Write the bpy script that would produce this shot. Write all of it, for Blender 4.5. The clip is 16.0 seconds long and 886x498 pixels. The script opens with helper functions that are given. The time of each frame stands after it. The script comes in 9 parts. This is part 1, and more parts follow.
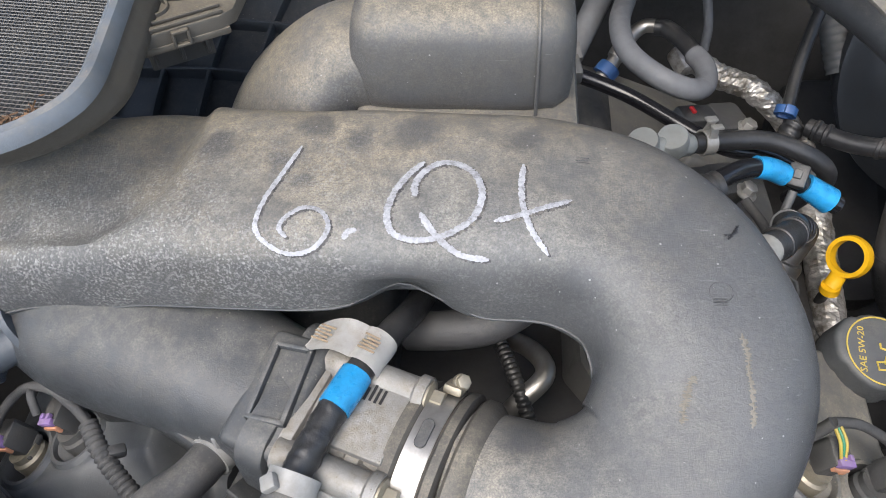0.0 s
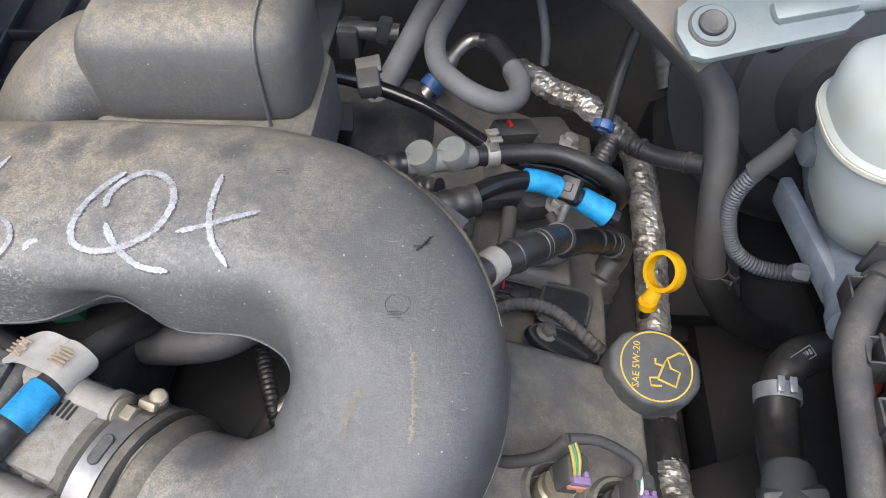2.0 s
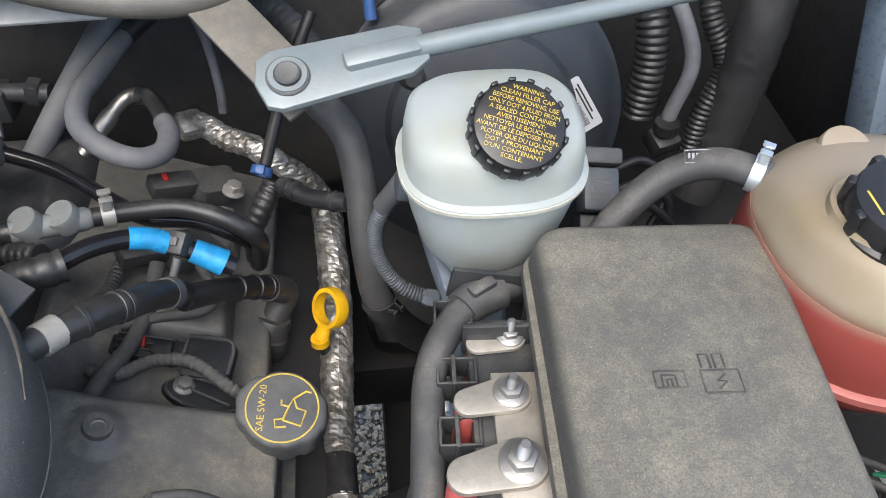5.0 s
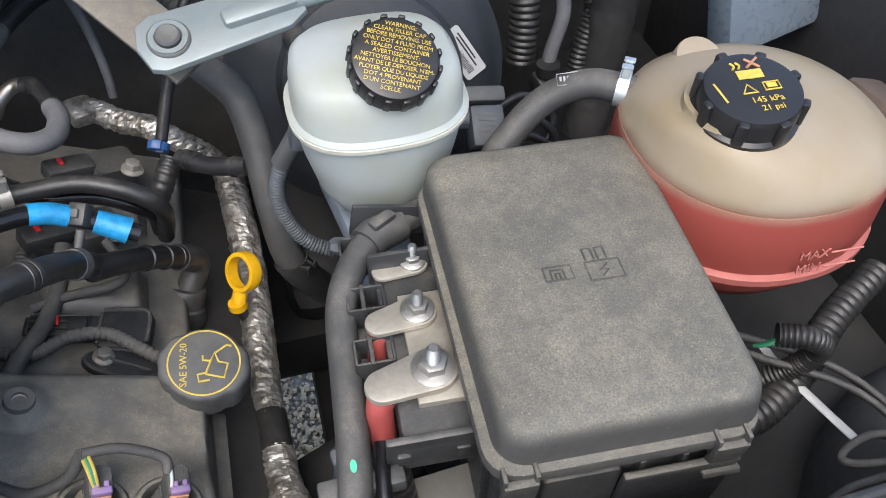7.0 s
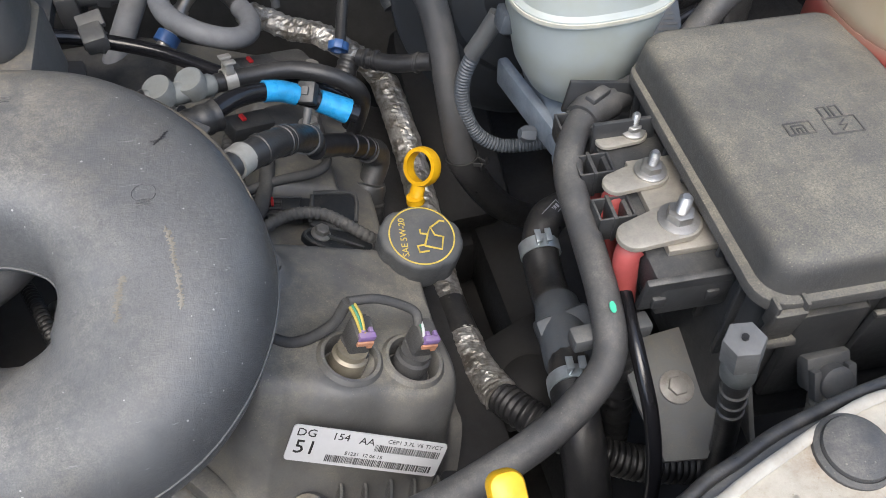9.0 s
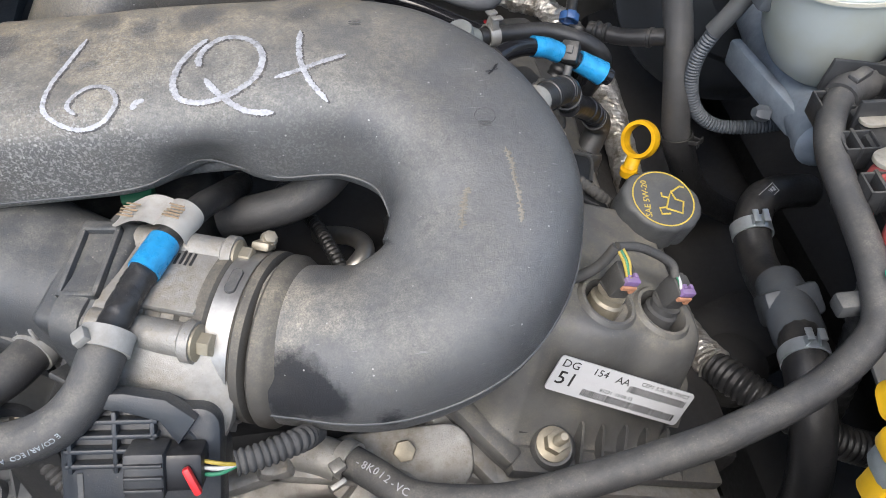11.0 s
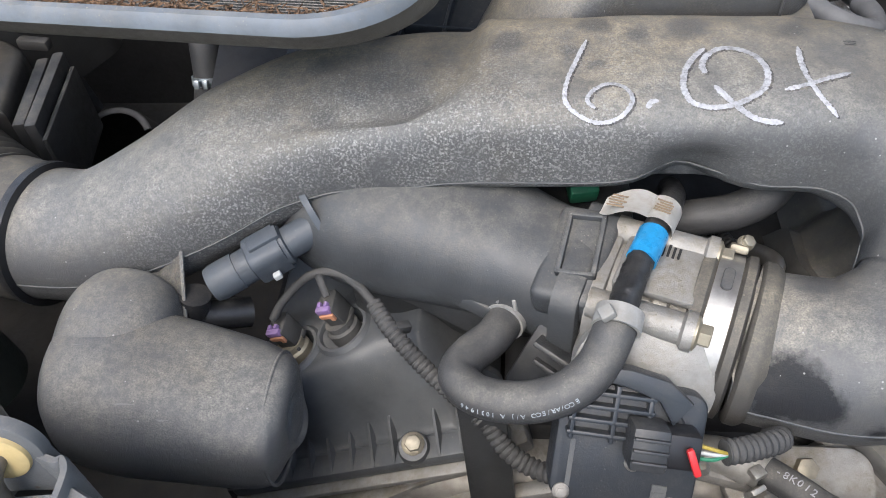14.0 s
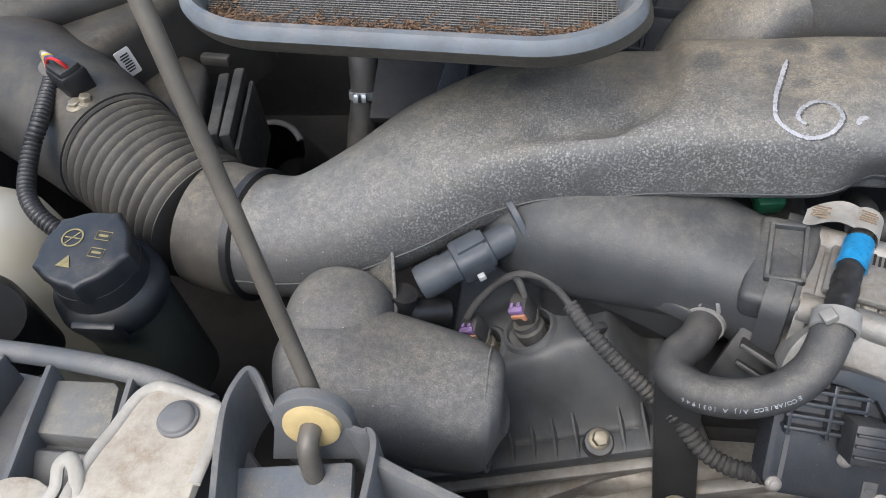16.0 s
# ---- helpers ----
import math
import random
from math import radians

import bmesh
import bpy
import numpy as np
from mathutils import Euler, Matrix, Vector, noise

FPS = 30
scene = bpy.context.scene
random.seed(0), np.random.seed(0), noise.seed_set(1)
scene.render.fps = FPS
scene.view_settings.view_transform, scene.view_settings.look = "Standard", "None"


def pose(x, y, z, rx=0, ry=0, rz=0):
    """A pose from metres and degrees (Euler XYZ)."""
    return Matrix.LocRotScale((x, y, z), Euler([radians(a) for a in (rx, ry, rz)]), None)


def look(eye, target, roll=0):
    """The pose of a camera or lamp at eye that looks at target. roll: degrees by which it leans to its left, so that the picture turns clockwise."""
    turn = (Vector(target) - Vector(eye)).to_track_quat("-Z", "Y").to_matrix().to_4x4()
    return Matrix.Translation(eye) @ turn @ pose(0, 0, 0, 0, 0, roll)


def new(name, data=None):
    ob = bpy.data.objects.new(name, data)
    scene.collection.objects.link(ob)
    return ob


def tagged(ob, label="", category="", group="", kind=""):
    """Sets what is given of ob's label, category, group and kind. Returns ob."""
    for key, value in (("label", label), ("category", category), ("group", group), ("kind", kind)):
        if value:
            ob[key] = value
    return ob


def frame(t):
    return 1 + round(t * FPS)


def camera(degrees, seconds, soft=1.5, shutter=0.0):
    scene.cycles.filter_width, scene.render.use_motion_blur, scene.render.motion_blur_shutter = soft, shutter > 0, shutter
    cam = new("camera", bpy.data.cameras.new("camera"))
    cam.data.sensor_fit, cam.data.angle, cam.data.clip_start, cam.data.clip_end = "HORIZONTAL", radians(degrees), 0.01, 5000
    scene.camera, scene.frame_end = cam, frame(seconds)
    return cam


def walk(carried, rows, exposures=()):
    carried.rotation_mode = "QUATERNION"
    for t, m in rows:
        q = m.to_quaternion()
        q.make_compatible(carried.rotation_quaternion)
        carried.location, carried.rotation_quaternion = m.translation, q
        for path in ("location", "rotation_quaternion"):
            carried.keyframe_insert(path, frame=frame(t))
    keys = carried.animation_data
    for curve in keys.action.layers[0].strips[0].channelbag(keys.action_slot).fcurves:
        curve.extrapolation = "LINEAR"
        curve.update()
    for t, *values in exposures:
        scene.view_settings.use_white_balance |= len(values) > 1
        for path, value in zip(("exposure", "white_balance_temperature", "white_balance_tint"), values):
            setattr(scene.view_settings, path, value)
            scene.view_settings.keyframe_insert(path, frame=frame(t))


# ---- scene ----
cam = camera(59.1, 16.0, 0.9)
PATH = [
    (0, (-0.011, 0.008, 1.396), (-0.171, 1.271, -0.147), -4.0),
    (0.5, (0.04, 0.004, 1.393), (-0.126, 1.274, -0.143), -4.3),
    (1, (0.087, 0.009, 1.391), (-0.082, 1.284, -0.14), -4.3),
    (1.5, (0.127, 0.017, 1.383), (-0.043, 1.307, -0.136), -4.3),
    (2, (0.156, 0.022, 1.38), (0.013, 1.322, -0.132), -3.2),
    (2.5, (0.188, 0.023, 1.383), (0.079, 1.332, -0.125), -1.9),
    (3, (0.219, 0.028, 1.384), (0.164, 1.347, -0.118), -0.6),
    (3.5, (0.257, 0.033, 1.384), (0.27, 1.364, -0.109), 0.2),
    (4, (0.296, 0.035, 1.388), (0.41, 1.366, -0.1), 1.7),
    (4.5, (0.327, 0.031, 1.388), (0.485, 1.364, -0.095), 1.7),
    (5, (0.354, 0.02, 1.397), (0.531, 1.365, -0.073), 1.3),
    (5.2, (0.366, 0.016, 1.398), (0.569, 1.361, -0.068), 1.7),
    (7.3, (0.362, -0.043, 1.386), (0.727, 1.236, -0.108), 0.3),
    (7.5, (0.345, -0.047, 1.381), (0.703, 1.223, -0.122), 0.1),
    (8, (0.304, -0.055, 1.375), (0.643, 1.211, -0.135), -0.7),
    (8.5, (0.244, -0.063, 1.367), (0.568, 1.195, -0.154), -1.1),
    (9, (0.191, -0.071, 1.361), (0.499, 1.182, -0.167), -1.2),
    (9.2, (0.176, -0.077, 1.364), (0.476, 1.179, -0.163), -1.2),
    (11.3, (0.014, -0.098, 1.354), (0.101, 1.207, -0.159), -2.1),
    (11.5, (-0.003, -0.1, 1.353), (0.049, 1.209, -0.158), -2.6),
    (12, (-0.039, -0.102, 1.355), (-0.071, 1.205, -0.158), -3.8),
    (12.5, (-0.077, -0.099, 1.356), (-0.171, 1.211, -0.153), -4.7),
    (13, (-0.115, -0.101, 1.36), (-0.256, 1.214, -0.141), -4.9),
    (13.5, (-0.149, -0.108, 1.37), (-0.324, 1.217, -0.118), -5.1),
    (14, (-0.178, -0.118, 1.375), (-0.377, 1.22, -0.098), -5.4),
    (14.5, (-0.21, -0.132, 1.381), (-0.43, 1.21, -0.086), -5.9),
    (15, (-0.24, -0.144, 1.388), (-0.482, 1.203, -0.071), -6.4),
    (15.5, (-0.268, -0.147, 1.392), (-0.533, 1.207, -0.055), -6.6),
    (16, (-0.285, -0.162, 1.408), (-0.608, 1.189, -0.031), -7.9),
]
# the exposure drifts a little with what the lens sees
EXPOSURES = [(0.0, 1.41), (2.0, 1.49), (4.5, 1.49), (8.5, 1.41), (11.5, 1.43), (13.5, 1.42), (14.5, 1.34), (15.0, 1.27), (16.0, 1.15)]
walk(cam, [(t, look(eye, target, roll)) for t, eye, target, roll in PATH], EXPOSURES)
# ---- light ----
world = bpy.data.worlds.new("sky")
scene.world = world
world.use_nodes = True
wn = world.node_tree
sky = wn.nodes.new("ShaderNodeTexSky")
sky.sky_type, sky.sun_disc = "NISHITA", False
sky.sun_elevation, sky.sun_rotation = radians(60), radians(200)
sky.air_density, sky.dust_density = 1.2, 3.0
back = wn.nodes["Background"]
back.inputs[1].default_value = 0.13
wn.links.new(sky.outputs[0], back.inputs[0])
sun = new("sun", bpy.data.lights.new("sun", "SUN"))
sun.data.energy, sun.data.angle, sun.data.color = 1.05, radians(45), (1.0, 0.98, 0.945)
sun.matrix_world = look((-0.3, -0.5, 2.2), (0, 0.25, 0.9))



# ---- materials ----
def nodes_of(name):
    m = bpy.data.materials.new(name)
    m.use_nodes = True
    return m, m.node_tree, m.node_tree.nodes["Principled BSDF"]


def noise_node(nt, co, scale, detail=6.0, rough=0.6):
    n = nt.nodes.new("ShaderNodeTexNoise")
    n.inputs["Scale"].default_value, n.inputs["Detail"].default_value, n.inputs["Roughness"].default_value = scale, detail, rough
    nt.links.new(co, n.inputs["Vector"])
    return n.outputs["Fac"]


def ramp(nt, fac, a, b, lo=0.0, hi=1.0):
    r = nt.nodes.new("ShaderNodeMapRange")
    for i, v in enumerate((a, b, lo, hi)):
        r.inputs[i + 1].default_value = v
    nt.links.new(fac, r.inputs[0])
    return r.outputs[0]


def times(nt, a, b, op="MULTIPLY"):
    n = nt.nodes.new("ShaderNodeMath")
    n.operation, n.use_clamp = op, True
    for i, v in enumerate((a, b)):
        if isinstance(v, (int, float)):
            n.inputs[i].default_value = v
        else:
            nt.links.new(v, n.inputs[i])
    return n.outputs[0]


def mixed(nt, fac, a, b):
    n = nt.nodes.new("ShaderNodeMix")
    n.data_type = "RGBA"
    for i, v in ((0, fac), (6, a), (7, b)):
        if isinstance(v, tuple):
            n.inputs[i].default_value = (*v, 1)
        elif isinstance(v, (int, float)):
            n.inputs[i].default_value = v
        else:
            nt.links.new(v, n.inputs[i])
    return n.outputs[2]


def coords(nt):
    g = nt.nodes.new("ShaderNodeNewGeometry")
    return g.outputs["Position"], g.outputs["Normal"]


def bumped(nt, bsdf, fac, strength, dist):
    b = nt.nodes.new("ShaderNodeBump")
    b.inputs["Strength"].default_value, b.inputs["Distance"].default_value = strength, dist
    nt.links.new(fac, b.inputs["Height"])
    nt.links.new(b.outputs[0], bsdf.inputs["Normal"])


DUST = (0.255, 0.238, 0.205)


def cells(nt, pos, scale, share, size=0.24):
    """Scattered round grains: one in some of the cells of a lattice."""
    v = nt.nodes.new("ShaderNodeTexVoronoi")
    v.inputs["Scale"].default_value = scale
    nt.links.new(pos, v.inputs["Vector"])
    c = nt.nodes.new("ShaderNodeSeparateColor")
    nt.links.new(v.outputs["Color"], c.inputs[0])
    big = ramp(nt, c.outputs[1], 0.0, 1.0, 0.5, 1.0)
    inside = ramp(nt, times(nt, v.outputs["Distance"], big, "DIVIDE"), size * 0.7, size, 1.0, 0.0)
    return times(nt, inside, ramp(nt, c.outputs[0], share, share + 0.01, 1.0, 0.0))


def dusty(name, base, rough=0.5, dust=0.5, metal=0.0, grain=0.3, patch=9.0, speck=0.0, dust_color=DUST, spec=0.5, stain=0.35, floor=0.0, broken=0.92, cloud=0.5):
    """A plain surface under settled road dust: soft patches, thin wiped streaks, grit and a little relief."""
    m, nt, b = nodes_of(name)
    pos, nor = coords(nt)
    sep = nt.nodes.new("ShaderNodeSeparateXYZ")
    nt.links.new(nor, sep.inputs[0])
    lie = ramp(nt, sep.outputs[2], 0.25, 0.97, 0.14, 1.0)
    big = noise_node(nt, pos, patch, 7, 0.68)
    fine = noise_node(nt, pos, 800, 4, 0.78)
    mid = noise_node(nt, pos, 120, 6, 0.72)
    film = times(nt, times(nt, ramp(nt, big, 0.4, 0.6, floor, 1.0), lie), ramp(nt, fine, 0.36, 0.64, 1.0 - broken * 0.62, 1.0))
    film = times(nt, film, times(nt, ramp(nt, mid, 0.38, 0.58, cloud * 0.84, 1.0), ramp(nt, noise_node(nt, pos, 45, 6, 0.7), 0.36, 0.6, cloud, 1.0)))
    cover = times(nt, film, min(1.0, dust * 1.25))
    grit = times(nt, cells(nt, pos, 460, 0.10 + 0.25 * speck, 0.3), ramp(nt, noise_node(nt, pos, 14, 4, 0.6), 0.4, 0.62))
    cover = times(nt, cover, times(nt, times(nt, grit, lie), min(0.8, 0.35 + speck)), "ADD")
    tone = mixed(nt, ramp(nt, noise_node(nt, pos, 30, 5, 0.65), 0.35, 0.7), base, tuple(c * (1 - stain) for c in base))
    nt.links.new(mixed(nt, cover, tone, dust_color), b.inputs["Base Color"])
    nt.links.new(times(nt, ramp(nt, mid, 0.3, 0.7, rough - 0.08, rough + 0.1), times(nt, cover, 0.35), "ADD"), b.inputs["Roughness"])
    b.inputs["Metallic"].default_value = metal
    b.inputs["Specular IOR Level"].default_value = spec
    bumped(nt, b, times(nt, times(nt, fine, 0.5), times(nt, times(nt, mid, 0.7), times(nt, grit, 0.6), "ADD"), "ADD"), grain, 0.0013)
    return m


def plain(name, base, rough=0.5, metal=0.0, vary=0.12, scale=60, bump=0.08, **more):
    m, nt, b = nodes_of(name)
    pos, _ = coords(nt)
    n = noise_node(nt, pos, scale, 5, 0.62)
    nt.links.new(mixed(nt, ramp(nt, n, 0.35, 0.68), base, tuple(c * (1 - vary * 2) for c in base)), b.inputs["Base Color"])
    nt.links.new(ramp(nt, noise_node(nt, pos, scale * 2.3, 4), 0.3, 0.7, rough - 0.07, rough + 0.07), b.inputs["Roughness"])
    b.inputs["Metallic"].default_value = metal
    for k, v in more.items():
        b.inputs[k.replace("_", " ")].default_value = v
    bumped(nt, b, noise_node(nt, pos, scale * 5, 4, 0.65), bump, 0.0008)
    return m




def blot(nt, pos, rag, at, r):
    """A ragged round patch about a place."""
    d = nt.nodes.new("ShaderNodeVectorMath")
    d.operation = "DISTANCE"
    d.inputs[1].default_value = at
    nt.links.new(pos, d.inputs[0])
    return ramp(nt, times(nt, d.outputs["Value"], times(nt, rag, 0.022), "ADD"), r * 0.8 + 0.008, r + 0.014, 1.0, 0.0)


# places on the duct that rain or hands have washed clean
WASHED = [((-0.13, 0.371, 1.071), 0.014), ((-0.068, 0.365, 1.073), 0.016), ((-0.101, 0.358, 1.073), 0.010), ((-0.189, 0.352, 1.07), 0.014), ((-0.001, 0.357, 1.073), 0.012), ((-0.147, 0.338, 1.073), 0.007),
          ((-0.13, 0.322, 1.073), 0.006), ((-0.278, 0.368, 1.056), 0.010), ((-0.327, 0.362, 1.05), 0.013), ((-0.316, 0.303, 1.046), 0.011), ((-0.249, 0.306, 1.05), 0.013), ((-0.005, 0.14, 0.985), 0.024), ((0.002, 0.203, 1.0), 0.015), ((0.03, 0.268, 1.05), 0.014)]


# oily patches on the side of the elbow, their dark reflection painted in
OILY_REFLECTION = [((-0.022, 0.141, 0.974), 0.022), ((-0.006, 0.133, 0.967), 0.016), ((0.03, 0.124, 0.955), 0.007), ((-0.03, 0.14, 0.958), 0.014)]


def duct_material():
    """Moulded duct: grey-black plastic, a worn dust film with rain-washed blotches, pale spatter and pits."""
    m, nt, b = nodes_of("duct_plastic")
    pos, nor = coords(nt)
    sep = nt.nodes.new("ShaderNodeSeparateXYZ")
    nt.links.new(nor, sep.inputs[0])
    sx = nt.nodes.new("ShaderNodeSeparateXYZ")
    nt.links.new(pos, sx.inputs[0])
    lie = ramp(nt, sep.outputs[2], 0.35, 0.95, 0.16, 1.0)
    film = ramp(nt, noise_node(nt, pos, 8, 8, 0.66), 0.32, 0.6, 0.5, 1.0)
    fine = noise_node(nt, pos, 850, 4, 0.78)
    rag = noise_node(nt, pos, 95, 6, 0.75)
    keep = times(nt, ramp(nt, noise_node(nt, pos, 30, 8, 0.74), 0.4, 0.57, 0.5, 1.0), ramp(nt, noise_node(nt, pos, 170, 5, 0.7), 0.38, 0.58, 0.5, 1.0))
    for at, r in WASHED:
        keep = times(nt, keep, ramp(nt, blot(nt, pos, rag, at, r), 0.0, 1.0, 1.0, 0.3))
    cover = times(nt, times(nt, times(nt, film, lie), keep), ramp(nt, fine, 0.38, 0.62, 0.36, 1.0))
    handled = ramp(nt, times(nt, sx.outputs[0], times(nt, noise_node(nt, pos, 14, 5, 0.62), 0.14), "ADD"), 0.05, 0.17, 1.0, 0.18)
    cover = times(nt, cover, handled)
    zone = times(nt, times(nt, ramp(nt, noise_node(nt, pos, 16, 7, 0.72), 0.36, 0.58), times(nt, ramp(nt, sx.outputs[0], -0.2, 0.02, 1.0, 0.12), ramp(nt, sx.outputs[0], -0.48, -0.36, 0.2, 1.0))), times(nt, ramp(nt, sx.outputs[1], 0.38, 0.30, 0.2, 1.0), ramp(nt, sx.outputs[1], 0.215, 0.25, 0.0, 1.0)))
    grains = times(nt, ramp(nt, noise_node(nt, pos, 520, 3, 0.6), 0.53, 0.60), ramp(nt, noise_node(nt, pos, 1300, 2, 0.6), 0.56, 0.62, 0.0, 0.6), "ADD")
    dots = times(nt, times(nt, cells(nt, pos, 430, 0.35, 0.42), 0.7), times(nt, grains, 0.62), "ADD")
    dots = times(nt, dots, zone)
    stray = times(nt, cells(nt, pos, 260, 0.07, 0.2), 0.6)
    tone = mixed(nt, ramp(nt, noise_node(nt, pos, 30, 5, 0.65), 0.35, 0.7), (0.082, 0.085, 0.09), (0.056, 0.058, 0.062))
    hue = mixed(nt, ramp(nt, times(nt, noise_node(nt, pos, 6, 5, 0.6), ramp(nt, sx.outputs[1], 0.3, 0.4, 0.0, 0.22), "ADD"), 0.44, 0.66), (0.345, 0.331, 0.288), (0.402, 0.347, 0.25))
    base = mixed(nt, cover, tone, hue)
    turn = nt.nodes.new("ShaderNodeMapping")
    turn.inputs["Rotation"].default_value, turn.inputs["Scale"].default_value = (0.4, 0.3, 0.9), (18, 420, 420)
    nt.links.new(pos, turn.inputs["Vector"])
    hair = times(nt, ramp(nt, noise_node(nt, turn.outputs[0], 1.0, 3, 0.6), 0.68, 0.73), 0.3)
    base = mixed(nt, hair, base, (0.32, 0.32, 0.32))
    oily_reflection = times(nt, blot(nt, pos, rag, *OILY_REFLECTION[0]), blot(nt, pos, rag, *OILY_REFLECTION[1]), "ADD")
    for at, r in OILY_REFLECTION[2:]:
        oily_reflection = times(nt, oily_reflection, blot(nt, pos, rag, at, r), "ADD")
    # dark base and weak specular draw the dark reflection of the oily patches
    base = mixed(nt, times(nt, oily_reflection, 0.85), base, (0.016, 0.017, 0.02))
    nt.links.new(ramp(nt, oily_reflection, 0.0, 1.0, 0.5, 0.12), b.inputs["Specular IOR Level"])
    nt.links.new(mixed(nt, times(nt, dots, stray, "ADD"), base, (0.40, 0.40, 0.385)), b.inputs["Base Color"])
    nt.links.new(ramp(nt, times(nt, cover, times(nt, rag, 0.3), "ADD"), 0.05, 0.8, 0.3, 0.72), b.inputs["Roughness"])
    relief = times(nt, times(nt, rag, 0.55), times(nt, times(nt, fine, 0.25), times(nt, dots, 0.5), "ADD"), "ADD")
    bumped(nt, b, relief, 0.8, 0.0014)
    return m


DUCT = duct_material()
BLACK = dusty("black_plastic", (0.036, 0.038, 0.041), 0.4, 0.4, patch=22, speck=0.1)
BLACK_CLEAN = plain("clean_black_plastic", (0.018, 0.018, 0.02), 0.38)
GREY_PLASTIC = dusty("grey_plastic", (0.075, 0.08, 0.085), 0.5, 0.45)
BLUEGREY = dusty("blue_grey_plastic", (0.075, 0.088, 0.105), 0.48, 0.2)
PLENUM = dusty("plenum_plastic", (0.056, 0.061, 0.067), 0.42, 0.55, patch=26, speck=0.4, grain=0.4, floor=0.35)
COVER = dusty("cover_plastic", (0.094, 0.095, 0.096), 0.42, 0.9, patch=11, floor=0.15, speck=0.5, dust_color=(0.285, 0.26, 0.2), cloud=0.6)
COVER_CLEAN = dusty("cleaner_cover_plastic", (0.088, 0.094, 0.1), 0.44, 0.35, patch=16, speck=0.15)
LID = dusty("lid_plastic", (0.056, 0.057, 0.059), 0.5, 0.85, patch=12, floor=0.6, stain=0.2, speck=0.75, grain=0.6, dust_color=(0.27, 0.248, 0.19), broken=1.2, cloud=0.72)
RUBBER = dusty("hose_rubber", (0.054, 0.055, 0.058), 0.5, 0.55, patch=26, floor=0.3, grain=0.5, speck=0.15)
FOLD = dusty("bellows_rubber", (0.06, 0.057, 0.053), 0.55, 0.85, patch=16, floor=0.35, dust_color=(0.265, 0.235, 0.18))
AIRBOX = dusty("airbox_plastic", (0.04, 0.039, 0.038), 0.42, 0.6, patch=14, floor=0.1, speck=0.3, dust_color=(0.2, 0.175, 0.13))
RUBBER_DARK = dusty("dark_rubber", (0.022, 0.0225, 0.0245), 0.34, 0.22, patch=35)
RUBBER_GREY = dusty("grey_sleeve", (0.145, 0.15, 0.16), 0.62, 0.25)
SHINY = plain("shiny_black_tube", (0.012, 0.012, 0.014), 0.2)
ALU = dusty("cast_aluminium", (0.36, 0.35, 0.33), 0.5, 0.85, metal=0.5, grain=0.6, patch=32, dust_color=(0.26, 0.225, 0.17), speck=0.3)
BAND = plain("band_steel", (0.44, 0.43, 0.415), 0.4, 0.8, vary=0.18)
ZINC = dusty("zinc_steel", (0.42, 0.41, 0.385), 0.45, 0.5, metal=0.6, patch=60)
RUSTY = dusty("weathered_steel", (0.4, 0.38, 0.35), 0.5, 0.6, metal=0.6, patch=40)
PAINT_GREY = dusty("painted_brace", (0.215, 0.255, 0.268), 0.38, 0.35, metal=0.2, stain=0.15, patch=25)
BODY_BLUE = plain("body_paint", (0.2, 0.25, 0.31), 0.3, 0.15, vary=0.08)
CREAM = dusty("cream_panel", (0.52, 0.485, 0.41), 0.5, 0.7, patch=22, dust_color=(0.27, 0.2, 0.13), stain=0.25, broken=0.7)
FLOOR_DARK = dusty("dark_steel", (0.03, 0.03, 0.031), 0.6, 0.2, patch=20, dust_color=(0.12, 0.105, 0.085))
VOID = dusty("bay_wall", (0.03, 0.03, 0.032), 0.6, 0.5, patch=9, dust_color=(0.10, 0.092, 0.078))
FELT = dusty("insulation_mat", (0.07, 0.067, 0.062), 0.9, 0.6, grain=0.8, patch=18)
BLUE_TAPE = plain("blue_tape", (0.022, 0.29, 0.6), 0.3, vary=0.2, scale=90, bump=0.35)
PAPER = dusty("paper_tag", (0.66, 0.645, 0.61), 0.6, 0.4, patch=110, dust_color=(0.34, 0.26, 0.17), stain=0.06)
STICKER = dusty("white_sticker", (0.5, 0.51, 0.52), 0.45, 0.3, patch=40, stain=0.08)
INK = plain("black_ink", (0.02, 0.02, 0.02), 0.5)
YELLOW = plain("yellow_plastic", (0.78, 0.44, 0.012), 0.35, vary=0.12)
YELLOW_WIRE = plain("yellow_wire", (0.42, 0.32, 0.06), 0.5)
DIM_INK = plain("faded_print", (0.3, 0.26, 0.12), 0.6, vary=0.2, scale=200)
YELLOW_INK = plain("yellow_print", (0.6, 0.45, 0.08), 0.5, vary=0.15, scale=200)
GROMMET = dusty("tan_grommet", (0.55, 0.42, 0.2), 0.55, 0.4, dust_color=(0.4, 0.33, 0.22))
CHALK = dusty("paint_marker", (0.46, 0.47, 0.5), 0.7, 0.95, patch=330, dust_color=(0.13, 0.13, 0.13), grain=0.6)
RED = plain("red_plastic", (0.62, 0.03, 0.035), 0.4)
RED_WIRE = dusty("red_cable", (0.4, 0.075, 0.07), 0.5, 0.3, patch=40)
PURPLE = dusty("purple_plastic", (0.27, 0.17, 0.38), 0.5, 0.45, patch=90)
ORANGE = dusty("orange_plastic", (0.55, 0.26, 0.15), 0.55, 0.45, patch=90)
GREEN = plain("green_plastic", (0.03, 0.2, 0.11), 0.45)
WHITE_PL = plain("white_plastic", (0.5, 0.51, 0.5), 0.4, vary=0.1)
BLUE_PL = plain("blue_clip", (0.035, 0.10, 0.27), 0.45)
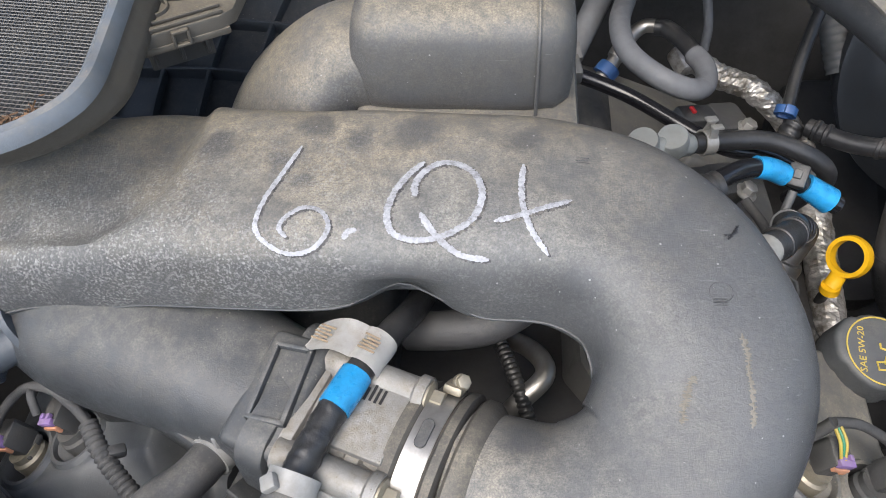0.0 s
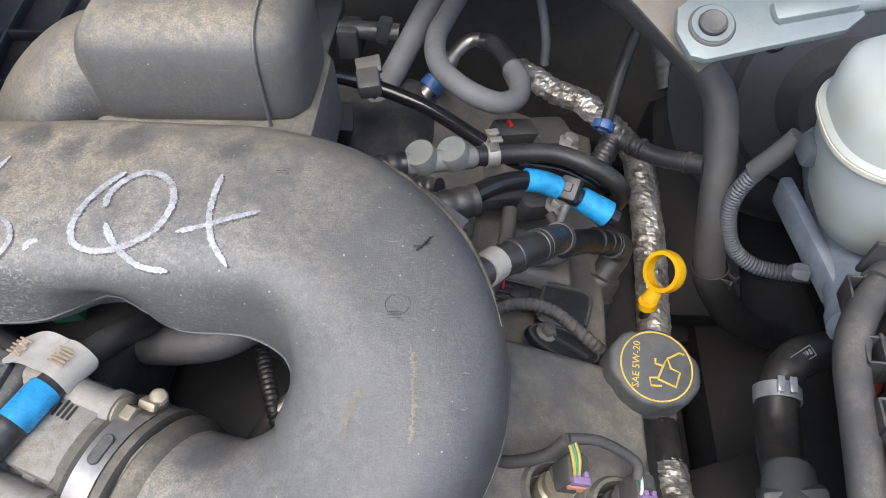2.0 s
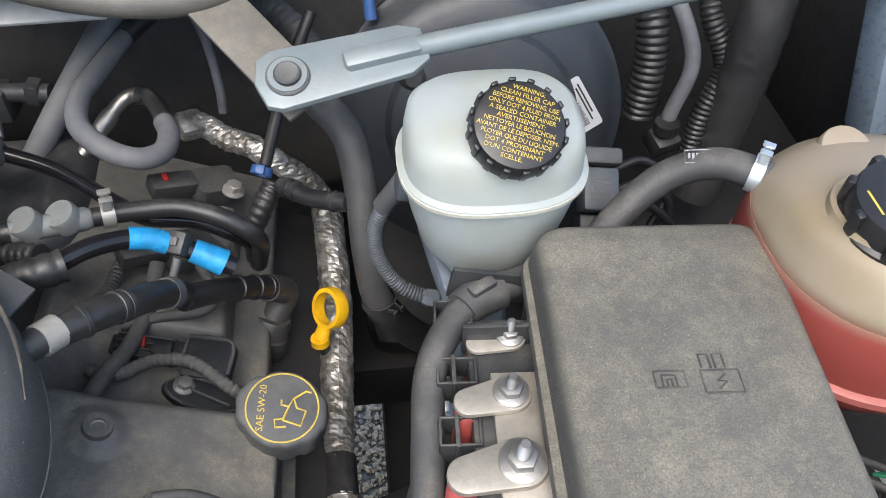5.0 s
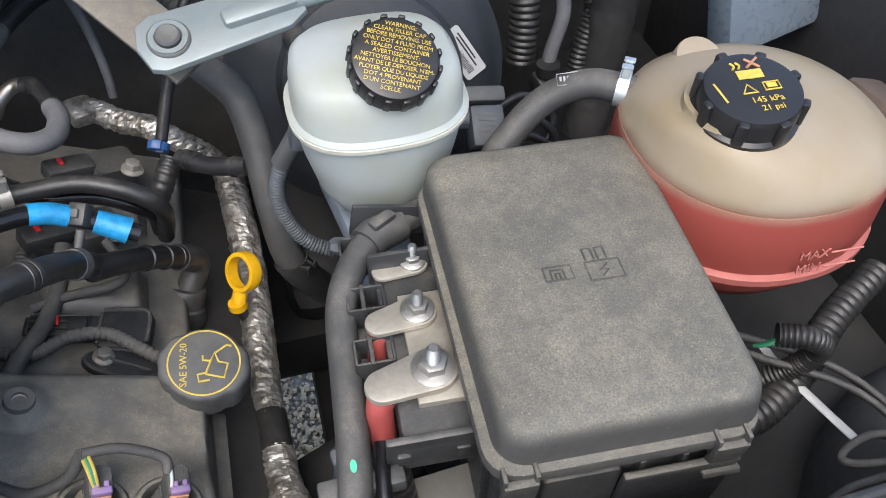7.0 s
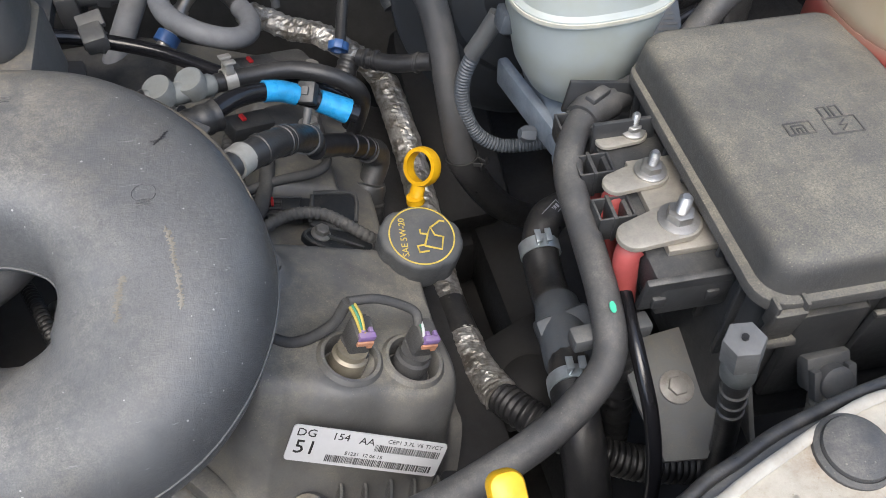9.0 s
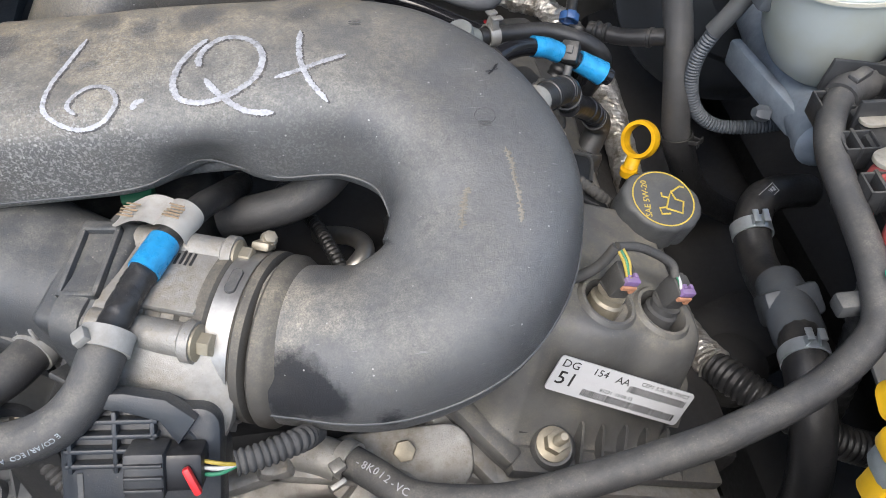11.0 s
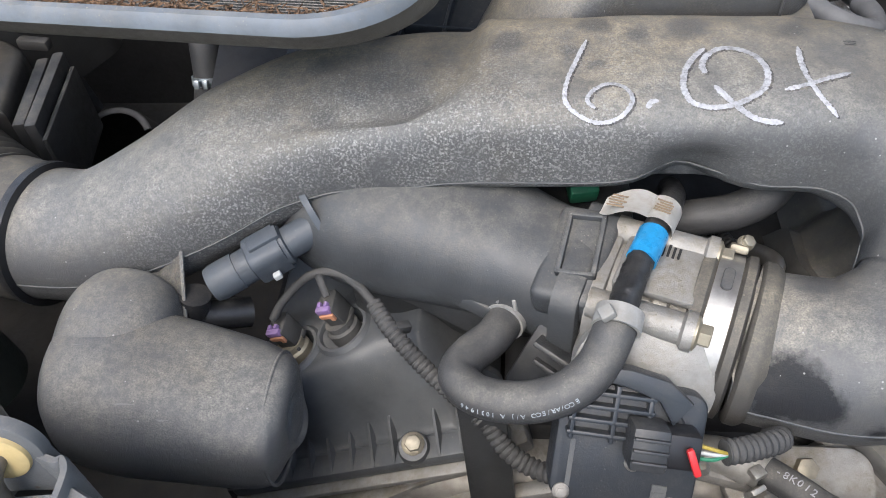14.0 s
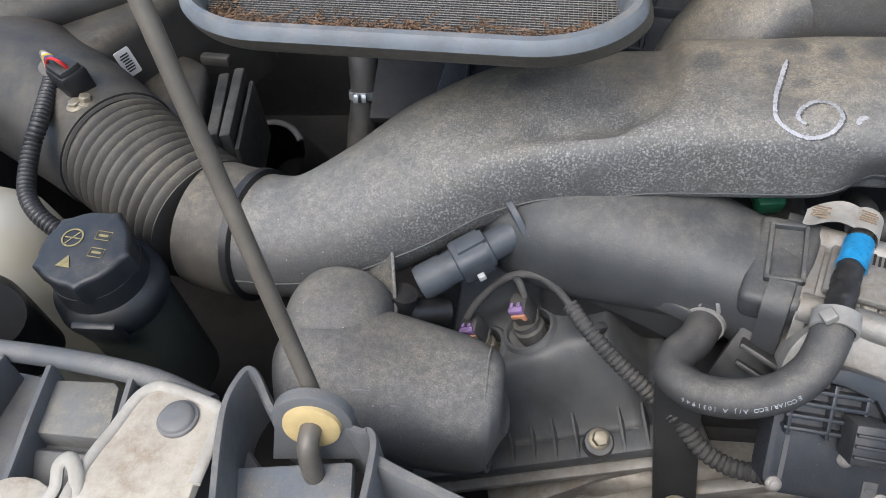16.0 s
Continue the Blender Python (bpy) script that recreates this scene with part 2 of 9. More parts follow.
CLAMP_BLUE = plain("clamp_steel", (0.6, 0.66, 0.7), 0.35, 0.7)
MESH = plain("screen_wire", (0.21, 0.2, 0.185), 0.5, 0.3)
WOODY = plain("dry_needles", (0.24, 0.145, 0.085), 0.8, vary=0.5, scale=300)
TERMINAL = dusty("tinned_terminal", (0.5, 0.465, 0.4), 0.42, 0.4, metal=0.6, patch=40)
BOLT_TAN = dusty("yellow_zinc", (0.38, 0.34, 0.26), 0.45, 0.5, metal=0.6, patch=60)
WIRE_GREY = dusty("taped_wire", (0.062, 0.062, 0.062), 0.7, 0.5, grain=0.8)
CAP_BLACK = dusty("blue_black_plastic", (0.028, 0.033, 0.04), 0.36, 0.18, patch=30, speck=0.2)
CLAMP_GREY = dusty("dull_clamp_steel", (0.36, 0.355, 0.34), 0.5, 0.5, metal=0.2, patch=60)
RIM = dusty("tray_rim", (0.15, 0.175, 0.205), 0.36, 0.4, patch=40, speck=0.4, floor=0.1, dust_color=(0.42, 0.36, 0.27), broken=0.7)
SHINY_PIPE = plain("steel_pipe", (0.4, 0.385, 0.36), 0.42, 0.9)
TAPE_CLOTH = dusty("cloth_tape", (0.026, 0.026, 0.027), 0.65, 0.25, grain=0.8, patch=40)
# lid colour darkened: the shade of the symbol's relief is in the colour
EMBOSS_SHADE = dusty("embossed_shade", (0.055, 0.054, 0.052), 0.6, 0.6, patch=90, dust_color=(0.2, 0.185, 0.15))
TRAY_TAN = dusty("tan_dusty_plastic", (0.075, 0.07, 0.062), 0.5, 0.85, patch=18, floor=0.45, speck=0.3, dust_color=(0.235, 0.2, 0.145), cloud=0.7)
CREAM_RIM = dusty("worn_cream_rim", (0.43, 0.41, 0.365), 0.5, 0.35, patch=40, dust_color=(0.3, 0.25, 0.18))
RECESS = dusty("dusty_recess", (0.16, 0.165, 0.165), 0.5, 0.8, patch=30, floor=0.4, dust_color=(0.34, 0.315, 0.25))
BUTTON = dusty("grey_button", (0.17, 0.17, 0.17), 0.5, 0.5, patch=60)
CARRIER = dusty("carrier_plastic", (0.115, 0.122, 0.13), 0.45, 0.5, patch=16, floor=0.25, dust_color=(0.33, 0.3, 0.25))
# near-black that stands in for the shade deep in the bay
DEEP_SHADE = dusty("deep_shade", (0.014, 0.014, 0.015), 0.6, 0.3, patch=20, dust_color=(0.06, 0.055, 0.045))
MARK_EDGE = dusty("dark_edge", (0.05, 0.05, 0.055), 0.6, 0.9, patch=260)
BRACKET = dusty("dusty_bracket", (0.17, 0.175, 0.175), 0.5, 0.6, patch=30, floor=0.2)
GRAVEL = dusty("gravel_stone", (0.78, 0.64, 0.49), 0.9, 0.6, grain=0.8, patch=170, dust_color=(0.3, 0.25, 0.2))


NUT = dusty("bright_zinc_nut", (0.44, 0.435, 0.42), 0.32, 0.4, metal=0.85, patch=80)


def foil_material():
    m, nt, b = nodes_of("crinkled_foil")
    pos, _ = coords(nt)
    n = noise_node(nt, pos, 95, 3, 0.55)
    nt.links.new(mixed(nt, ramp(nt, noise_node(nt, pos, 60, 5, 0.7), 0.4, 0.62), (0.55, 0.54, 0.52), (0.22, 0.2, 0.17)), b.inputs["Base Color"])
    b.inputs["Metallic"].default_value, b.inputs["Roughness"].default_value = 0.75, 0.46
    v = nt.nodes.new("ShaderNodeTexVoronoi")
    v.inputs["Scale"].default_value = 90
    nt.links.new(pos, v.inputs["Vector"])
    bumped(nt, b, times(nt, n, v.outputs["Distance"], "ADD"), 0.7, 0.0025)
    return m


FOIL = foil_material()


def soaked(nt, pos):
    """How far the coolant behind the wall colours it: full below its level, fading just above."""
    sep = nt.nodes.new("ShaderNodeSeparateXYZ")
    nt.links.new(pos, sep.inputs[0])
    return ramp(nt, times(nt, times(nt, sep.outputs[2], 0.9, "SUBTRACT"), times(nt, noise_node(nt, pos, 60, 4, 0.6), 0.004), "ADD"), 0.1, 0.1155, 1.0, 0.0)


def shell_material(name, color, clear, rough=0.4, wet=None):
    """Milky tank wall that lets part of the light straight through."""
    m, nt, b = nodes_of(name)
    pos, _ = coords(nt)
    n = noise_node(nt, pos, 18, 4, 0.6)
    tint = mixed(nt, ramp(nt, n, 0.38, 0.66), color, (color[0] * 0.9, color[1] * 0.86, color[2] * 0.74))
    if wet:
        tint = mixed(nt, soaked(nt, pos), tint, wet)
    nt.links.new(tint, b.inputs["Base Color"])
    b.inputs["Roughness"].default_value = rough
    bumped(nt, b, noise_node(nt, pos, 120, 3), 0.05, 0.001)
    t = nt.nodes.new("ShaderNodeBsdfTransparent")
    t.inputs[0].default_value = (*[0.5 + c / 2 for c in color], 1)
    d = nt.nodes.new("ShaderNodeBsdfTranslucent")
    d.inputs[0].default_value = (*color, 1)
    a, c = nt.nodes.new("ShaderNodeMixShader"), nt.nodes.new("ShaderNodeMixShader")
    a.inputs[0].default_value, c.inputs[0].default_value = 0.35, clear
    for o, i in ((b.outputs[0], a.inputs[1]), (d.outputs[0], a.inputs[2]), (a.outputs[0], c.inputs[1]), (t.outputs[0], c.inputs[2])):
        nt.links.new(o, i)
    nt.links.new(c.outputs[0], nt.nodes["Material Output"].inputs[0])
    return m


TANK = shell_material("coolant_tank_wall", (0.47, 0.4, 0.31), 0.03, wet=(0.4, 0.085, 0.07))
RESERVOIR = shell_material("reservoir_wall", (0.575, 0.63, 0.645), 0.14)
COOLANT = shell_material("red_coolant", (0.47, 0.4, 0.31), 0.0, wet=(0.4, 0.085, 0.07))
LEVEL_INK = plain("moulded_mark", (0.52, 0.19, 0.16), 0.4)
WET_WALL = plain("stained_tank_wall", (0.4, 0.125, 0.105), 0.38, vary=0.1, scale=20, bump=0.03)
FLUID = plain("brake_fluid", (0.62, 0.6, 0.45), 0.3, vary=0.04)


# ---- mesh tools ----
CENTRE = {}


def thing(name, at, label, category, group="", kind=""):
    ob = new(name)
    ob.location = at
    ob.empty_display_size = 0.02
    CENTRE[ob.name] = Vector(at)
    return tagged(ob, label, category, group, kind)


def part(name, bm, mat, parent=None, label="", smooth=True, recalc=True):
    """Links a bmesh, drawn in world places, as one mesh object with its origin in its own middle."""
    if recalc:
        bmesh.ops.recalc_face_normals(bm, faces=bm.faces)
    lo = Vector([min(v.co[i] for v in bm.verts) for i in range(3)])
    hi = Vector([max(v.co[i] for v in bm.verts) for i in range(3)])
    mid = (lo + hi) / 2
    for v in bm.verts:
        v.co -= mid
    for f in bm.faces:
        f.smooth = smooth
    if smooth:
        for e in bm.edges:
            if len(e.link_faces) == 2 and e.calc_face_angle(0) > 0.75:
                e.smooth = False
    me = bpy.data.meshes.new(name)
    bm.to_mesh(me)
    bm.free()
    me.materials.append(mat)
    ob = new(name, me)
    ob.location = mid
    CENTRE[ob.name] = mid
    if parent:
        ob.parent = parent
        ob.matrix_parent_inverse = Matrix.Translation(-CENTRE[parent.name])
    if label:
        ob["label"] = label
    return ob


def solid(name, bm, mat, label, category, group="", kind="", smooth=True):
    return tagged(part(name, bm, mat, None, "", smooth), label, category, group, kind)


def join(*bms):
    """All the given bmeshes as one."""
    first = bms[0]
    for other in bms[1:]:
        me = bpy.data.meshes.new("tmp")
        other.to_mesh(me)
        other.free()
        first.from_mesh(me)
        bpy.data.meshes.remove(me)
    return first


def spline(pts, n=6):
    """A smooth line through the points."""
    p = [np.array(q, float) for q in pts]
    if len(p) == 2:
        return [p[0] + (p[1] - p[0]) * i / n for i in range(n + 1)]
    p = [2 * p[0] - p[1], *p, 2 * p[-1] - p[-2]]
    out = []
    for i in range(1, len(p) - 2):
        a, b, c, d = p[i - 1:i + 3]
        for k in range(n):
            t = k / n
            out.append(0.5 * (2 * b + (c - a) * t + (2 * a - 5 * b + 4 * c - d) * t * t + (3 * b - a - 3 * c + d) * t ** 3))
    return out + [p[-2]]


def rings_to_bm(rings, closed_ends=True, loop=False):
    bm = bmesh.new()
    vs = [[bm.verts.new(q) for q in r] for r in rings]
    m = len(vs[0])
    for a, b in list(zip(vs, vs[1:])) + ([(vs[-1], vs[0])] if loop else []):
        for i in range(m):
            bm.faces.new((a[i], a[(i + 1) % m], b[(i + 1) % m], b[i]))
    if closed_ends and not loop:
        bm.faces.new(vs[0])
        bm.faces.new(vs[-1])
    return bm


def tube(pts, r, seg=14, n=6, ribs=0.0, depth=0.0, taper=None, flat=1.0, closed=True, crumple=0.0):
    """A hose along a smooth line; ribs: the pitch of its corrugation in metres."""
    line = spline(pts, n)
    if ribs:
        d = [0]
        for a, b in zip(line, line[1:]):
            d.append(d[-1] + np.linalg.norm(b - a))
        k = max(6, int(d[-1] / ribs) * 6)
        at = np.linspace(0, d[-1], k + 1)
        line = [np.array([np.interp(s, d, [q[j] for q in line]) for j in range(3)]) for s in at]
    up = np.array((0.05, 0.1, 1.0))
    rings = []
    for i, q in enumerate(line):
        t = line[min(i + 1, len(line) - 1)] - line[max(i - 1, 0)]
        t = t / (np.linalg.norm(t) + 1e-9)
        up = up - t * (up @ t)
        if np.linalg.norm(up) < 1e-3:
            up = np.cross(t, (1, 0, 0))
        up = up / np.linalg.norm(up)
        side = np.cross(t, up)
        f = i / (len(line) - 1)
        rr = r if taper is None else r + (taper - r) * f
        if ribs:
            rr += depth * (1.0, 0.86, 0.35, -0.1, 0.35, 0.86)[i % 6]
        ring = []
        for j in range(seg):
            a = 2 * math.pi * j / seg
            d = math.cos(a) * side + flat * math.sin(a) * up
            k = 1 + crumple * (noise.noise(Vector(q + d * rr) * 130) + noise.noise(Vector(q + d * rr) * 310)) if crumple else 1
            ring.append(q + rr * k * d)
        rings.append(ring)
    return rings_to_bm(rings, closed)


def sweep(stations, seg=40, n=8, under=0.0):
    """A moulded duct. Stations: x, y, z, half width, half height, squareness (2 round, 4 boxy). under: how much flatter the lower half of its boxy lengths is."""
    line = spline(stations, n)
    rings = []
    for i, q in enumerate(line):
        t = (line[min(i + 1, len(line) - 1)] - line[max(i - 1, 0)])[:3]
        t = t / np.linalg.norm(t)
        side = np.cross(t, (0, 0, 1))
        side /= np.linalg.norm(side)
        up = np.cross(side, t)
        ring = []
        for j in range(seg):
            a = 2 * math.pi * j / seg
            c, s = math.cos(a), math.sin(a)
            e = 2 / q[5] if s > 0 or not under else 1.0
            low = 1 - under * max(0, min(1, (q[5] - 2.2) / 1.3)) if s < 0 else 1.0
            ring.append(q[:3] + q[3] * side * math.copysign(abs(c) ** e, c) + low * q[4] * up * math.copysign(abs(s) ** e, s))
        rings.append(ring)
    return rings


def basis(at, axis, hint=(0, 0, 1)):
    """A frame at a place whose z runs along axis and whose y leans to hint."""
    z = Vector(axis).normalized()
    y = Vector(hint) - z * Vector(hint).dot(z)
    if y.length < 1e-4:
        y = Vector((0, 1, 0)) - z * z.y
    y.normalize()
    x = y.cross(z)
    return Matrix(((x.x, y.x, z.x, at[0]), (x.y, y.y, z.y, at[1]), (x.z, y.z, z.z, at[2]), (0, 0, 0, 1)))


def lathe(m, profile, seg=28):
    """A turned body about z of m. Profile: radius, height."""
    rings = [[m @ Vector((r * math.cos(a), r * math.sin(a), z)) for a in (2 * math.pi * j / seg for j in range(seg))] for r, z in profile]
    return rings_to_bm(rings)


def ring_lathe(m, profile, seg=32):
    """A turned ring: its profile closes on itself."""
    rings = [[m @ Vector((r * math.cos(a), r * math.sin(a), z)) for r, z in profile] for a in (2 * math.pi * j / seg for j in range(seg))]
    return rings_to_bm(rings, loop=True)


def box(m, size, bevel=0.002, seg=2, taper=1.0):
    """A box with rounded edges about m, narrowed at its top by taper."""
    bm = bmesh.new()
    bmesh.ops.create_cube(bm, size=1)
    for v in bm.verts:
        k = taper if v.co.z > 0 else 1
        v.co = Vector((v.co.x * size[0] * k, v.co.y * size[1] * k, v.co.z * size[2]))
    if bevel:
        bmesh.ops.bevel(bm, geom=bm.edges, offset=bevel, segments=seg, profile=0.5, affect="EDGES")
    bm.transform(m)
    return bm


def prism(m, outline, height, bevel=0.0, seg=2):
    """A flat outline in m's x and y, raised along its z."""
    bm = bmesh.new()
    low = [bm.verts.new((x, y, 0)) for x, y in outline]
    high = [bm.verts.new((x, y, height)) for x, y in outline]
    bm.faces.new(low)
    top = bm.faces.new(high)
    k = len(low)
    for i in range(k):
        bm.faces.new((low[i], low[(i + 1) % k], high[(i + 1) % k], high[i]))
    bmesh.ops.recalc_face_normals(bm, faces=bm.faces)
    if bevel:
        bmesh.ops.bevel(bm, geom=list(top.edges), offset=bevel, segments=seg, profile=0.5, affect="EDGES")
    bm.transform(m)
    return bm


def rounded(w, h, r, n=5):
    out = []
    for cx, cy, a0 in ((w / 2 - r, h / 2 - r, 0), (r - w / 2, h / 2 - r, 90), (r - w / 2, r - h / 2, 180), (w / 2 - r, r - h / 2, 270)):
        for i in range(n + 1):
            a = radians(a0 + 90 * i / n)
            out.append((cx + r * math.cos(a), cy + r * math.sin(a)))
    return out


def circle(r, n=24):
    return [(r * math.cos(2 * math.pi * i / n), r * math.sin(2 * math.pi * i / n)) for i in range(n)]


def bolt(name, at, axis, parent, r=0.008, h=0.006, mat=None, flange=1.5, stud=0.0, label=""):
    """A hexagon head on a round flange, perhaps with a threaded end."""
    mat = mat or ZINC
    m = basis(at, axis)
    bm = lathe(m, [(r * flange, 0), (r * flange, 0.0015), (r * 1.05, 0.003)], 20)
    join(bm, prism(m @ Matrix.Translation((0, 0, 0.002)), circle(r, 6), h, r * 0.12))
    if stud:
        prof = []
        k = int(stud / 0.0016)
        for i in range(k):
            z = h + i * 0.0016
            prof += [(r * 0.5, z), (r * 0.42, z + 0.0008)]
        join(bm, lathe(m, [(0.001, h - 0.001), *prof, (r * 0.3, h + stud)], 14))
    return part(name, bm, mat, parent, label)


def text_bm(words, m, size, thick=0.0003, space=1.0):
    """Raised lettering on m's plane, centred."""
    c = bpy.data.curves.new("lettering", "FONT")
    c.body, c.size, c.align_x, c.align_y, c.extrude, c.space_character = words, size, "CENTER", "CENTER", thick, space
    c.resolution_u = 2
    ob = new("lettering", c)
    me = bpy.data.meshes.new_from_object(ob.evaluated_get(bpy.context.evaluated_depsgraph_get()))
    bpy.data.objects.remove(ob)
    bpy.data.curves.remove(c)
    bm = bmesh.new()
    bm.from_mesh(me)
    bpy.data.meshes.remove(me)
    bm.transform(m)
    return bm


def shift(m, x=0.0, y=0.0, z=0.0):
    return m @ Matrix.Translation((x, y, z))


def hose(name, pts, r, mat, label, category="hose", **k):
    return solid(name, tube(pts, r, **k), mat, label, category)


def spring_clamp(name, at, axis, r, parent=None, mat=None, width=0.009):
    """A pinch clamp round a hose: a band with two raised ears."""
    mat = mat or CLAMP_BLUE
    m = basis(at, axis)
    bm = ring_lathe(m, [(r, -width / 2), (r + 0.0015, -width / 2), (r + 0.0015, width / 2), (r, width / 2)])
    for s in (-1, 1):
        join(bm, box(m @ pose(s * 0.004, r + 0.005, 0, 0, 0, s * 14), (0.002, 0.012, width * 0.7), 0.0006))
        join(bm, box(m @ pose(s * 0.005, r + 0.0105, 0, 0, 0, 90), (0.002, 0.006, width), 0.0006))
    if parent:
        return part(name, bm, mat, parent)
    return solid(name, bm, mat, "sprung steel hose clamp on a rubber hose", "hose clamp", "hose clamps")


def bars(m, w, h, n, parent, mat, name="print", seed=1, thick=0.0003):
    """Writing too small to read: rows of bars."""
    rng = random.Random(seed)
    bm = None
    for i in range(n):
        y = h / 2 - h * (i + 0.5) / n
        ww = w * rng.uniform(0.7, 1)
        b = box(shift(m, rng.uniform(-1, 1) * (w - ww) / 2, y, 0), (ww, h / n * 0.5, thick), 0)
        bm = b if bm is None else join(bm, b)
    return part(name, bm, mat, parent, smooth=False)


def text_along(words, line, r, facing, size, step):
    """Lettering printed round a bent hose. line: its middle; r: its radius; facing: the side that carries the print."""
    line = spline(line, 8)
    d = [0]
    for a, b in zip(line, line[1:]):
        d.append(d[-1] + np.linalg.norm(b - a))

    def at(s):
        return Vector([np.interp(s, d, [q[j] for q in line]) for j in range(3)])

    bm = None
    for i, ch in enumerate(words):
        s = 0.002 + i * step
        if ch == " " or s > d[-1] - 0.002:
            continue
        way = (at(s + 0.0015) - at(s - 0.0015)).normalized()
        n = Vector(facing)
        n = (n - way * n.dot(way)).normalized()
        b = text_bm(ch, basis(at(s) + n * (r + 0.0003), n, n.cross(way)), size, 0.0002)
        bm = b if bm is None else join(bm, b)
    return bm


def ribbon(pts, h, t, n=4):
    """An upright thin wall: its top edge runs through pts, h high and t thick."""
    line = spline(pts, n)
    rings = []
    for i, q in enumerate(line):
        w = line[min(i + 1, len(line) - 1)] - line[max(i - 1, 0)]
        s = np.array((-w[1], w[0], 0))
        s = s / (np.linalg.norm(s) + 1e-9) * t / 2
        rings.append([q + s * 0.6, q + s - np.array((0, 0, t * 0.4)), q + s - np.array((0, 0, h)), q - s - np.array((0, 0, h)), q - s - np.array((0, 0, t * 0.4)), q - s * 0.6])
    return rings_to_bm(rings)


# ---- setting ----
def slab(name, at, size, mat, label, category="wall", bevel=0.004, rot=(0, 0, 0)):
    return solid(name, box(pose(*at, *rot), size, bevel), mat, label, category, kind="structure")


def ground():
    m, nt, b = nodes_of("gravel_ground")
    pos, _ = coords(nt)
    v = nt.nodes.new("ShaderNodeTexVoronoi")
    v.inputs["Scale"].default_value = 55
    nt.links.new(pos, v.inputs["Vector"])
    nt.links.new(mixed(nt, v.outputs["Distance"], (0.42, 0.385, 0.34), (0.17, 0.155, 0.135)), b.inputs["Base Color"])
    b.inputs["Roughness"].default_value = 0.95
    bumped(nt, b, v.outputs["Distance"], 0.8, 0.02)
    bm = bmesh.new()
    bmesh.ops.create_grid(bm, x_segments=40, y_segments=40, size=400)
    tagged(part("ground", bm, m, smooth=False), "grey gravel ground under the vehicle", "ground", kind="structure")
    rng = np.random.default_rng(4)
    shape = bmesh.new()
    bmesh.ops.create_icosphere(shape, subdivisions=1, radius=1)
    unit = np.array([v.co[:] for v in shape.verts])
    tri = np.array([[v.index for v in f.verts] for f in shape.faces])
    shape.free()
    n = 9000
    r = rng.uniform(0.0022, 0.0065, n)
    at = np.stack((rng.uniform(0.12, 0.55, n), rng.uniform(0.48, 1.4, n), r * 0.5), 1)
    verts = at[:, None] + r[:, None, None] * (unit[None] * rng.uniform(0.6, 1.1, (n, 1, 3)) + rng.uniform(-0.2, 0.2, (n, len(unit), 3)))
    me = bpy.data.meshes.new("gravel")
    me.from_pydata(verts.reshape(-1, 3).tolist(), [], (tri[None] + len(unit) * np.arange(n)[:, None, None]).reshape(-1, 3).tolist())
    me.materials.append(GRAVEL)
    tagged(new("gravel", me), "loose grey gravel stones lying on the ground", "gravel", kind="stuff")


ground()
slab("wall_rear", (0.02, 0.98, 0.8), (2.0, 0.03, 0.78), VOID, "dark steel bulkhead behind the engine")
slab("wall_left", (-0.97, 0.45, 0.72), (0.03, 1.02, 0.66), VOID, "dark inner wing of the engine bay")
slab("wall_right", (0.995, 0.45, 0.72), (0.03, 1.02, 0.66), VOID, "dark inner wing of the engine bay")
slab("wall_front", (0.02, -0.03, 0.62), (1.9, 0.04, 0.72), VOID, "black radiator shroud in front of the engine")


def hood():
    """The raised bonnet over the bay, propped open."""
    th = thing("hood", (0, 0.92, 1.2), "raised bonnet with a dark underside, propped open", "hood", kind="structure")
    m = pose(0.02, 0.6, 1.68, -55, 0, 0)
    part("panel", prism(m, rounded(1.62, 1.15, 0.12), 0.02, 0.006), BODY_BLUE, th)
    part("inner_frame", prism(shift(m, 0, 0, -0.03), rounded(1.4, 0.95, 0.1), 0.028, 0.008), VOID, th)


hood()

# right inner wing: painted ledge beyond the coolant tank
slab("wing_panel", (0.905, 0.63, 0.985), (0.13, 0.04, 0.18), BODY_BLUE, "blue-grey painted inner wing panel", "wing", 0.008, (-12, -6, 12))
slab("insulation_mat", (0.02, 0.93, 0.82), (1.3, 0.06, 0.4), FELT, "dusty brown-black insulation mat on the bulkhead", "insulation", 0.025, (-14, 0, 0))
slab("subframe", (-0.05, 0.34, 0.32), (1.5, 0.14, 0.12), FLOOR_DARK, "dark steel cross member low in the bay", "subframe", 0.02)


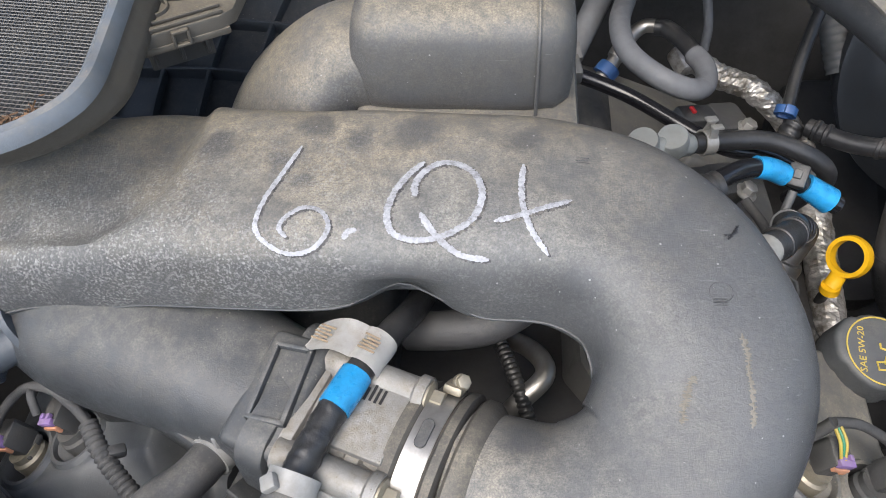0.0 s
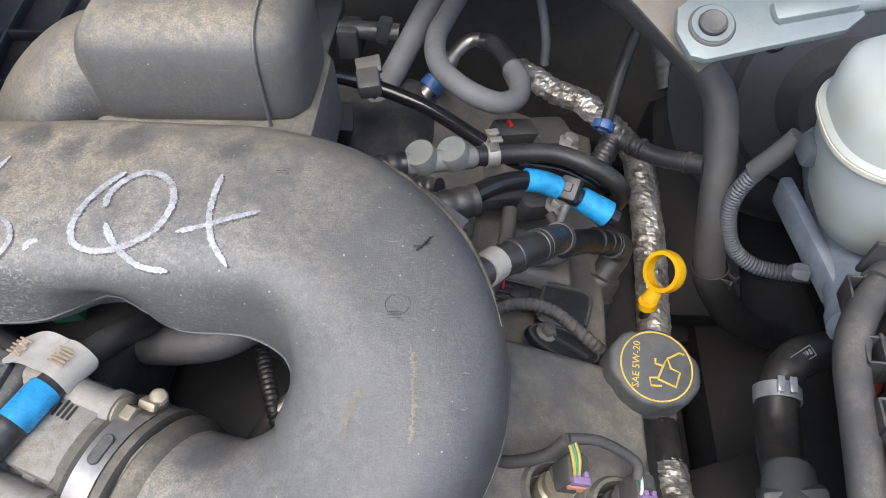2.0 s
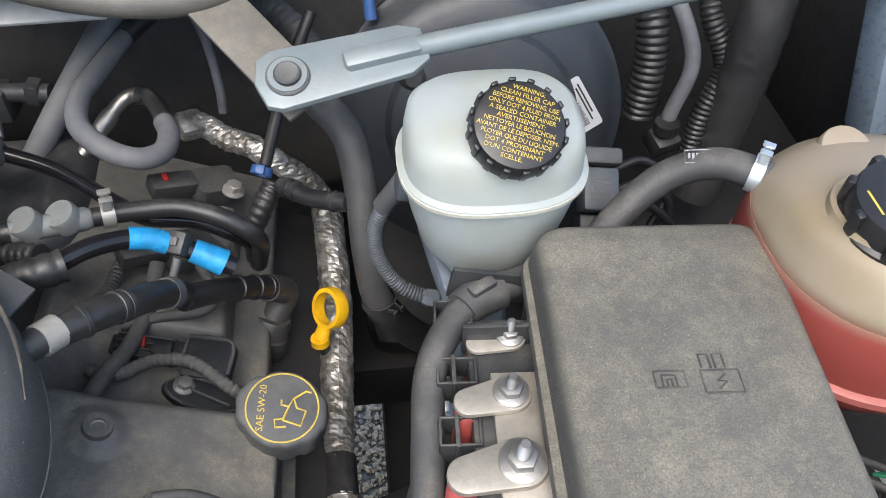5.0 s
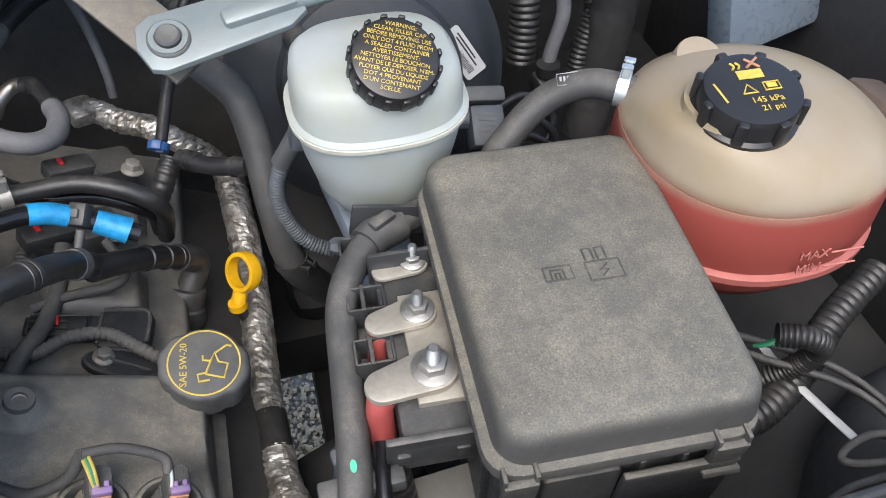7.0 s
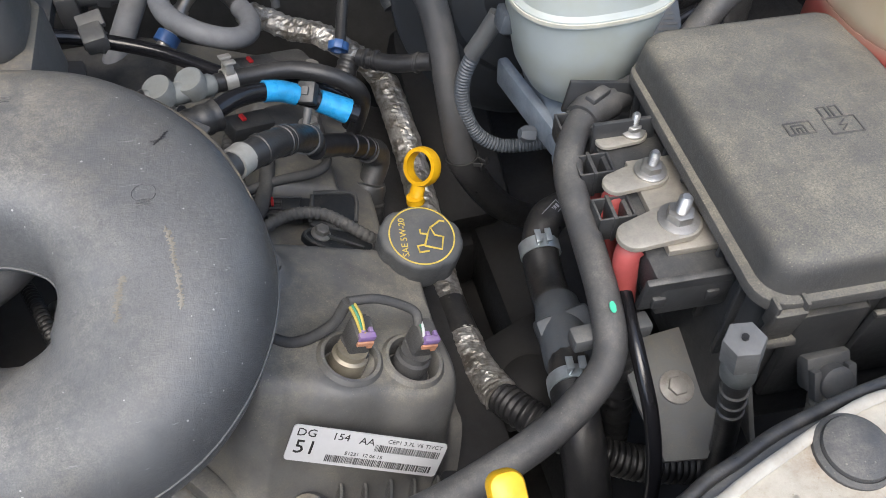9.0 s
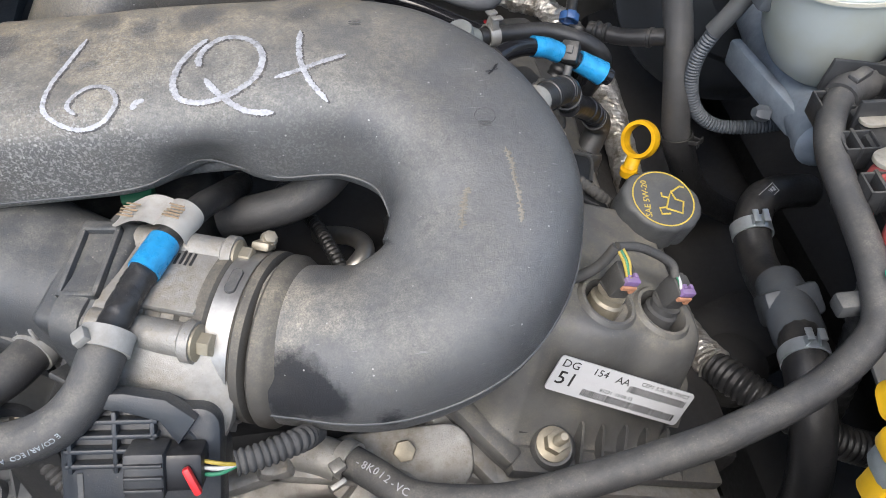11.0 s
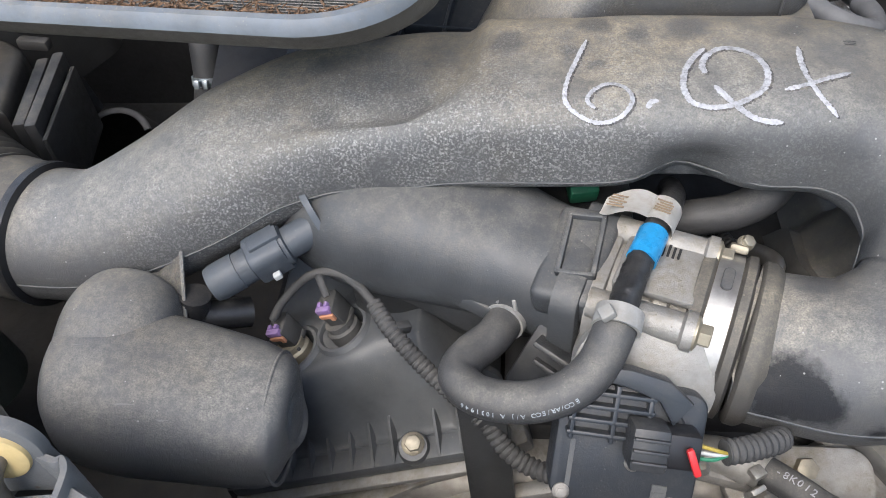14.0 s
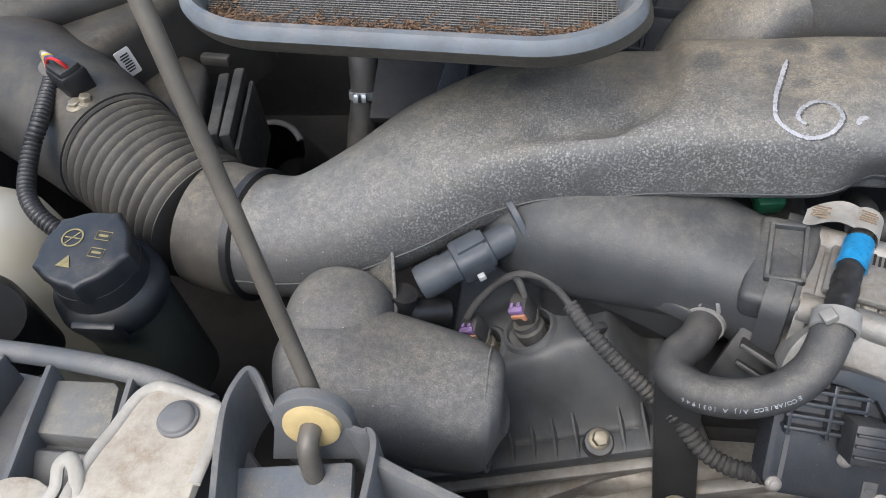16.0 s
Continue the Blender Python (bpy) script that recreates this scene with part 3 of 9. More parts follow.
# ---- engine ----
def engine_block():
    th = thing("engine_block", (-0.06, 0.4, 0.4), "grey cast engine block between the two valve covers", "engine")
    part("crankcase", box(pose(-0.06, 0.46, 0.6), (0.36, 0.52, 0.42), 0.03, 3), FLOOR_DARK, th)
    # valley coloured dark for the shade inside the hole of the duct
    part("valley", box(pose(-0.06, 0.46, 0.79), (0.26, 0.5, 0.12), 0.02, 3), FLOOR_DARK, th)
    for s in (-1, 1):
        part("cylinder_head", box(pose(-0.06 + s * 0.23, 0.43, 0.68, 0, s * 26, 0), (0.24, 0.52, 0.22), 0.015), FLOOR_DARK, th)
    # front cover with ribs, bosses and a coolant outlet
    part("front_cover", box(pose(-0.06, 0.205, 0.67, 8, 0, 0), (0.44, 0.07, 0.24), 0.02, 3), RUSTY, th, "dusty bare aluminium timing cover")
    for x, tilt in ((0.07, 24), (-0.18, -24)):
        part("cover_edge", box(pose(x, 0.155, 0.79, 0, tilt, 0), (0.3, 0.014, 0.012), 0.004), ALU, th, "pale cast aluminium edge")
    part("bracket_plate", prism(basis((0.03, 0.17, 0.805), (0, -0.5, 0.87)), rounded(0.11, 0.05, 0.02), 0.012, 0.003), ALU, th)
    bolt("bolt", (0.034, 0.173, 0.8165), (0.05, -0.5, 0.86), th, 0.0085, 0.009, BOLT_TAN, 1.75)
    part("outlet_pipe", tube([(-0.045, 0.13, 0.83), (-0.045, 0.1, 0.8), (-0.045, 0.06, 0.76), (-0.045, 0.03, 0.7)], 0.024, 18), ALU, th, "pale cast aluminium coolant pipe")
    part("outlet_arm", tube([(-0.01, 0.15, 0.81), (0.03, 0.12, 0.78), (0.09, 0.09, 0.74)], 0.02, 16), ALU, th, "cast aluminium pipe arm")
    part("outlet_neck", tube([(-0.06, 0.17, 0.84), (-0.03, 0.165, 0.845), (-0.012, 0.158, 0.842)], 0.014, 16), ALU, th)
    for x, y, z in ((-0.09, 0.14, 0.8), (-0.15, 0.15, 0.77), (0.1, 0.15, 0.77)):
        bolt("bolt", (x, y, z), (0, -0.6, 0.8), th, 0.007, 0.006, RUSTY)
    # lifting eye and pipes seen through the hole of the duct
    part("vacuum_pipe", tube([(-0.02, 0.36, 0.86), (0.01, 0.33, 0.885), (0.02, 0.3, 0.9), (0.0, 0.28, 0.89), (-0.02, 0.27, 0.86)], 0.0075), SHINY_PIPE, th, "bent bright steel pipe")
    part("fuel_pipe", tube([(-0.05, 0.4, 0.88), (-0.02, 0.34, 0.9), (0.0, 0.29, 0.9), (0.015, 0.25, 0.88)], 0.005, ribs=0.004, depth=0.0008), RUBBER_DARK, th, "thin ribbed black line")


engine_block()

SLOPE = 0.42


def valve_cover(side):
    """One camshaft cover: a sloping ribbed roof that drops in front to its bolted flange. side: 1 or -1 across the engine."""
    label = "dusty black plastic valve cover with two solenoid wells" if side > 0 else "dusty black valve cover with solenoid wells and a ribbed flange"
    th = thing("valve_cover", (-0.06 + side * 0.24, 0.4, 0.75), label, "engine cover", "valve covers")
    k = math.hypot(1, SLOPE)
    mid = Vector((-0.06 + side * 0.275, 0.0, 0.868))
    across = Vector((side, 0, -SLOPE)) / k
    up = Vector((side * SLOPE, 0, 1)) / k
    yo, drop = (0.0, 0.085) if side > 0 else (0.014, 0.066)
    y0, y1, half = 0.150 + yo, 0.68, 0.118
    nu, nv = 170, 90
    skin = COVER if side > 0 else COVER_CLEAN
    wells = ((0.240, -0.022), (0.238, 0.027)) if side > 0 else ((0.242, -0.022), (0.232, 0.022))

    def height(y, v):
        f = min(max((y - 0.168 - yo) / (0.062 - yo), 0), 1)
        h = -drop + drop * (f * f * (3 - 2 * f)) ** 0.8
        wide = half + (0.04 * max(0, min(1, (y - 0.25) / 0.06)) if side > 0 else 0)
        edge = min(1, max(0, (wide - 0.010 - abs(v)) / 0.022)) if v < 0 else min(1, max(0, (0.078 - v) / 0.022))
        h -= 0.055 * (1 - edge * edge * (3 - 2 * edge)) * (0.4 + 0.6 * f)
        if y < 0.166 + yo:
            h = -drop - 0.003
        for wy, wv in wells:
            d = math.hypot(y - wy, v - wv)
            k = max(0, min(1, (0.052 - d) / 0.026))
            k = k * k * (3 - 2 * k)
            if h < 0.006:
                h += (0.006 - h) * k
            if d < 0.0205:
                h = -0.012
        d = math.hypot(y - 0.327, v + 0.10 - 0.028)
        h += 0.006 * max(0, min(1, (0.022 - d) / 0.01))
        back = max(0, min(1, (y - 0.352) / 0.03))
        h -= 0.042 * back * back * (3 - 2 * back)
        for cy, cv, hh in ((0.47, -0.02, 0.022), (0.58, -0.02, 0.022)):
            h += hh * max(0, min(1, (0.034 - abs(y - cy)) / 0.01)) * max(0, min(1, (0.045 - abs(v - cv)) / 0.012))
        h += 0.004 * math.sin(y * 60) * max(0, min(1, (y - 0.3) / 0.05)) * edge * 0.3
        return h

    bm = bmesh.new()
    grid = []
    for i in range(nu + 1):
        y = y0 + (y1 - y0) * (i / nu) ** 1.5
        row = []
        for j in range(nv + 1):
            reach = half + (0.04 * max(0, min(1, (y - 0.25) / 0.06)) if side > 0 else 0)
            v = -reach + (reach + 0.088) * j / nv
            back = 1.05 * max(0, -0.072 - v) * (1 - i / nu) ** 3 if side > 0 else 0
            row.append(bm.verts.new(mid + across * v + up * height(y, v) + Vector((0, y + back, 0))))
        grid.append(row)
    for a, b in zip(grid, grid[1:]):
        for j in range(nv):
            bm.faces.new((a[j], a[j + 1], b[j + 1], b[j]))
    rim = [e for e in bm.edges if e.is_boundary]
    fall = bmesh.ops.extrude_edge_only(bm, edges=rim)
    for g in fall["geom"]:
        if isinstance(g, bmesh.types.BMVert):
            g.co -= up * 0.03
    part("roof", bm, skin, th)

    def spot(y, v, h=0.0):
        return mid + across * v + up * h + Vector((0, y, 0))

    bv = -0.040 if side > 0 else -0.056
    tooth = 0.022 if side > 0 else 0.016
    rib_lean = [0.0, 0.001, -0.001, 0.002, 0.0, -0.002, 0.001, 0.0, 0.002, 0.0]
    fv, fw = (0.022, 0.196) if side > 0 else (0.0, 2 * half + 0.01)
    part("flange", box(basis(spot(0.158 + yo, fv, -drop - 0.009), up, (0, 1, 0)), (fw, 0.024, 0.014), 0.004), skin, th)
    part("gasket", box(basis(spot(0.156 + yo, fv, -drop - 0.020), up, (0, 1, 0)), (fw + 0.01, 0.034, 0.006), 0.002), ALU, th, "pale dusty gasket edge")
    if side > 0:
        p, q = spot(0.160, -0.074, -drop - 0.007), spot(0.208, -0.118, -drop - 0.007)
        part("flange", box(basis((p + q) / 2, up, q - p), (0.018, (q - p).length + 0.012, 0.014), 0.004), skin, th)
        part("gasket", box(basis((p + q) / 2 + Vector((-0.010, -0.008, -0.014)), up, q - p), (0.02, (q - p).length + 0.03, 0.012), 0.003), ALU, th, "pale dusty cast edge")
    for i in range(10):
        v = -half + 0.020 + i * 0.0195
        if abs(v - bv) > 0.014 and (side < 0 or v > bv):
            lean = rib_lean[i]
            part("rib", prism(basis(spot(0.150 + yo, v, -drop - 0.003), across, up), [(side * x, z) for x, z in ((-0.003, 0), (0.024 + lean, 0.0), (0.030, tooth + lean), (0.026, tooth + lean))], 0.0026, 0.0006), skin, th)
    b = spot(0.165 + yo, bv, -drop) + (Vector((0, -0.008, -0.003)) if side < 0 else Vector((0, 0, 0)))
    part("bolt_boss", lathe(basis(b, (0, -0.35, 1)), [(0.018 if side > 0 else 0.0135, -0.02), (0.017 if side > 0 else 0.0125, 0.008), (0.014 if side > 0 else 0.011, 0.012)], 20), skin, th)
    if side > 0:
        bolt("flange_stud", b + Vector((0, -0.002, 0.012)), (0.15, -0.3, 1), th, 0.009, 0.01, BOLT_TAN, stud=0.018)
    else:
        bolt("flange_bolt", b + Vector((0, -0.002, 0.012)), (0.12, -0.45, 1), th, 0.0066, 0.010, BOLT_TAN, 1.35)
    # solenoids standing in their wells
    for wy, wv in wells:
        w = basis(spot(wy, wv, 0.0), up, (0, 1, 0))
        part("well_rim", ring_lathe(w, [(0.0185, -0.012), (0.0188, 0.0065), (0.0200, 0.0092), (0.0225, 0.0092), (0.0250, 0.006), (0.030, -0.004)], 48), skin, th)
        part("well_floor", lathe(w, [(0.0195, -0.013), (0.0195, -0.010), (0.012, -0.0098)], 28), RUSTY, th)
        lean = (up + Vector((0.0, 0.12, 0))).normalized()
        m = basis(spot(wy, wv, -0.011), lean, (0, 1, 0))
        sol = part("solenoid", lathe(m, [(0.0165, 0), (0.0165, 0.004), (0.0135, 0.006), (0.0135, 0.019), (0.0115, 0.021), (0.0115, 0.026)], 28), BOLT_TAN if wv * side < 0 else WIRE_GREY, th, "dusty brass-coloured solenoid")
        c = m @ Vector((0.002, 0.002, 0.036))
        pm = basis(c, lean + Vector((0, -0.2, 0)), (0, 1, 0.3))
        part("plug", join(box(pm, (0.0155, 0.019, 0.024), 0.002), box(shift(pm, 0, 0.009, 0.002), (0.011, 0.005, 0.018), 0.001), box(shift(pm, 0, -0.002, -0.012), (0.018, 0.02, 0.006), 0.002)), WIRE_GREY, sol)
        part("lock_tab", join(box(shift(pm, 0, -0.008, 0.0115), (0.0125, 0.005, 0.006), 0.001), box(shift(pm, -0.003, -0.0045, 0.014), (0.003, 0.004, 0.004), 0.0006), box(shift(pm, 0.003, -0.0045, 0.014), (0.003, 0.004, 0.004), 0.0006)), PURPLE, sol, "faded purple locking tab")
        part("seal_clip", join(box(shift(pm, 0, -0.0100, 0.006), (0.0125, 0.003, 0.0045), 0.0008), box(shift(pm, 0.004, -0.0102, 0.003), (0.004, 0.003, 0.004), 0.0006)), ORANGE, sol, "faded orange clip")
    part("threaded_boss", ring_lathe(basis(spot(0.327, -0.072, 0.005), up), [(0.0055, 0), (0.0055, 0.005), (0.010, 0.005), (0.011, 0)], 24), skin, th, "raised boss with a threaded hole")
    part("thread", join(*[ring_lathe(basis(spot(0.327, -0.072, 0.004 + i * 0.0014), up), [(0.0045, 0), (0.006, 0.0005), (0.006, 0.0012)], 20) for i in range(3)]), RUSTY, th)
    return th, spot, up, across


right_cover, right_spot, RUP, RACROSS = valve_cover(1)
left_cover, left_spot, LUP, LACROSS = valve_cover(-1)
solid("cylinder_head_edge", box(pose(0.082, 0.172, 0.792, 0, 24, -18), (0.085, 0.036, 0.02), 0.003), ALU, "pale dusty cast edge of the cylinder head", "engine")
solid("cylinder_head_edge", box(pose(-0.26, 0.178, 0.775, 0, -24, 14), (0.2, 0.034, 0.016), 0.003), ALU, "pale dusty cast edge of the cylinder head", "engine")


# ---- intake duct ----
DUCT_LINE = [
    (-0.034, 0.192, 0.949, 0.051, 0.051, 2.0), (-0.015, 0.185, 0.950, 0.050, 0.050, 2.0), (0.03, 0.176, 0.955, 0.052, 0.050, 2.2), (0.078, 0.192, 0.970, 0.058, 0.050, 2.5),
    (0.103, 0.243, 0.990, 0.061, 0.053, 2.8), (0.085, 0.297, 1.006, 0.062, 0.056, 3.0), (0.035, 0.329, 1.016, 0.066, 0.057, 3.4),
    (-0.04, 0.335, 1.019, 0.068, 0.055, 4.0), (-0.13, 0.335, 1.019, 0.067, 0.053, 4.4), (-0.19, 0.337, 1.0185, 0.069, 0.053, 4.2), (-0.25, 0.347, 1.011, 0.077, 0.052, 4.0),
    (-0.32, 0.347, 1.003, 0.074, 0.052, 3.3), (-0.38, 0.330, 0.990, 0.067, 0.052, 2.3), (-0.44, 0.301, 0.967, 0.060, 0.052, 2.1),
    (-0.50, 0.283, 0.947, 0.053, 0.052, 2.0), (-0.555, 0.288, 0.941, 0.054, 0.053, 2.0), (-0.575, 0.292, 0.941, 0.054, 0.053, 2.0)]


FLANGE_DUST = dusty("dusty_flange", (0.05, 0.05, 0.05), 0.6, 0.95, patch=22, dust_color=(0.3, 0.245, 0.165))


def intake_duct():
    th = thing("air_intake_duct", (-0.1, 0.3, 0.95), "dusty black moulded plastic air intake duct with paint-marker writing", "air duct")
    rings = sweep(DUCT_LINE, 48, 10, 0.5)
    shaped = []
    for ring in rings:
        row = []
        for q in ring:
            q = np.array(q)
            g = math.exp(-((q[0] + 0.070) / 0.026) ** 2)
            if q[1] < 0.30 and q[2] > 0.97 and q[0] < 0.03:
                q[1] += 0.024 * g * min(1, (0.30 - q[1]) / 0.02) * min(1, max(0, (1.05 - q[2]) / 0.03))
            top = max(0, (q[2] - 1.03) / 0.04)
            q[2] += 0.002 * top * noise.noise(Vector(q) * 22)
            # the lower shelf behind a sweeping step
            a, b = -0.212 - q[0], q[1] - 0.290
            d = 0.045 - math.hypot(0.045 - a, 0.045 - b) if a < 0.045 and b < 0.045 else min(a, b)
            k = max(0, min(1, d / 0.018 + 0.5))
            k = k * k * (3 - 2 * k) * max(0, min(1, (q[2] - 1.0) / 0.03)) * max(0, min(1, (q[0] + 0.42) / 0.13))
            q[2] -= 0.0125 * k
            q += 0.0012 * np.array(noise.noise_vector(Vector(q) * 14))
            row.append(q)
        shaped.append(row)
    part("duct_body", rings_to_bm(shaped), DUCT, th)
    # mould seams along both flanks
    for j, mat in ((24, DUCT), (0, DUCT)):
        ridge = []
        for r in shaped[2:-2]:
            c = sum(np.array(q) for q in r) / len(r)
            d = np.array(r[j]) - c
            ridge.append(np.array(r[j]) + d / np.linalg.norm(d) * 0.0001 - np.array((0, 0, 0.002)))
        part("mould_seam", tube(ridge[::3], 0.0008, 8, 3), GREY_PLASTIC, th)
    lip = []
    for r in shaped:
        q = np.array(r[3])
        if q[0] > -0.03 and q[1] > 0.265:
            c = sum(np.array(p) for p in r) / len(r)
            lip.append(q + (q - c) / np.linalg.norm(q - c) * 0.0005)
    lip = lip[::3]
    mid = len(lip) // 2
    part("parting_flange", join(tube(lip[:mid + 1], 0.0004, 10, 3, taper=0.0036, flat=0.4), tube(lip[mid:], 0.0036, 10, 3, taper=0.0004, flat=0.4)), FLANGE_DUST, th, "tan dusty parting flange")
    # cuff at the throttle and at the bellows
    end, way = Vector(DUCT_LINE[0][:3]), Vector((-0.94, 0.33, 0.0))
    part("cuff", ring_lathe(basis(end, way), [(0.047, -0.016), (0.0525, -0.010), (0.0545, -0.007), (0.0545, -0.001), (0.0525, 0.001), (0.047, 0.002)], 48), FOLD, th, "dark rubber cuff")
    # triangular web between duct and the rear lip
    part("rear_lip", box(pose(0.100, 0.372, 1.016, 0, 20, -28), (0.07, 0.03, 0.004), 0.0015), DUCT, th)
    # resonator box on its back
    rb = []
    for x, hy, hz, cz in ((-0.118, 0.018, 0.016, 1.076), (-0.114, 0.034, 0.030, 1.078), (-0.103, 0.044, 0.040, 1.080), (-0.085, 0.046, 0.042, 1.081), (0.0, 0.046, 0.042, 1.081), (0.018, 0.043, 0.040, 1.080), (0.028, 0.034, 0.032, 1.078), (0.031, 0.02, 0.018, 1.077)):
        rb.append([np.array((x, 0.452 + hy * math.copysign(abs(math.cos(a)) ** 0.6, math.cos(a)), cz + hz * math.copysign(abs(math.sin(a)) ** 0.6, math.sin(a)))) for a in (2 * math.pi * j / 40 for j in range(40))])
    part("resonator_box", rings_to_bm(rb), DUCT, th, "rounded resonator box with a faded top")
    part("box_skirt", prism(pose(-0.04, 0.432, 1.0), rounded(0.15, 0.13, 0.02), 0.052, 0.006), DUCT, th)
    neck = sweep([(-0.10, 0.452, 1.066, 0.04, 0.034, 2.4), (-0.13, 0.452, 1.06, 0.045, 0.034, 2.3), (-0.165, 0.44, 1.035, 0.05, 0.03, 2.1), (-0.185, 0.42, 0.99, 0.05, 0.028, 2.0), (-0.19, 0.40, 0.95, 0.05, 0.03, 2.0)], 32, 6)
    part("resonator_neck", rings_to_bm(neck), DUCT, th)
    ridge = [np.array((0.006, 0.452 + 0.0465 * math.copysign(abs(math.cos(a)) ** 0.6, math.cos(a)), 1.081 + 0.0425 * math.copysign(abs(math.sin(a)) ** 0.6, math.sin(a)))) for a in (math.pi * (0.02 + 0.96 * j / 30) + math.pi * 0.02 for j in range(31))]
    part("box_seam", tube([np.array((0.006, 0.4985, 1.05)), *ridge, np.array((0.006, 0.4055, 1.05))], 0.0012, 8, 2), DUCT, th)
    # lower resonator lobe on the other arm
    lobe = sweep([(-0.4985, 0.160, 0.925, 0.014, 0.014, 2.0), (-0.495, 0.160, 0.925, 0.034, 0.032, 2.2), (-0.478, 0.160, 0.924, 0.050, 0.045, 2.4), (-0.44, 0.157, 0.918, 0.056, 0.050, 2.5), (-0.39, 0.1520, 0.9130, 0.0520, 0.0470, 2.5), (-0.356, 0.1480, 0.9090, 0.0480, 0.0430, 2.5), (-0.339, 0.1480, 0.9070, 0.0420, 0.0390, 2.4), (-0.332, 0.1480, 0.9060, 0.0270, 0.0270, 2.2), (-0.3305, 0.1480, 0.9060, 0.0120, 0.0120, 2.0)], 48, 8)
    lobe = [[q + 0.0022 * np.array(noise.noise_vector(Vector(q) * 18)) for q in r] for r in lobe]
    part("resonator_lobe", rings_to_bm(lobe), DUCT, th, "rounded lower resonator lobe")
    part("lobe_neck", rings_to_bm(sweep([(-0.458, 0.232, 0.941, 0.008, 0.008, 2.0), (-0.458, 0.229, 0.941, 0.028, 0.022, 2.1), (-0.459, 0.217, 0.942, 0.0385, 0.031, 2.3), (-0.460, 0.195, 0.939, 0.042, 0.036, 2.5), (-0.461, 0.155, 0.927, 0.040, 0.038, 2.5)], 44, 8)), DUCT, th)
    web = bmesh.new()
    face = web.faces.new([web.verts.new(q) for q in ((-0.424, 0.246, 0.969), (-0.417, 0.200, 0.934), (-0.44, 0.186, 0.94), (-0.495, 0.19, 0.935), (-0.505, 0.245, 0.945), (-0.46, 0.262, 0.962))])
    bmesh.ops.solidify(web, geom=[face], thickness=0.004)
    part("lobe_web", web, DUCT, th)
    part("web_edge", tube([(-0.4235, 0.2455, 0.969), (-0.420, 0.223, 0.952), (-0.4165, 0.200, 0.932), (-0.416, 0.192, 0.915)], 0.0016, 8), DUCT, th)
    seam = []
    for i in range(49):
        a = 2 * math.pi * i / 48
        c, k = math.cos(a), math.sin(a)
        seam.append(Vector((-0.3405, 0.148 + 0.0435 * math.copysign(abs(c) ** 0.8, c), 0.907 + 0.0402 * math.copysign(abs(k) ** 0.8, k))))
    part("mould_seam", tube(seam, 0.0013, 8, 1), DUCT, th)
    return th


duct = intake_duct()


# ---- throttle body and plenum ----
TB = Vector((-0.062, 0.203, 0.949))
TAX = Vector((0.94, -0.34, 0.0)).normalized()


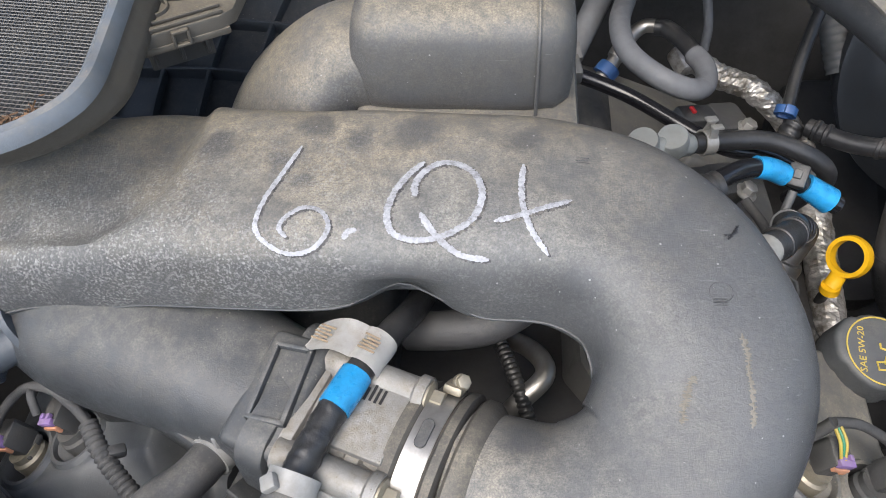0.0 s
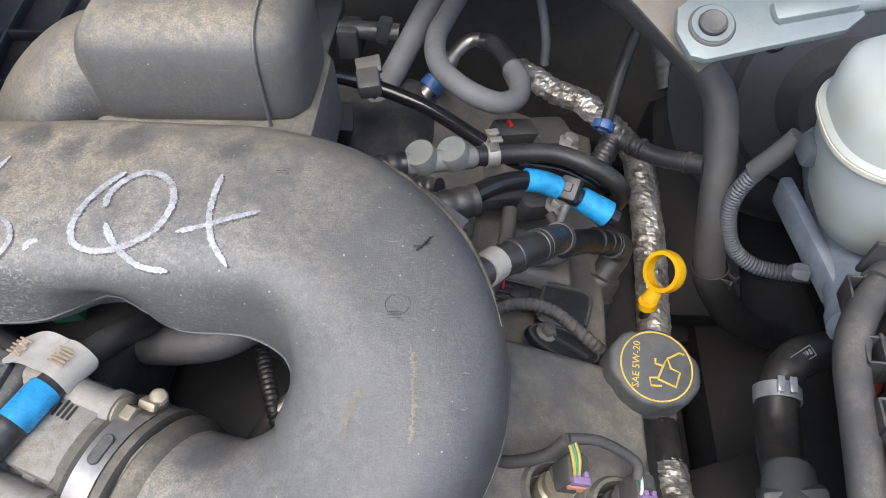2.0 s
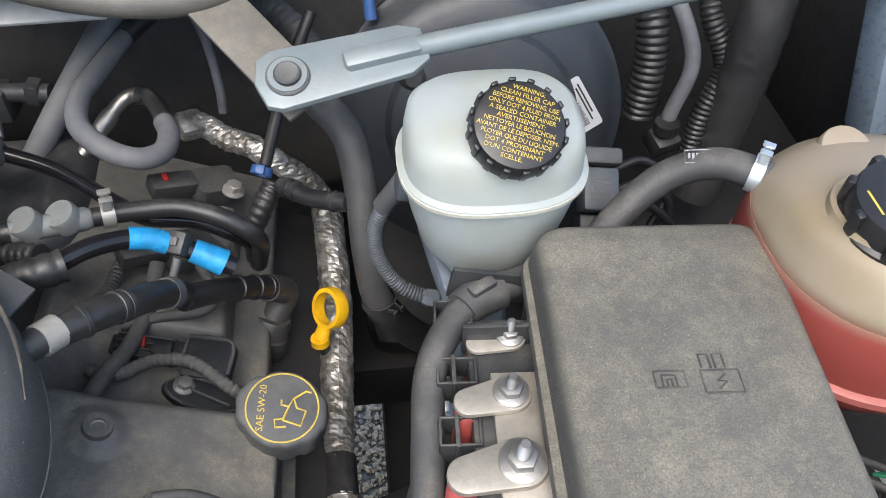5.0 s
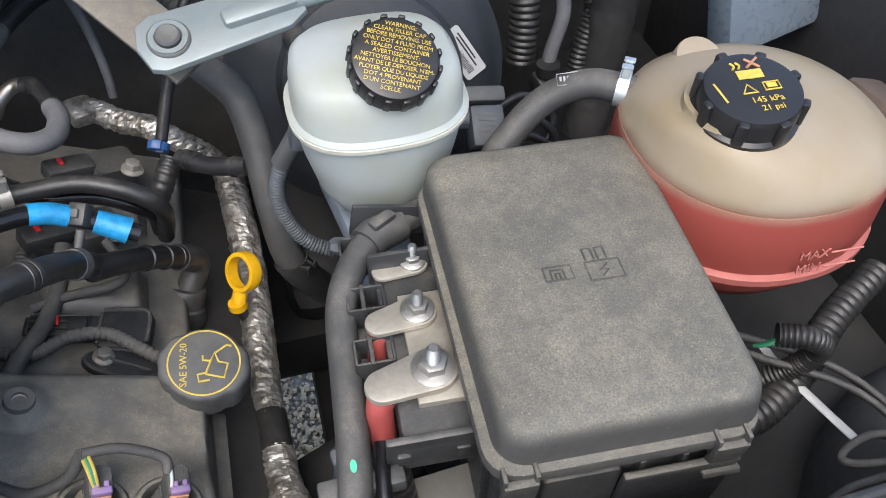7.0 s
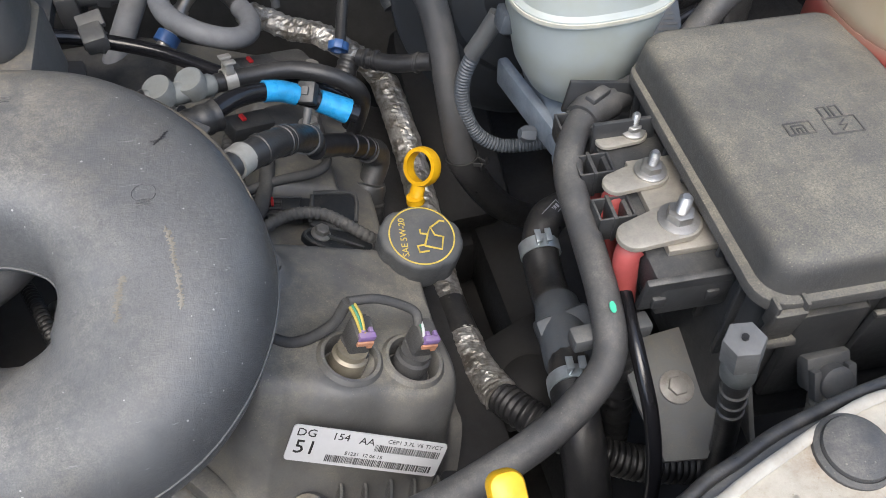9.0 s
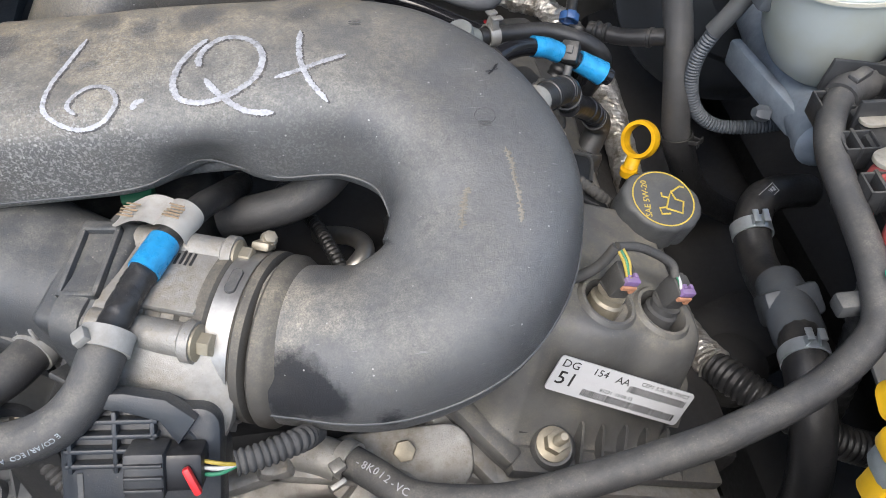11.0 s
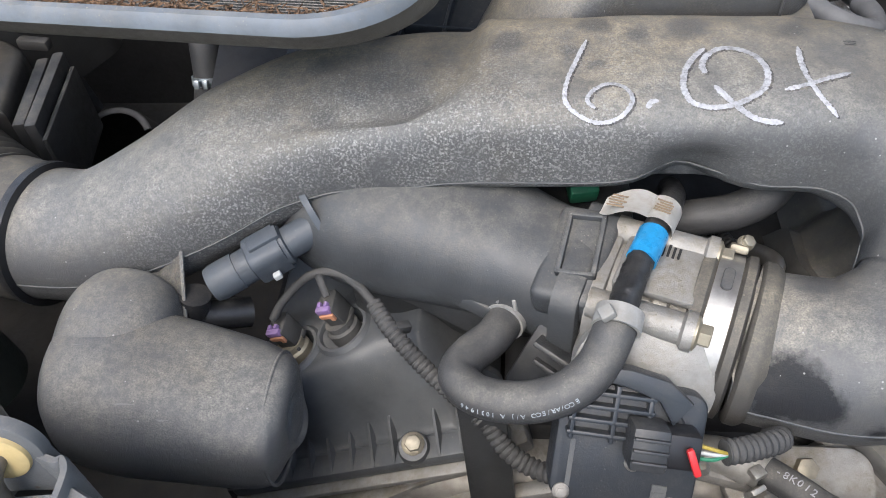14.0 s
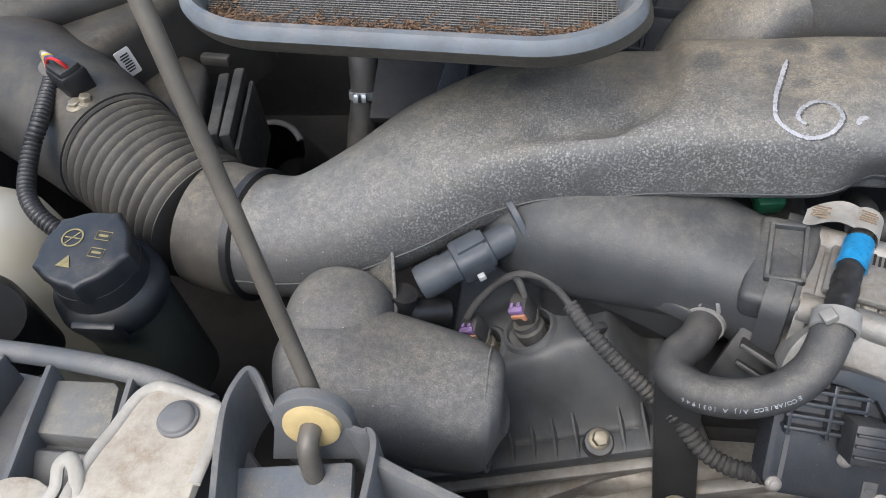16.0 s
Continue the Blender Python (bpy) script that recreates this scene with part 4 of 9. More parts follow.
def throttle_body():
    th = thing("throttle_body", (-0.1, 0.21, 0.9), "cast aluminium throttle body with bolts and a black actuator cover", "throttle body")
    m = basis(TB, TAX)
    part("barrel", lathe(m, [(0.046, -0.062), (0.046, -0.03), (0.048, -0.028), (0.048, -0.02), (0.0445, -0.018), (0.0445, 0.012)], 48), ALU, th)
    part("mount_flange", prism(shift(m, 0, 0, -0.066), rounded(0.096, 0.096, 0.02), 0.008, 0.002), ALU, th)
    part("rib", ring_lathe(m, [(0.045, -0.043), (0.049, -0.043), (0.049, -0.039), (0.045, -0.039)], 40), ALU, th)
    # four bolt towers lying along the barrel
    up = Vector((0, 0, 1))
    side = up.cross(TAX)
    for a, b in ((0.5, 0.87), (-0.74, 0.80), (0.78, -0.75), (-0.7, -0.7)):
        c = TB + (side * a + up * b) * 0.05
        arm = part("bolt_tower", lathe(basis(c, TAX), [(0.010, -0.065), (0.010, -0.008), (0.0125, -0.006), (0.0125, 0.0)], 20), ALU, th)
        bolt("bolt", c + TAX * 0.0, TAX, arm, 0.0072, 0.008, BOLT_TAN)
    # boss, sticker bars and a raised web
    part("web", box(basis(TB + up * 0.047 + TAX * -0.03, up, TAX), (0.05, 0.05, 0.006), 0.002), ALU, th)
    bars(basis(TB + up * 0.0505 + TAX * -0.03 + side * 0.012, up, TAX), 0.012, 0.02, 6, th, INK, "data_matrix", 3)
    # actuator housing below and in front
    hub = Vector((-0.103, 0.150, 0.961))
    hax = Vector((-0.1, -0.82, 0.56)).normalized()
    hm = basis(hub, hax, TAX)
    cm = basis(hub + Vector((-0.010, -0.022, -0.027)), hax, TAX)
    part("motor_housing", lathe(hm, [(0.044, -0.07), (0.0445, -0.006), (0.0435, -0.002), (0.040, 0.0)], 56), ALU, th, "round cast motor housing")
    part("cover_ring", join(*[ring_lathe(cm, [(r - 0.0022, -0.02), (r - 0.0022, z), (r + 0.0006, z), (r + 0.0022, z - 0.003), (r + 0.0022, -0.02)], 56) for r, z in ((0.0415, 0.007), (0.037, 0.011))]), CAP_BLACK, th, "stepped black plastic cover rings")
    part("cover_face", lathe(cm, [(0.037, -0.02), (0.037, 0.005), (0.034, 0.007), (0.02, 0.0072)], 48), CAP_BLACK, th)
    pm = basis((-0.112, 0.116, 0.947), Vector((0.04, -0.78, 0.62)), (0.12, 0.6, 0.78))
    plate = part("end_cover", prism(shift(pm, 0, -0.004, -0.026), rounded(0.088, 0.078, 0.012), 0.024, 0.004), CAP_BLACK, th, "ribbed black plastic actuator end cover")
    for i in range(4):
        part("rib", box(shift(pm, -0.014, 0.03 - i * 0.0085, 0.001), (0.05, 0.003, 0.008), 0.001), CAP_BLACK, plate)
    for x in (-0.036, -0.012, 0.008):
        part("rib", box(shift(pm, x, 0.018, 0.001), (0.003, 0.036, 0.008), 0.001), CAP_BLACK, plate)
    part("gusset", prism(shift(pm, 0.004, 0.0, -0.006), [(-0.044, 0.040), (-0.04, 0.047), (-0.01, 0.047), (0.012, 0.043), (0.028, 0.031), (0.018, 0.016), (0.008, 0.030), (-0.012, 0.036)], 0.012, 0.002), CAP_BLACK, plate)
    bars(pm @ pose(-0.033, -0.018, -0.0015, 0, 0, 90), 0.034, 0.006, 1, plate, GREY_PLASTIC, "moulded_mark", 5)
    part("moulded_mark", join(box(shift(pm, 0.022, -0.03, -0.0015), (0.009, 0.012, 0.001), 0), box(shift(pm, 0.022, -0.03, -0.001), (0.006, 0.003, 0.001), 0)), GREY_PLASTIC, plate)
    for x, y in ((0.004, -0.012), (0.03, -0.036), (-0.036, -0.036)):
        bolt("screw", pm @ Vector((x, y, -0.002)), pm.to_3x3() @ Vector((0, 0, 1)), plate, 0.0035, 0.002, RUSTY)
    return th, pm


tb, TBFACE = throttle_body()


def actuator_plug():
    th = thing("actuator_connector", (-0.09, 0.1, 0.95), "black wiring connector with a red locking tab", "connector", "wiring connectors")
    m = TBFACE @ pose(0.019, 0.006, 0.008, 0, 0, 0)
    part("shell", box(m, (0.036, 0.022, 0.022), 0.003), BLACK_CLEAN, th)
    part("shell", box(shift(m, -0.012, 0, 0.003), (0.022, 0.027, 0.024), 0.003), BLACK, th)
    for i in range(3):
        part("rib", box(shift(m, -0.012, -0.007 + i * 0.007, 0.0155), (0.02, 0.002, 0.003), 0.0005), BLACK, th)
    part("red_tab", box(m @ pose(0.013, -0.003, 0.014, 0, 0, 25), (0.0045, 0.017, 0.005), 0.0015), RED, th, "bright red locking tab")
    end = m @ Vector((0.03, 0.002, 0.0))
    for i, mat in enumerate((YELLOW_WIRE, WHITE_PL, GREEN)):
        part("wire", tube([m @ Vector((0.016, 0.004 - i * 0.004, 0.004)), m @ Vector((0.026, 0.003 - i * 0.003, 0.006)), m @ Vector((0.036, 0, 0.002))], 0.0012, 8), mat, th)
    a = m @ Vector((0.034, 0.0, 0.0))
    part("conduit", tube([a, a + Vector((0.014, 0.004, -0.002)), a + Vector((0.035, 0.014, -0.008)), a + Vector((0.04, 0.03, -0.03))], 0.0066, 14, ribs=0.004, depth=0.0013), WIRE_GREY, th, "ribbed grey-black conduit")


actuator_plug()


def band_clamp():
    th = thing("band_clamp", TB + TAX * 0.012, "bright steel band clamp round the duct cuff at the throttle", "clamp")
    m = basis(TB + TAX * 0.008, TAX)
    part("rubber_sleeve", ring_lathe(m, [(0.046, -0.016), (0.053, -0.015), (0.054, -0.008), (0.0515, -0.006), (0.0515, 0.010), (0.0545, 0.012), (0.0545, 0.017), (0.05, 0.019), (0.046, 0.019)], 56), FOLD, th, "dusty rubber sleeve")
    band = part("band", ring_lathe(m, [(0.052, -0.0055), (0.0528, -0.0055), (0.0528, 0.0095), (0.052, 0.0095)], 64), BAND, th, "bright brushed steel band")
    up = Vector((0, 0, 1))
    side = up.cross(TAX)
    for a in (0, 105):
        d = (up * math.cos(radians(a)) + side * math.sin(radians(-a))).normalized()
        part("lug", prism(basis(TB + TAX * 0.010 + d * 0.0525, d, side), rounded(0.007, 0.018, 0.0034), 0.002, 0.0008), RUBBER, band)
    d = (up * 0.75 + side * 0.66).normalized()
    s = TB + TAX * 0.012 + d * 0.057
    part("screw_housing", box(basis(s, d, TAX), (0.014, 0.012, 0.006), 0.002), BOLT_TAN, band)
    bolt("screw", s + Vector((0.003, 0.002, 0.002)), (0.5, -0.3, 1), th, 0.0046, 0.004, BOLT_TAN, 1.2)
    d = (up * -0.55 - side * 0.83).normalized()
    bolt("screw", TB + TAX * 0.008 + d * 0.054, d, th, 0.0045, 0.006, RUSTY)


band_clamp()


def plenum():
    th = thing("intake_manifold", (-0.24, 0.28, 0.9), "dusty black plastic intake manifold neck with ribbed flange", "intake manifold")
    rings = sweep([(-0.13, 0.230, 0.951, 0.046, 0.040, 2.6), (-0.165, 0.247, 0.958, 0.046, 0.041, 2.5), (-0.22, 0.272, 0.962, 0.054, 0.048, 2.4), (-0.28, 0.297, 0.957, 0.061, 0.053, 2.3), (-0.325, 0.320, 0.947, 0.056, 0.049, 2.1), (-0.35, 0.334, 0.943, 0.038, 0.034, 2.0), (-0.36, 0.338, 0.94, 0.02, 0.018, 2.0)], 40, 8)
    part("neck", rings_to_bm(rings), PLENUM, th)
    fm = basis(TB - TAX * 0.083, TAX)
    part("flange", prism(shift(fm, 0, 0, -0.004), rounded(0.100, 0.100, 0.018), 0.018, 0.004), PLENUM, th)
    part("pad", box(basis((-0.141, 0.226, 0.985), (-0.12, -0.1, 0.98), (0.33, 0.94, 0)), (0.042, 0.076, 0.026), 0.006, 3), PLENUM, th)
    # open-topped pocket beside the flange
    pm = basis((-0.139, 0.228, 0.9985), (-0.12, -0.1, 0.98), (0.22, 0.97, 0))
    part("pocket_wall", ring_of_box(pm, 0.026, 0.050, 0.0035, 0.009), PLENUM, th, "rim of a shallow rectangular pocket")
    # long flange rail along the lower edge
    rail = [(-0.298, 0.262, 0.961), (-0.27, 0.2465, 0.961), (-0.24, 0.231, 0.960), (-0.212, 0.2165, 0.958), (-0.192, 0.206, 0.956)]
    full = [(-0.326, 0.278, 0.958)] + rail
    strip = bmesh.new()
    rows = [[strip.verts.new(Vector(q) + Vector(o)) for o in ((0.016, 0.034, 0.006), (0.007, 0.015, 0.001), (0.0, 0.0, 0.0))] for q in spline(full, 4)]
    for a, b in zip(rows, rows[1:]):
        for k in range(2):
            strip.faces.new((a[k], a[k + 1], b[k + 1], b[k]))
    bmesh.ops.solidify(strip, geom=strip.faces[:], thickness=0.004)
    part("flange_web", strip, PLENUM, th)
    part("flange_rail", ribbon(full, 0.012, 0.006), PLENUM, th)
    part("flange_rail", ribbon([(x + 0.002, y + 0.004, z - 0.010) for x, y, z in full], 0.035, 0.006), BLACK, th)
    part("runner_box", box(pose(-0.20, 0.33, 0.90), (0.22, 0.16, 0.09), 0.02, 3), BLACK, th)
    # plate and ribs under the throttle side
    part("side_plate", box(basis((-0.155, 0.188, 0.94), (-0.25, -0.75, 0.6), (0.3, 0, 1)), (0.035, 0.075, 0.012), 0.003), BLACK, th)
    for z in (0, 0.02, 0.04):
        part("rib", box(basis((-0.15, 0.175, 0.91 + z), (-0.25, -0.75, 0.6), (0.3, 0, 1)), (0.04, 0.004, 0.02), 0.001), BLACK, th)
    # gusset at the sensor port
    part("sensor_port", lathe(basis((-0.315, 0.288, 0.962), (-0.86, -0.42, 0.0)), [(0.022, -0.03), (0.02, 0.0), (0.02, 0.012)], 28), PLENUM, th)
    part("port_web", box(pose(-0.292, 0.272, 0.972, 0, 8, 20), (0.03, 0.028, 0.02), 0.006), PLENUM, th)


def ring_of_box(m, w, h, t, depth):
    """A raised rectangular rim."""
    bm = box(shift(m, w / 2 - t / 2, 0, 0), (t, h, depth), 0.001)
    join(bm, box(shift(m, t / 2 - w / 2, 0, 0), (t, h, depth), 0.001), box(shift(m, 0, h / 2 - t / 2, 0), (w, t, depth), 0.001), box(shift(m, 0, t / 2 - h / 2, 0), (w, t, depth), 0.001))
    return bm


plenum()


def map_sensor():
    th = thing("pressure_sensor", (-0.36, 0.25, 0.95), "dark blue-grey plastic sensor and plug bolted to the manifold", "sensor")
    a, b = Vector((-0.322, 0.272, 0.972)), Vector((-0.405, 0.228, 0.948))
    d = (b - a).normalized()
    m = basis(a, d)
    fl = part("flange", prism(basis(a, d, (0, -0.5, -1)), [(x, y + 0.008) for x, y in rounded(0.036, 0.078, 0.017)], 0.005, 0.001), BLUEGREY, th)
    bolt("bolt", basis(a, d, (0, -0.5, -1)) @ Vector((0, 0.034, 0.005)), d, fl, 0.0062, 0.008, NUT, 1.15)
    part("stem", lathe(m, [(0.0125, 0.004), (0.0125, 0.03), (0.0155, 0.031), (0.0155, 0.036)], 24), BLUEGREY, th)
    part("plug_shell", prism(basis(a + d * 0.034, d, (0, -0.2, 1)), rounded(0.030, 0.032, 0.008), 0.026, 0.003), BLUEGREY, th)
    part("plug_rib", box(basis(a + d * 0.047 + Vector((0, 0, 0.016)), d), (0.012, 0.005, 0.024), 0.001), BLUEGREY, th)
    part("plug_body", lathe(m, [(0.0135, 0.06), (0.013, 0.078), (0.0125, 0.085)], 24), BLUEGREY, th)
    part("boot", lathe(m, [(0.0142, 0.070), (0.0142, 0.089), (0.0128, 0.093), (0.005, 0.094)], 24), BLUEGREY, th)
    part("white_pin", box(basis(a + d * 0.054 + Vector((0.016, -0.012, -0.004)), d), (0.005, 0.005, 0.006), 0.001), WHITE_PL, th, "small white lock pin")
    part("cable_elbow", tube([b + d * 0.01, b + d * 0.014 + Vector((0, 0, -0.02)), b + Vector((0.02, 0.01, -0.04))], 0.012, 14), RUBBER_DARK, th)


map_sensor()


# ---- things on and round the bank with the oil filler ----
def part_label():
    th = thing("part_label", (0.196, 0.184, 0.853), "white printed part label stuck on the valve cover", "label")
    ex = Vector((0.1, -0.019, -0.046)).normalized()
    n = ex.cross(Vector((0.010, 0.009, 0.026))).normalized()
    m = basis(Vector((0.1955, 0.1825, 0.853)) + n * 0.002, n, n.cross(ex))
    part("paper", prism(m, rounded(0.112, 0.031, 0.003), 0.0012), STICKER, th, smooth=False)
    t = shift(m, 0, 0, 0.0015)
    part("lettering", join(text_bm("DG", shift(t, -0.046, 0.010, 0), 0.0095, 0.0001), text_bm("154", shift(t, -0.022, 0.010, 0), 0.0085, 0.0001), text_bm("AA", shift(t, -0.003, 0.009, 0), 0.0085, 0.0001), text_bm("51", shift(t, -0.044, -0.003, 0), 0.0165, 0.0002), text_bm("CEP1 3.7L V6 TIVCT", shift(t, 0.032, 0.0115, 0), 0.0048, 0.0001), text_bm("E1221  12 06 15", shift(t, -0.002, -0.0035, 0), 0.0042, 0.0001)), INK, th, smooth=False)
    rng = random.Random(2)
    for y, x0, x1 in ((0.0045, 0.004, 0.052), (-0.0095, -0.028, 0.05)):
        bm, x = None, x0
        while x < x1:
            w = rng.choice((0.0003, 0.0006, 0.0009))
            b = box(shift(t, x, y, 0), (w, 0.006, 0.0002), 0)
            bm = b if bm is None else join(bm, b)
            x += w + rng.choice((0.0005, 0.0008))
        part("barcode", bm, INK, th, smooth=False)


part_label()


def oil_cap():
    th = thing("oil_filler_cap", (0.277, 0.35, 0.85), "black plastic oil filler cap with yellow printing", "oil cap")
    ax = Vector((0.16, -0.2, 0.97)).normalized()
    m = basis((0.276, 0.347, 0.874), ax, (0.08, 1, 0.1))
    out = []
    for i in range(48):
        a = 2 * math.pi * i / 48
        r = 0.0315 + 0.0045 * max(0, math.cos(2 * (a + 0.25))) ** 0.6 - 0.0008 * (i % 4 == 0)
        out.append((r * math.cos(a), r * math.sin(a)))
    part("cap", prism(shift(m, 0, 0, -0.031), out, 0.031, 0.005, 3), GREY_PLASTIC, th)
    part("skirt", lathe(shift(m, 0, 0, -0.04), [(0.028, 0), (0.03, 0.017)], 32), BLACK, th)
    t = shift(m, 0, 0, 0.0003)
    part("printed_ring", ring_lathe(t, [(0.0268, 0), (0.0268, 0.0003), (0.028, 0.0003), (0.028, 0)], 56), YELLOW_INK, th, "yellow printed ring", smooth=False)
    part("lettering", text_bm("SAE 5W-20", t @ pose(-0.0155, -0.001, 0, 0, 0, 90), 0.0078, 0.0002), YELLOW_INK, th, "yellow printed lettering", smooth=False)
    can = [[(-0.004, -0.010), (0.010, -0.014), (0.013, -0.002), (0.006, 0.0), (0.003, 0.008), (0.0, 0.001), (-0.004, -0.010)], [(0.004, 0.008), (0.012, 0.014), (0.016, 0.013)], [(-0.004, -0.009), (-0.010, -0.010), (-0.009, -0.016), (-0.001, -0.015)], [(0.0, 0.001), (-0.006, 0.002), (-0.006, 0.006)]]
    part("printed_can", join(*[tube([t @ Vector((x + 0.005, y, 0)) for x, y in l], 0.0009, 6, 1) for l in can]), YELLOW_INK, th, "yellow oil-can symbol")


oil_cap()


def cam_sensor():
    th = thing("cam_sensor", (0.21, 0.42, 0.84), "black sensor with a ribbed plug and red locking tabs", "sensor")
    m = basis((0.163, 0.424, 0.858), (0.05, -0.25, 1), (0.22, 1, 0.2))
    body = shift(m, 0.049, -0.002, -0.010)
    part("sensor_body", prism(body, rounded(0.042, 0.036, 0.006), 0.016, 0.003), CAP_BLACK, th, "glossy black sensor cap")
    part("body_rim", join(tube([body @ Vector(q) for q in ((-0.018, 0.016, 0.016), (0.0, 0.017, 0.0165), (0.019, 0.014, 0.016), (0.02, -0.012, 0.0155))], 0.002, 8, 3), tube([body @ Vector(q) for q in ((-0.019, 0.014, 0.016), (-0.0195, -0.014, 0.0155))], 0.0018, 8, 1)), GREY_PLASTIC, th)
    part("neck", box(shift(m, 0.026, 0.0, -0.001), (0.012, 0.019, 0.014), 0.002), CAP_BLACK, th)
    plug = part("plug", box(shift(m, -0.003, 0.0, -0.001), (0.05, 0.022, 0.014), 0.002), CAP_BLACK, th)
    for i in range(4):
        part("rib", box(shift(m, -0.003, -0.0085 + 0.0057 * i, 0.0068), (0.047, 0.0018, 0.0035), 0.0005), GREY_PLASTIC, plug)
    part("plug_collar", box(shift(m, -0.029, 0.0, -0.001), (0.006, 0.017, 0.012), 0.002), CAP_BLACK, plug)
    part("latch", box(shift(m, 0.012, 0.0, 0.0085), (0.016, 0.012, 0.003), 0.001), CAP_BLACK, plug)
    for x, y, w in ((-0.014, 0.004, 0.0035), (-0.004, 0.003, 0.0025)):
        part("red_tab", box(m @ pose(x, y, 0.0088, 0, 0, 10), (w, 0.009, 0.003), 0.0006), RED, plug, "red locking tab")
    fm = basis((0.208, 0.378, 0.848), RUP, (0.18, 1, 0))
    oval = [(0.033 * math.cos(a), 0.0145 * math.sin(a)) for a in (i * math.pi / 14 for i in range(28))]
    foot = part("foot", prism(fm, oval, 0.006, 0.0015), CAP_BLACK, th)
    part("foot_edge", tube([fm @ Vector((x * 0.93, y * 0.9, 0.0065)) for x, y in oval + oval[:1]], 0.0012, 6, 1), GREY_PLASTIC, foot)
    part("foot_web", box(fm @ pose(0.004, -0.002, 0.0075, 0, 0, -10), (0.034, 0.0025, 0.004), 0.0008), GREY_PLASTIC, foot)
    bolt("bolt", fm @ Vector((-0.017, 0.003, 0.006)), RUP, th, 0.0062, 0.006, ZINC, 1.4)


cam_sensor()
cam_sensor()


def coil_plug(at, name="ignition_coil"):
    th = thing(name, at, "black ignition coil with a plugged connector and red tab", "ignition coil", "ignition coils")
    m = basis(at, RUP, (-0.5, 1, 0.2))
    part("coil_body", prism(shift(m, 0.02, 0, -0.01), rounded(0.045, 0.036, 0.008), 0.02, 0.003), BLACK, th)
    part("plug", box(shift(m, -0.022, 0.004, 0.004), (0.045, 0.022, 0.016), 0.003), BLACK, th)
    part("red_tab", box(shift(m, -0.03, 0.006, 0.0135), (0.004, 0.008, 0.003), 0.0006), RED, th, "red locking tab")
    bolt("bolt", m @ Vector((0.03, -0.018, 0.008)), RUP, th, 0.0075, 0.008, ZINC)


coil_plug(Vector((0.185, 0.606, 0.872)))
coil_plug(Vector((0.17, 0.52, 0.872)))
hose("coil_wire", [(0.125, 0.44, 0.9), (0.128, 0.475, 0.88), (0.132, 0.51, 0.875), (0.145, 0.525, 0.875)], 0.0055, WIRE_GREY, "grey ribbed wire to the ignition coil", "wiring", ribs=0.005, depth=0.0008)
hose("coil_wire", [(0.2, 0.50, 0.875), (0.215, 0.47, 0.868), (0.205, 0.455, 0.866), (0.17, 0.45, 0.868), (0.14, 0.44, 0.872)], 0.0045, WIRE_GREY, "grey taped wire between coil and sensor", "wiring")


def dipstick():
    th = thing("oil_dipstick", (0.303, 0.48, 0.79), "bright yellow plastic dipstick ring on its tube", "dipstick")
    m = basis((0.309, 0.49, 0.812), (-0.72, -0.45, 0.53), (0.35, 0.45, 0.8))
    part("ring", ring_lathe(m, [(0.0155, -0.006), (0.0195, -0.006), (0.0208, 0), (0.0195, 0.006), (0.0155, 0.006)], 40), YELLOW, th)
    part("stem", tube([m @ Vector((0.0, -0.018, 0)), m @ Vector((0.0, -0.025, 0)), m @ Vector((0.0, -0.033, 0.001))], 0.0075, 14, taper=0.008, flat=0.7), YELLOW, th)
    part("collar", lathe(basis(m @ Vector((0.0, -0.034, 0.001)), (0.05, -0.1, -1)), [(0.009, -0.003), (0.0095, 0.004), (0.006, 0.008)], 20), YELLOW, th)
    part("tube", tube([m @ Vector((0.0, -0.034, 0.0)), (0.30, 0.485, 0.74), (0.31, 0.5, 0.6)], 0.005), FLOOR_DARK, th, "dark steel dipstick tube")


dipstick()


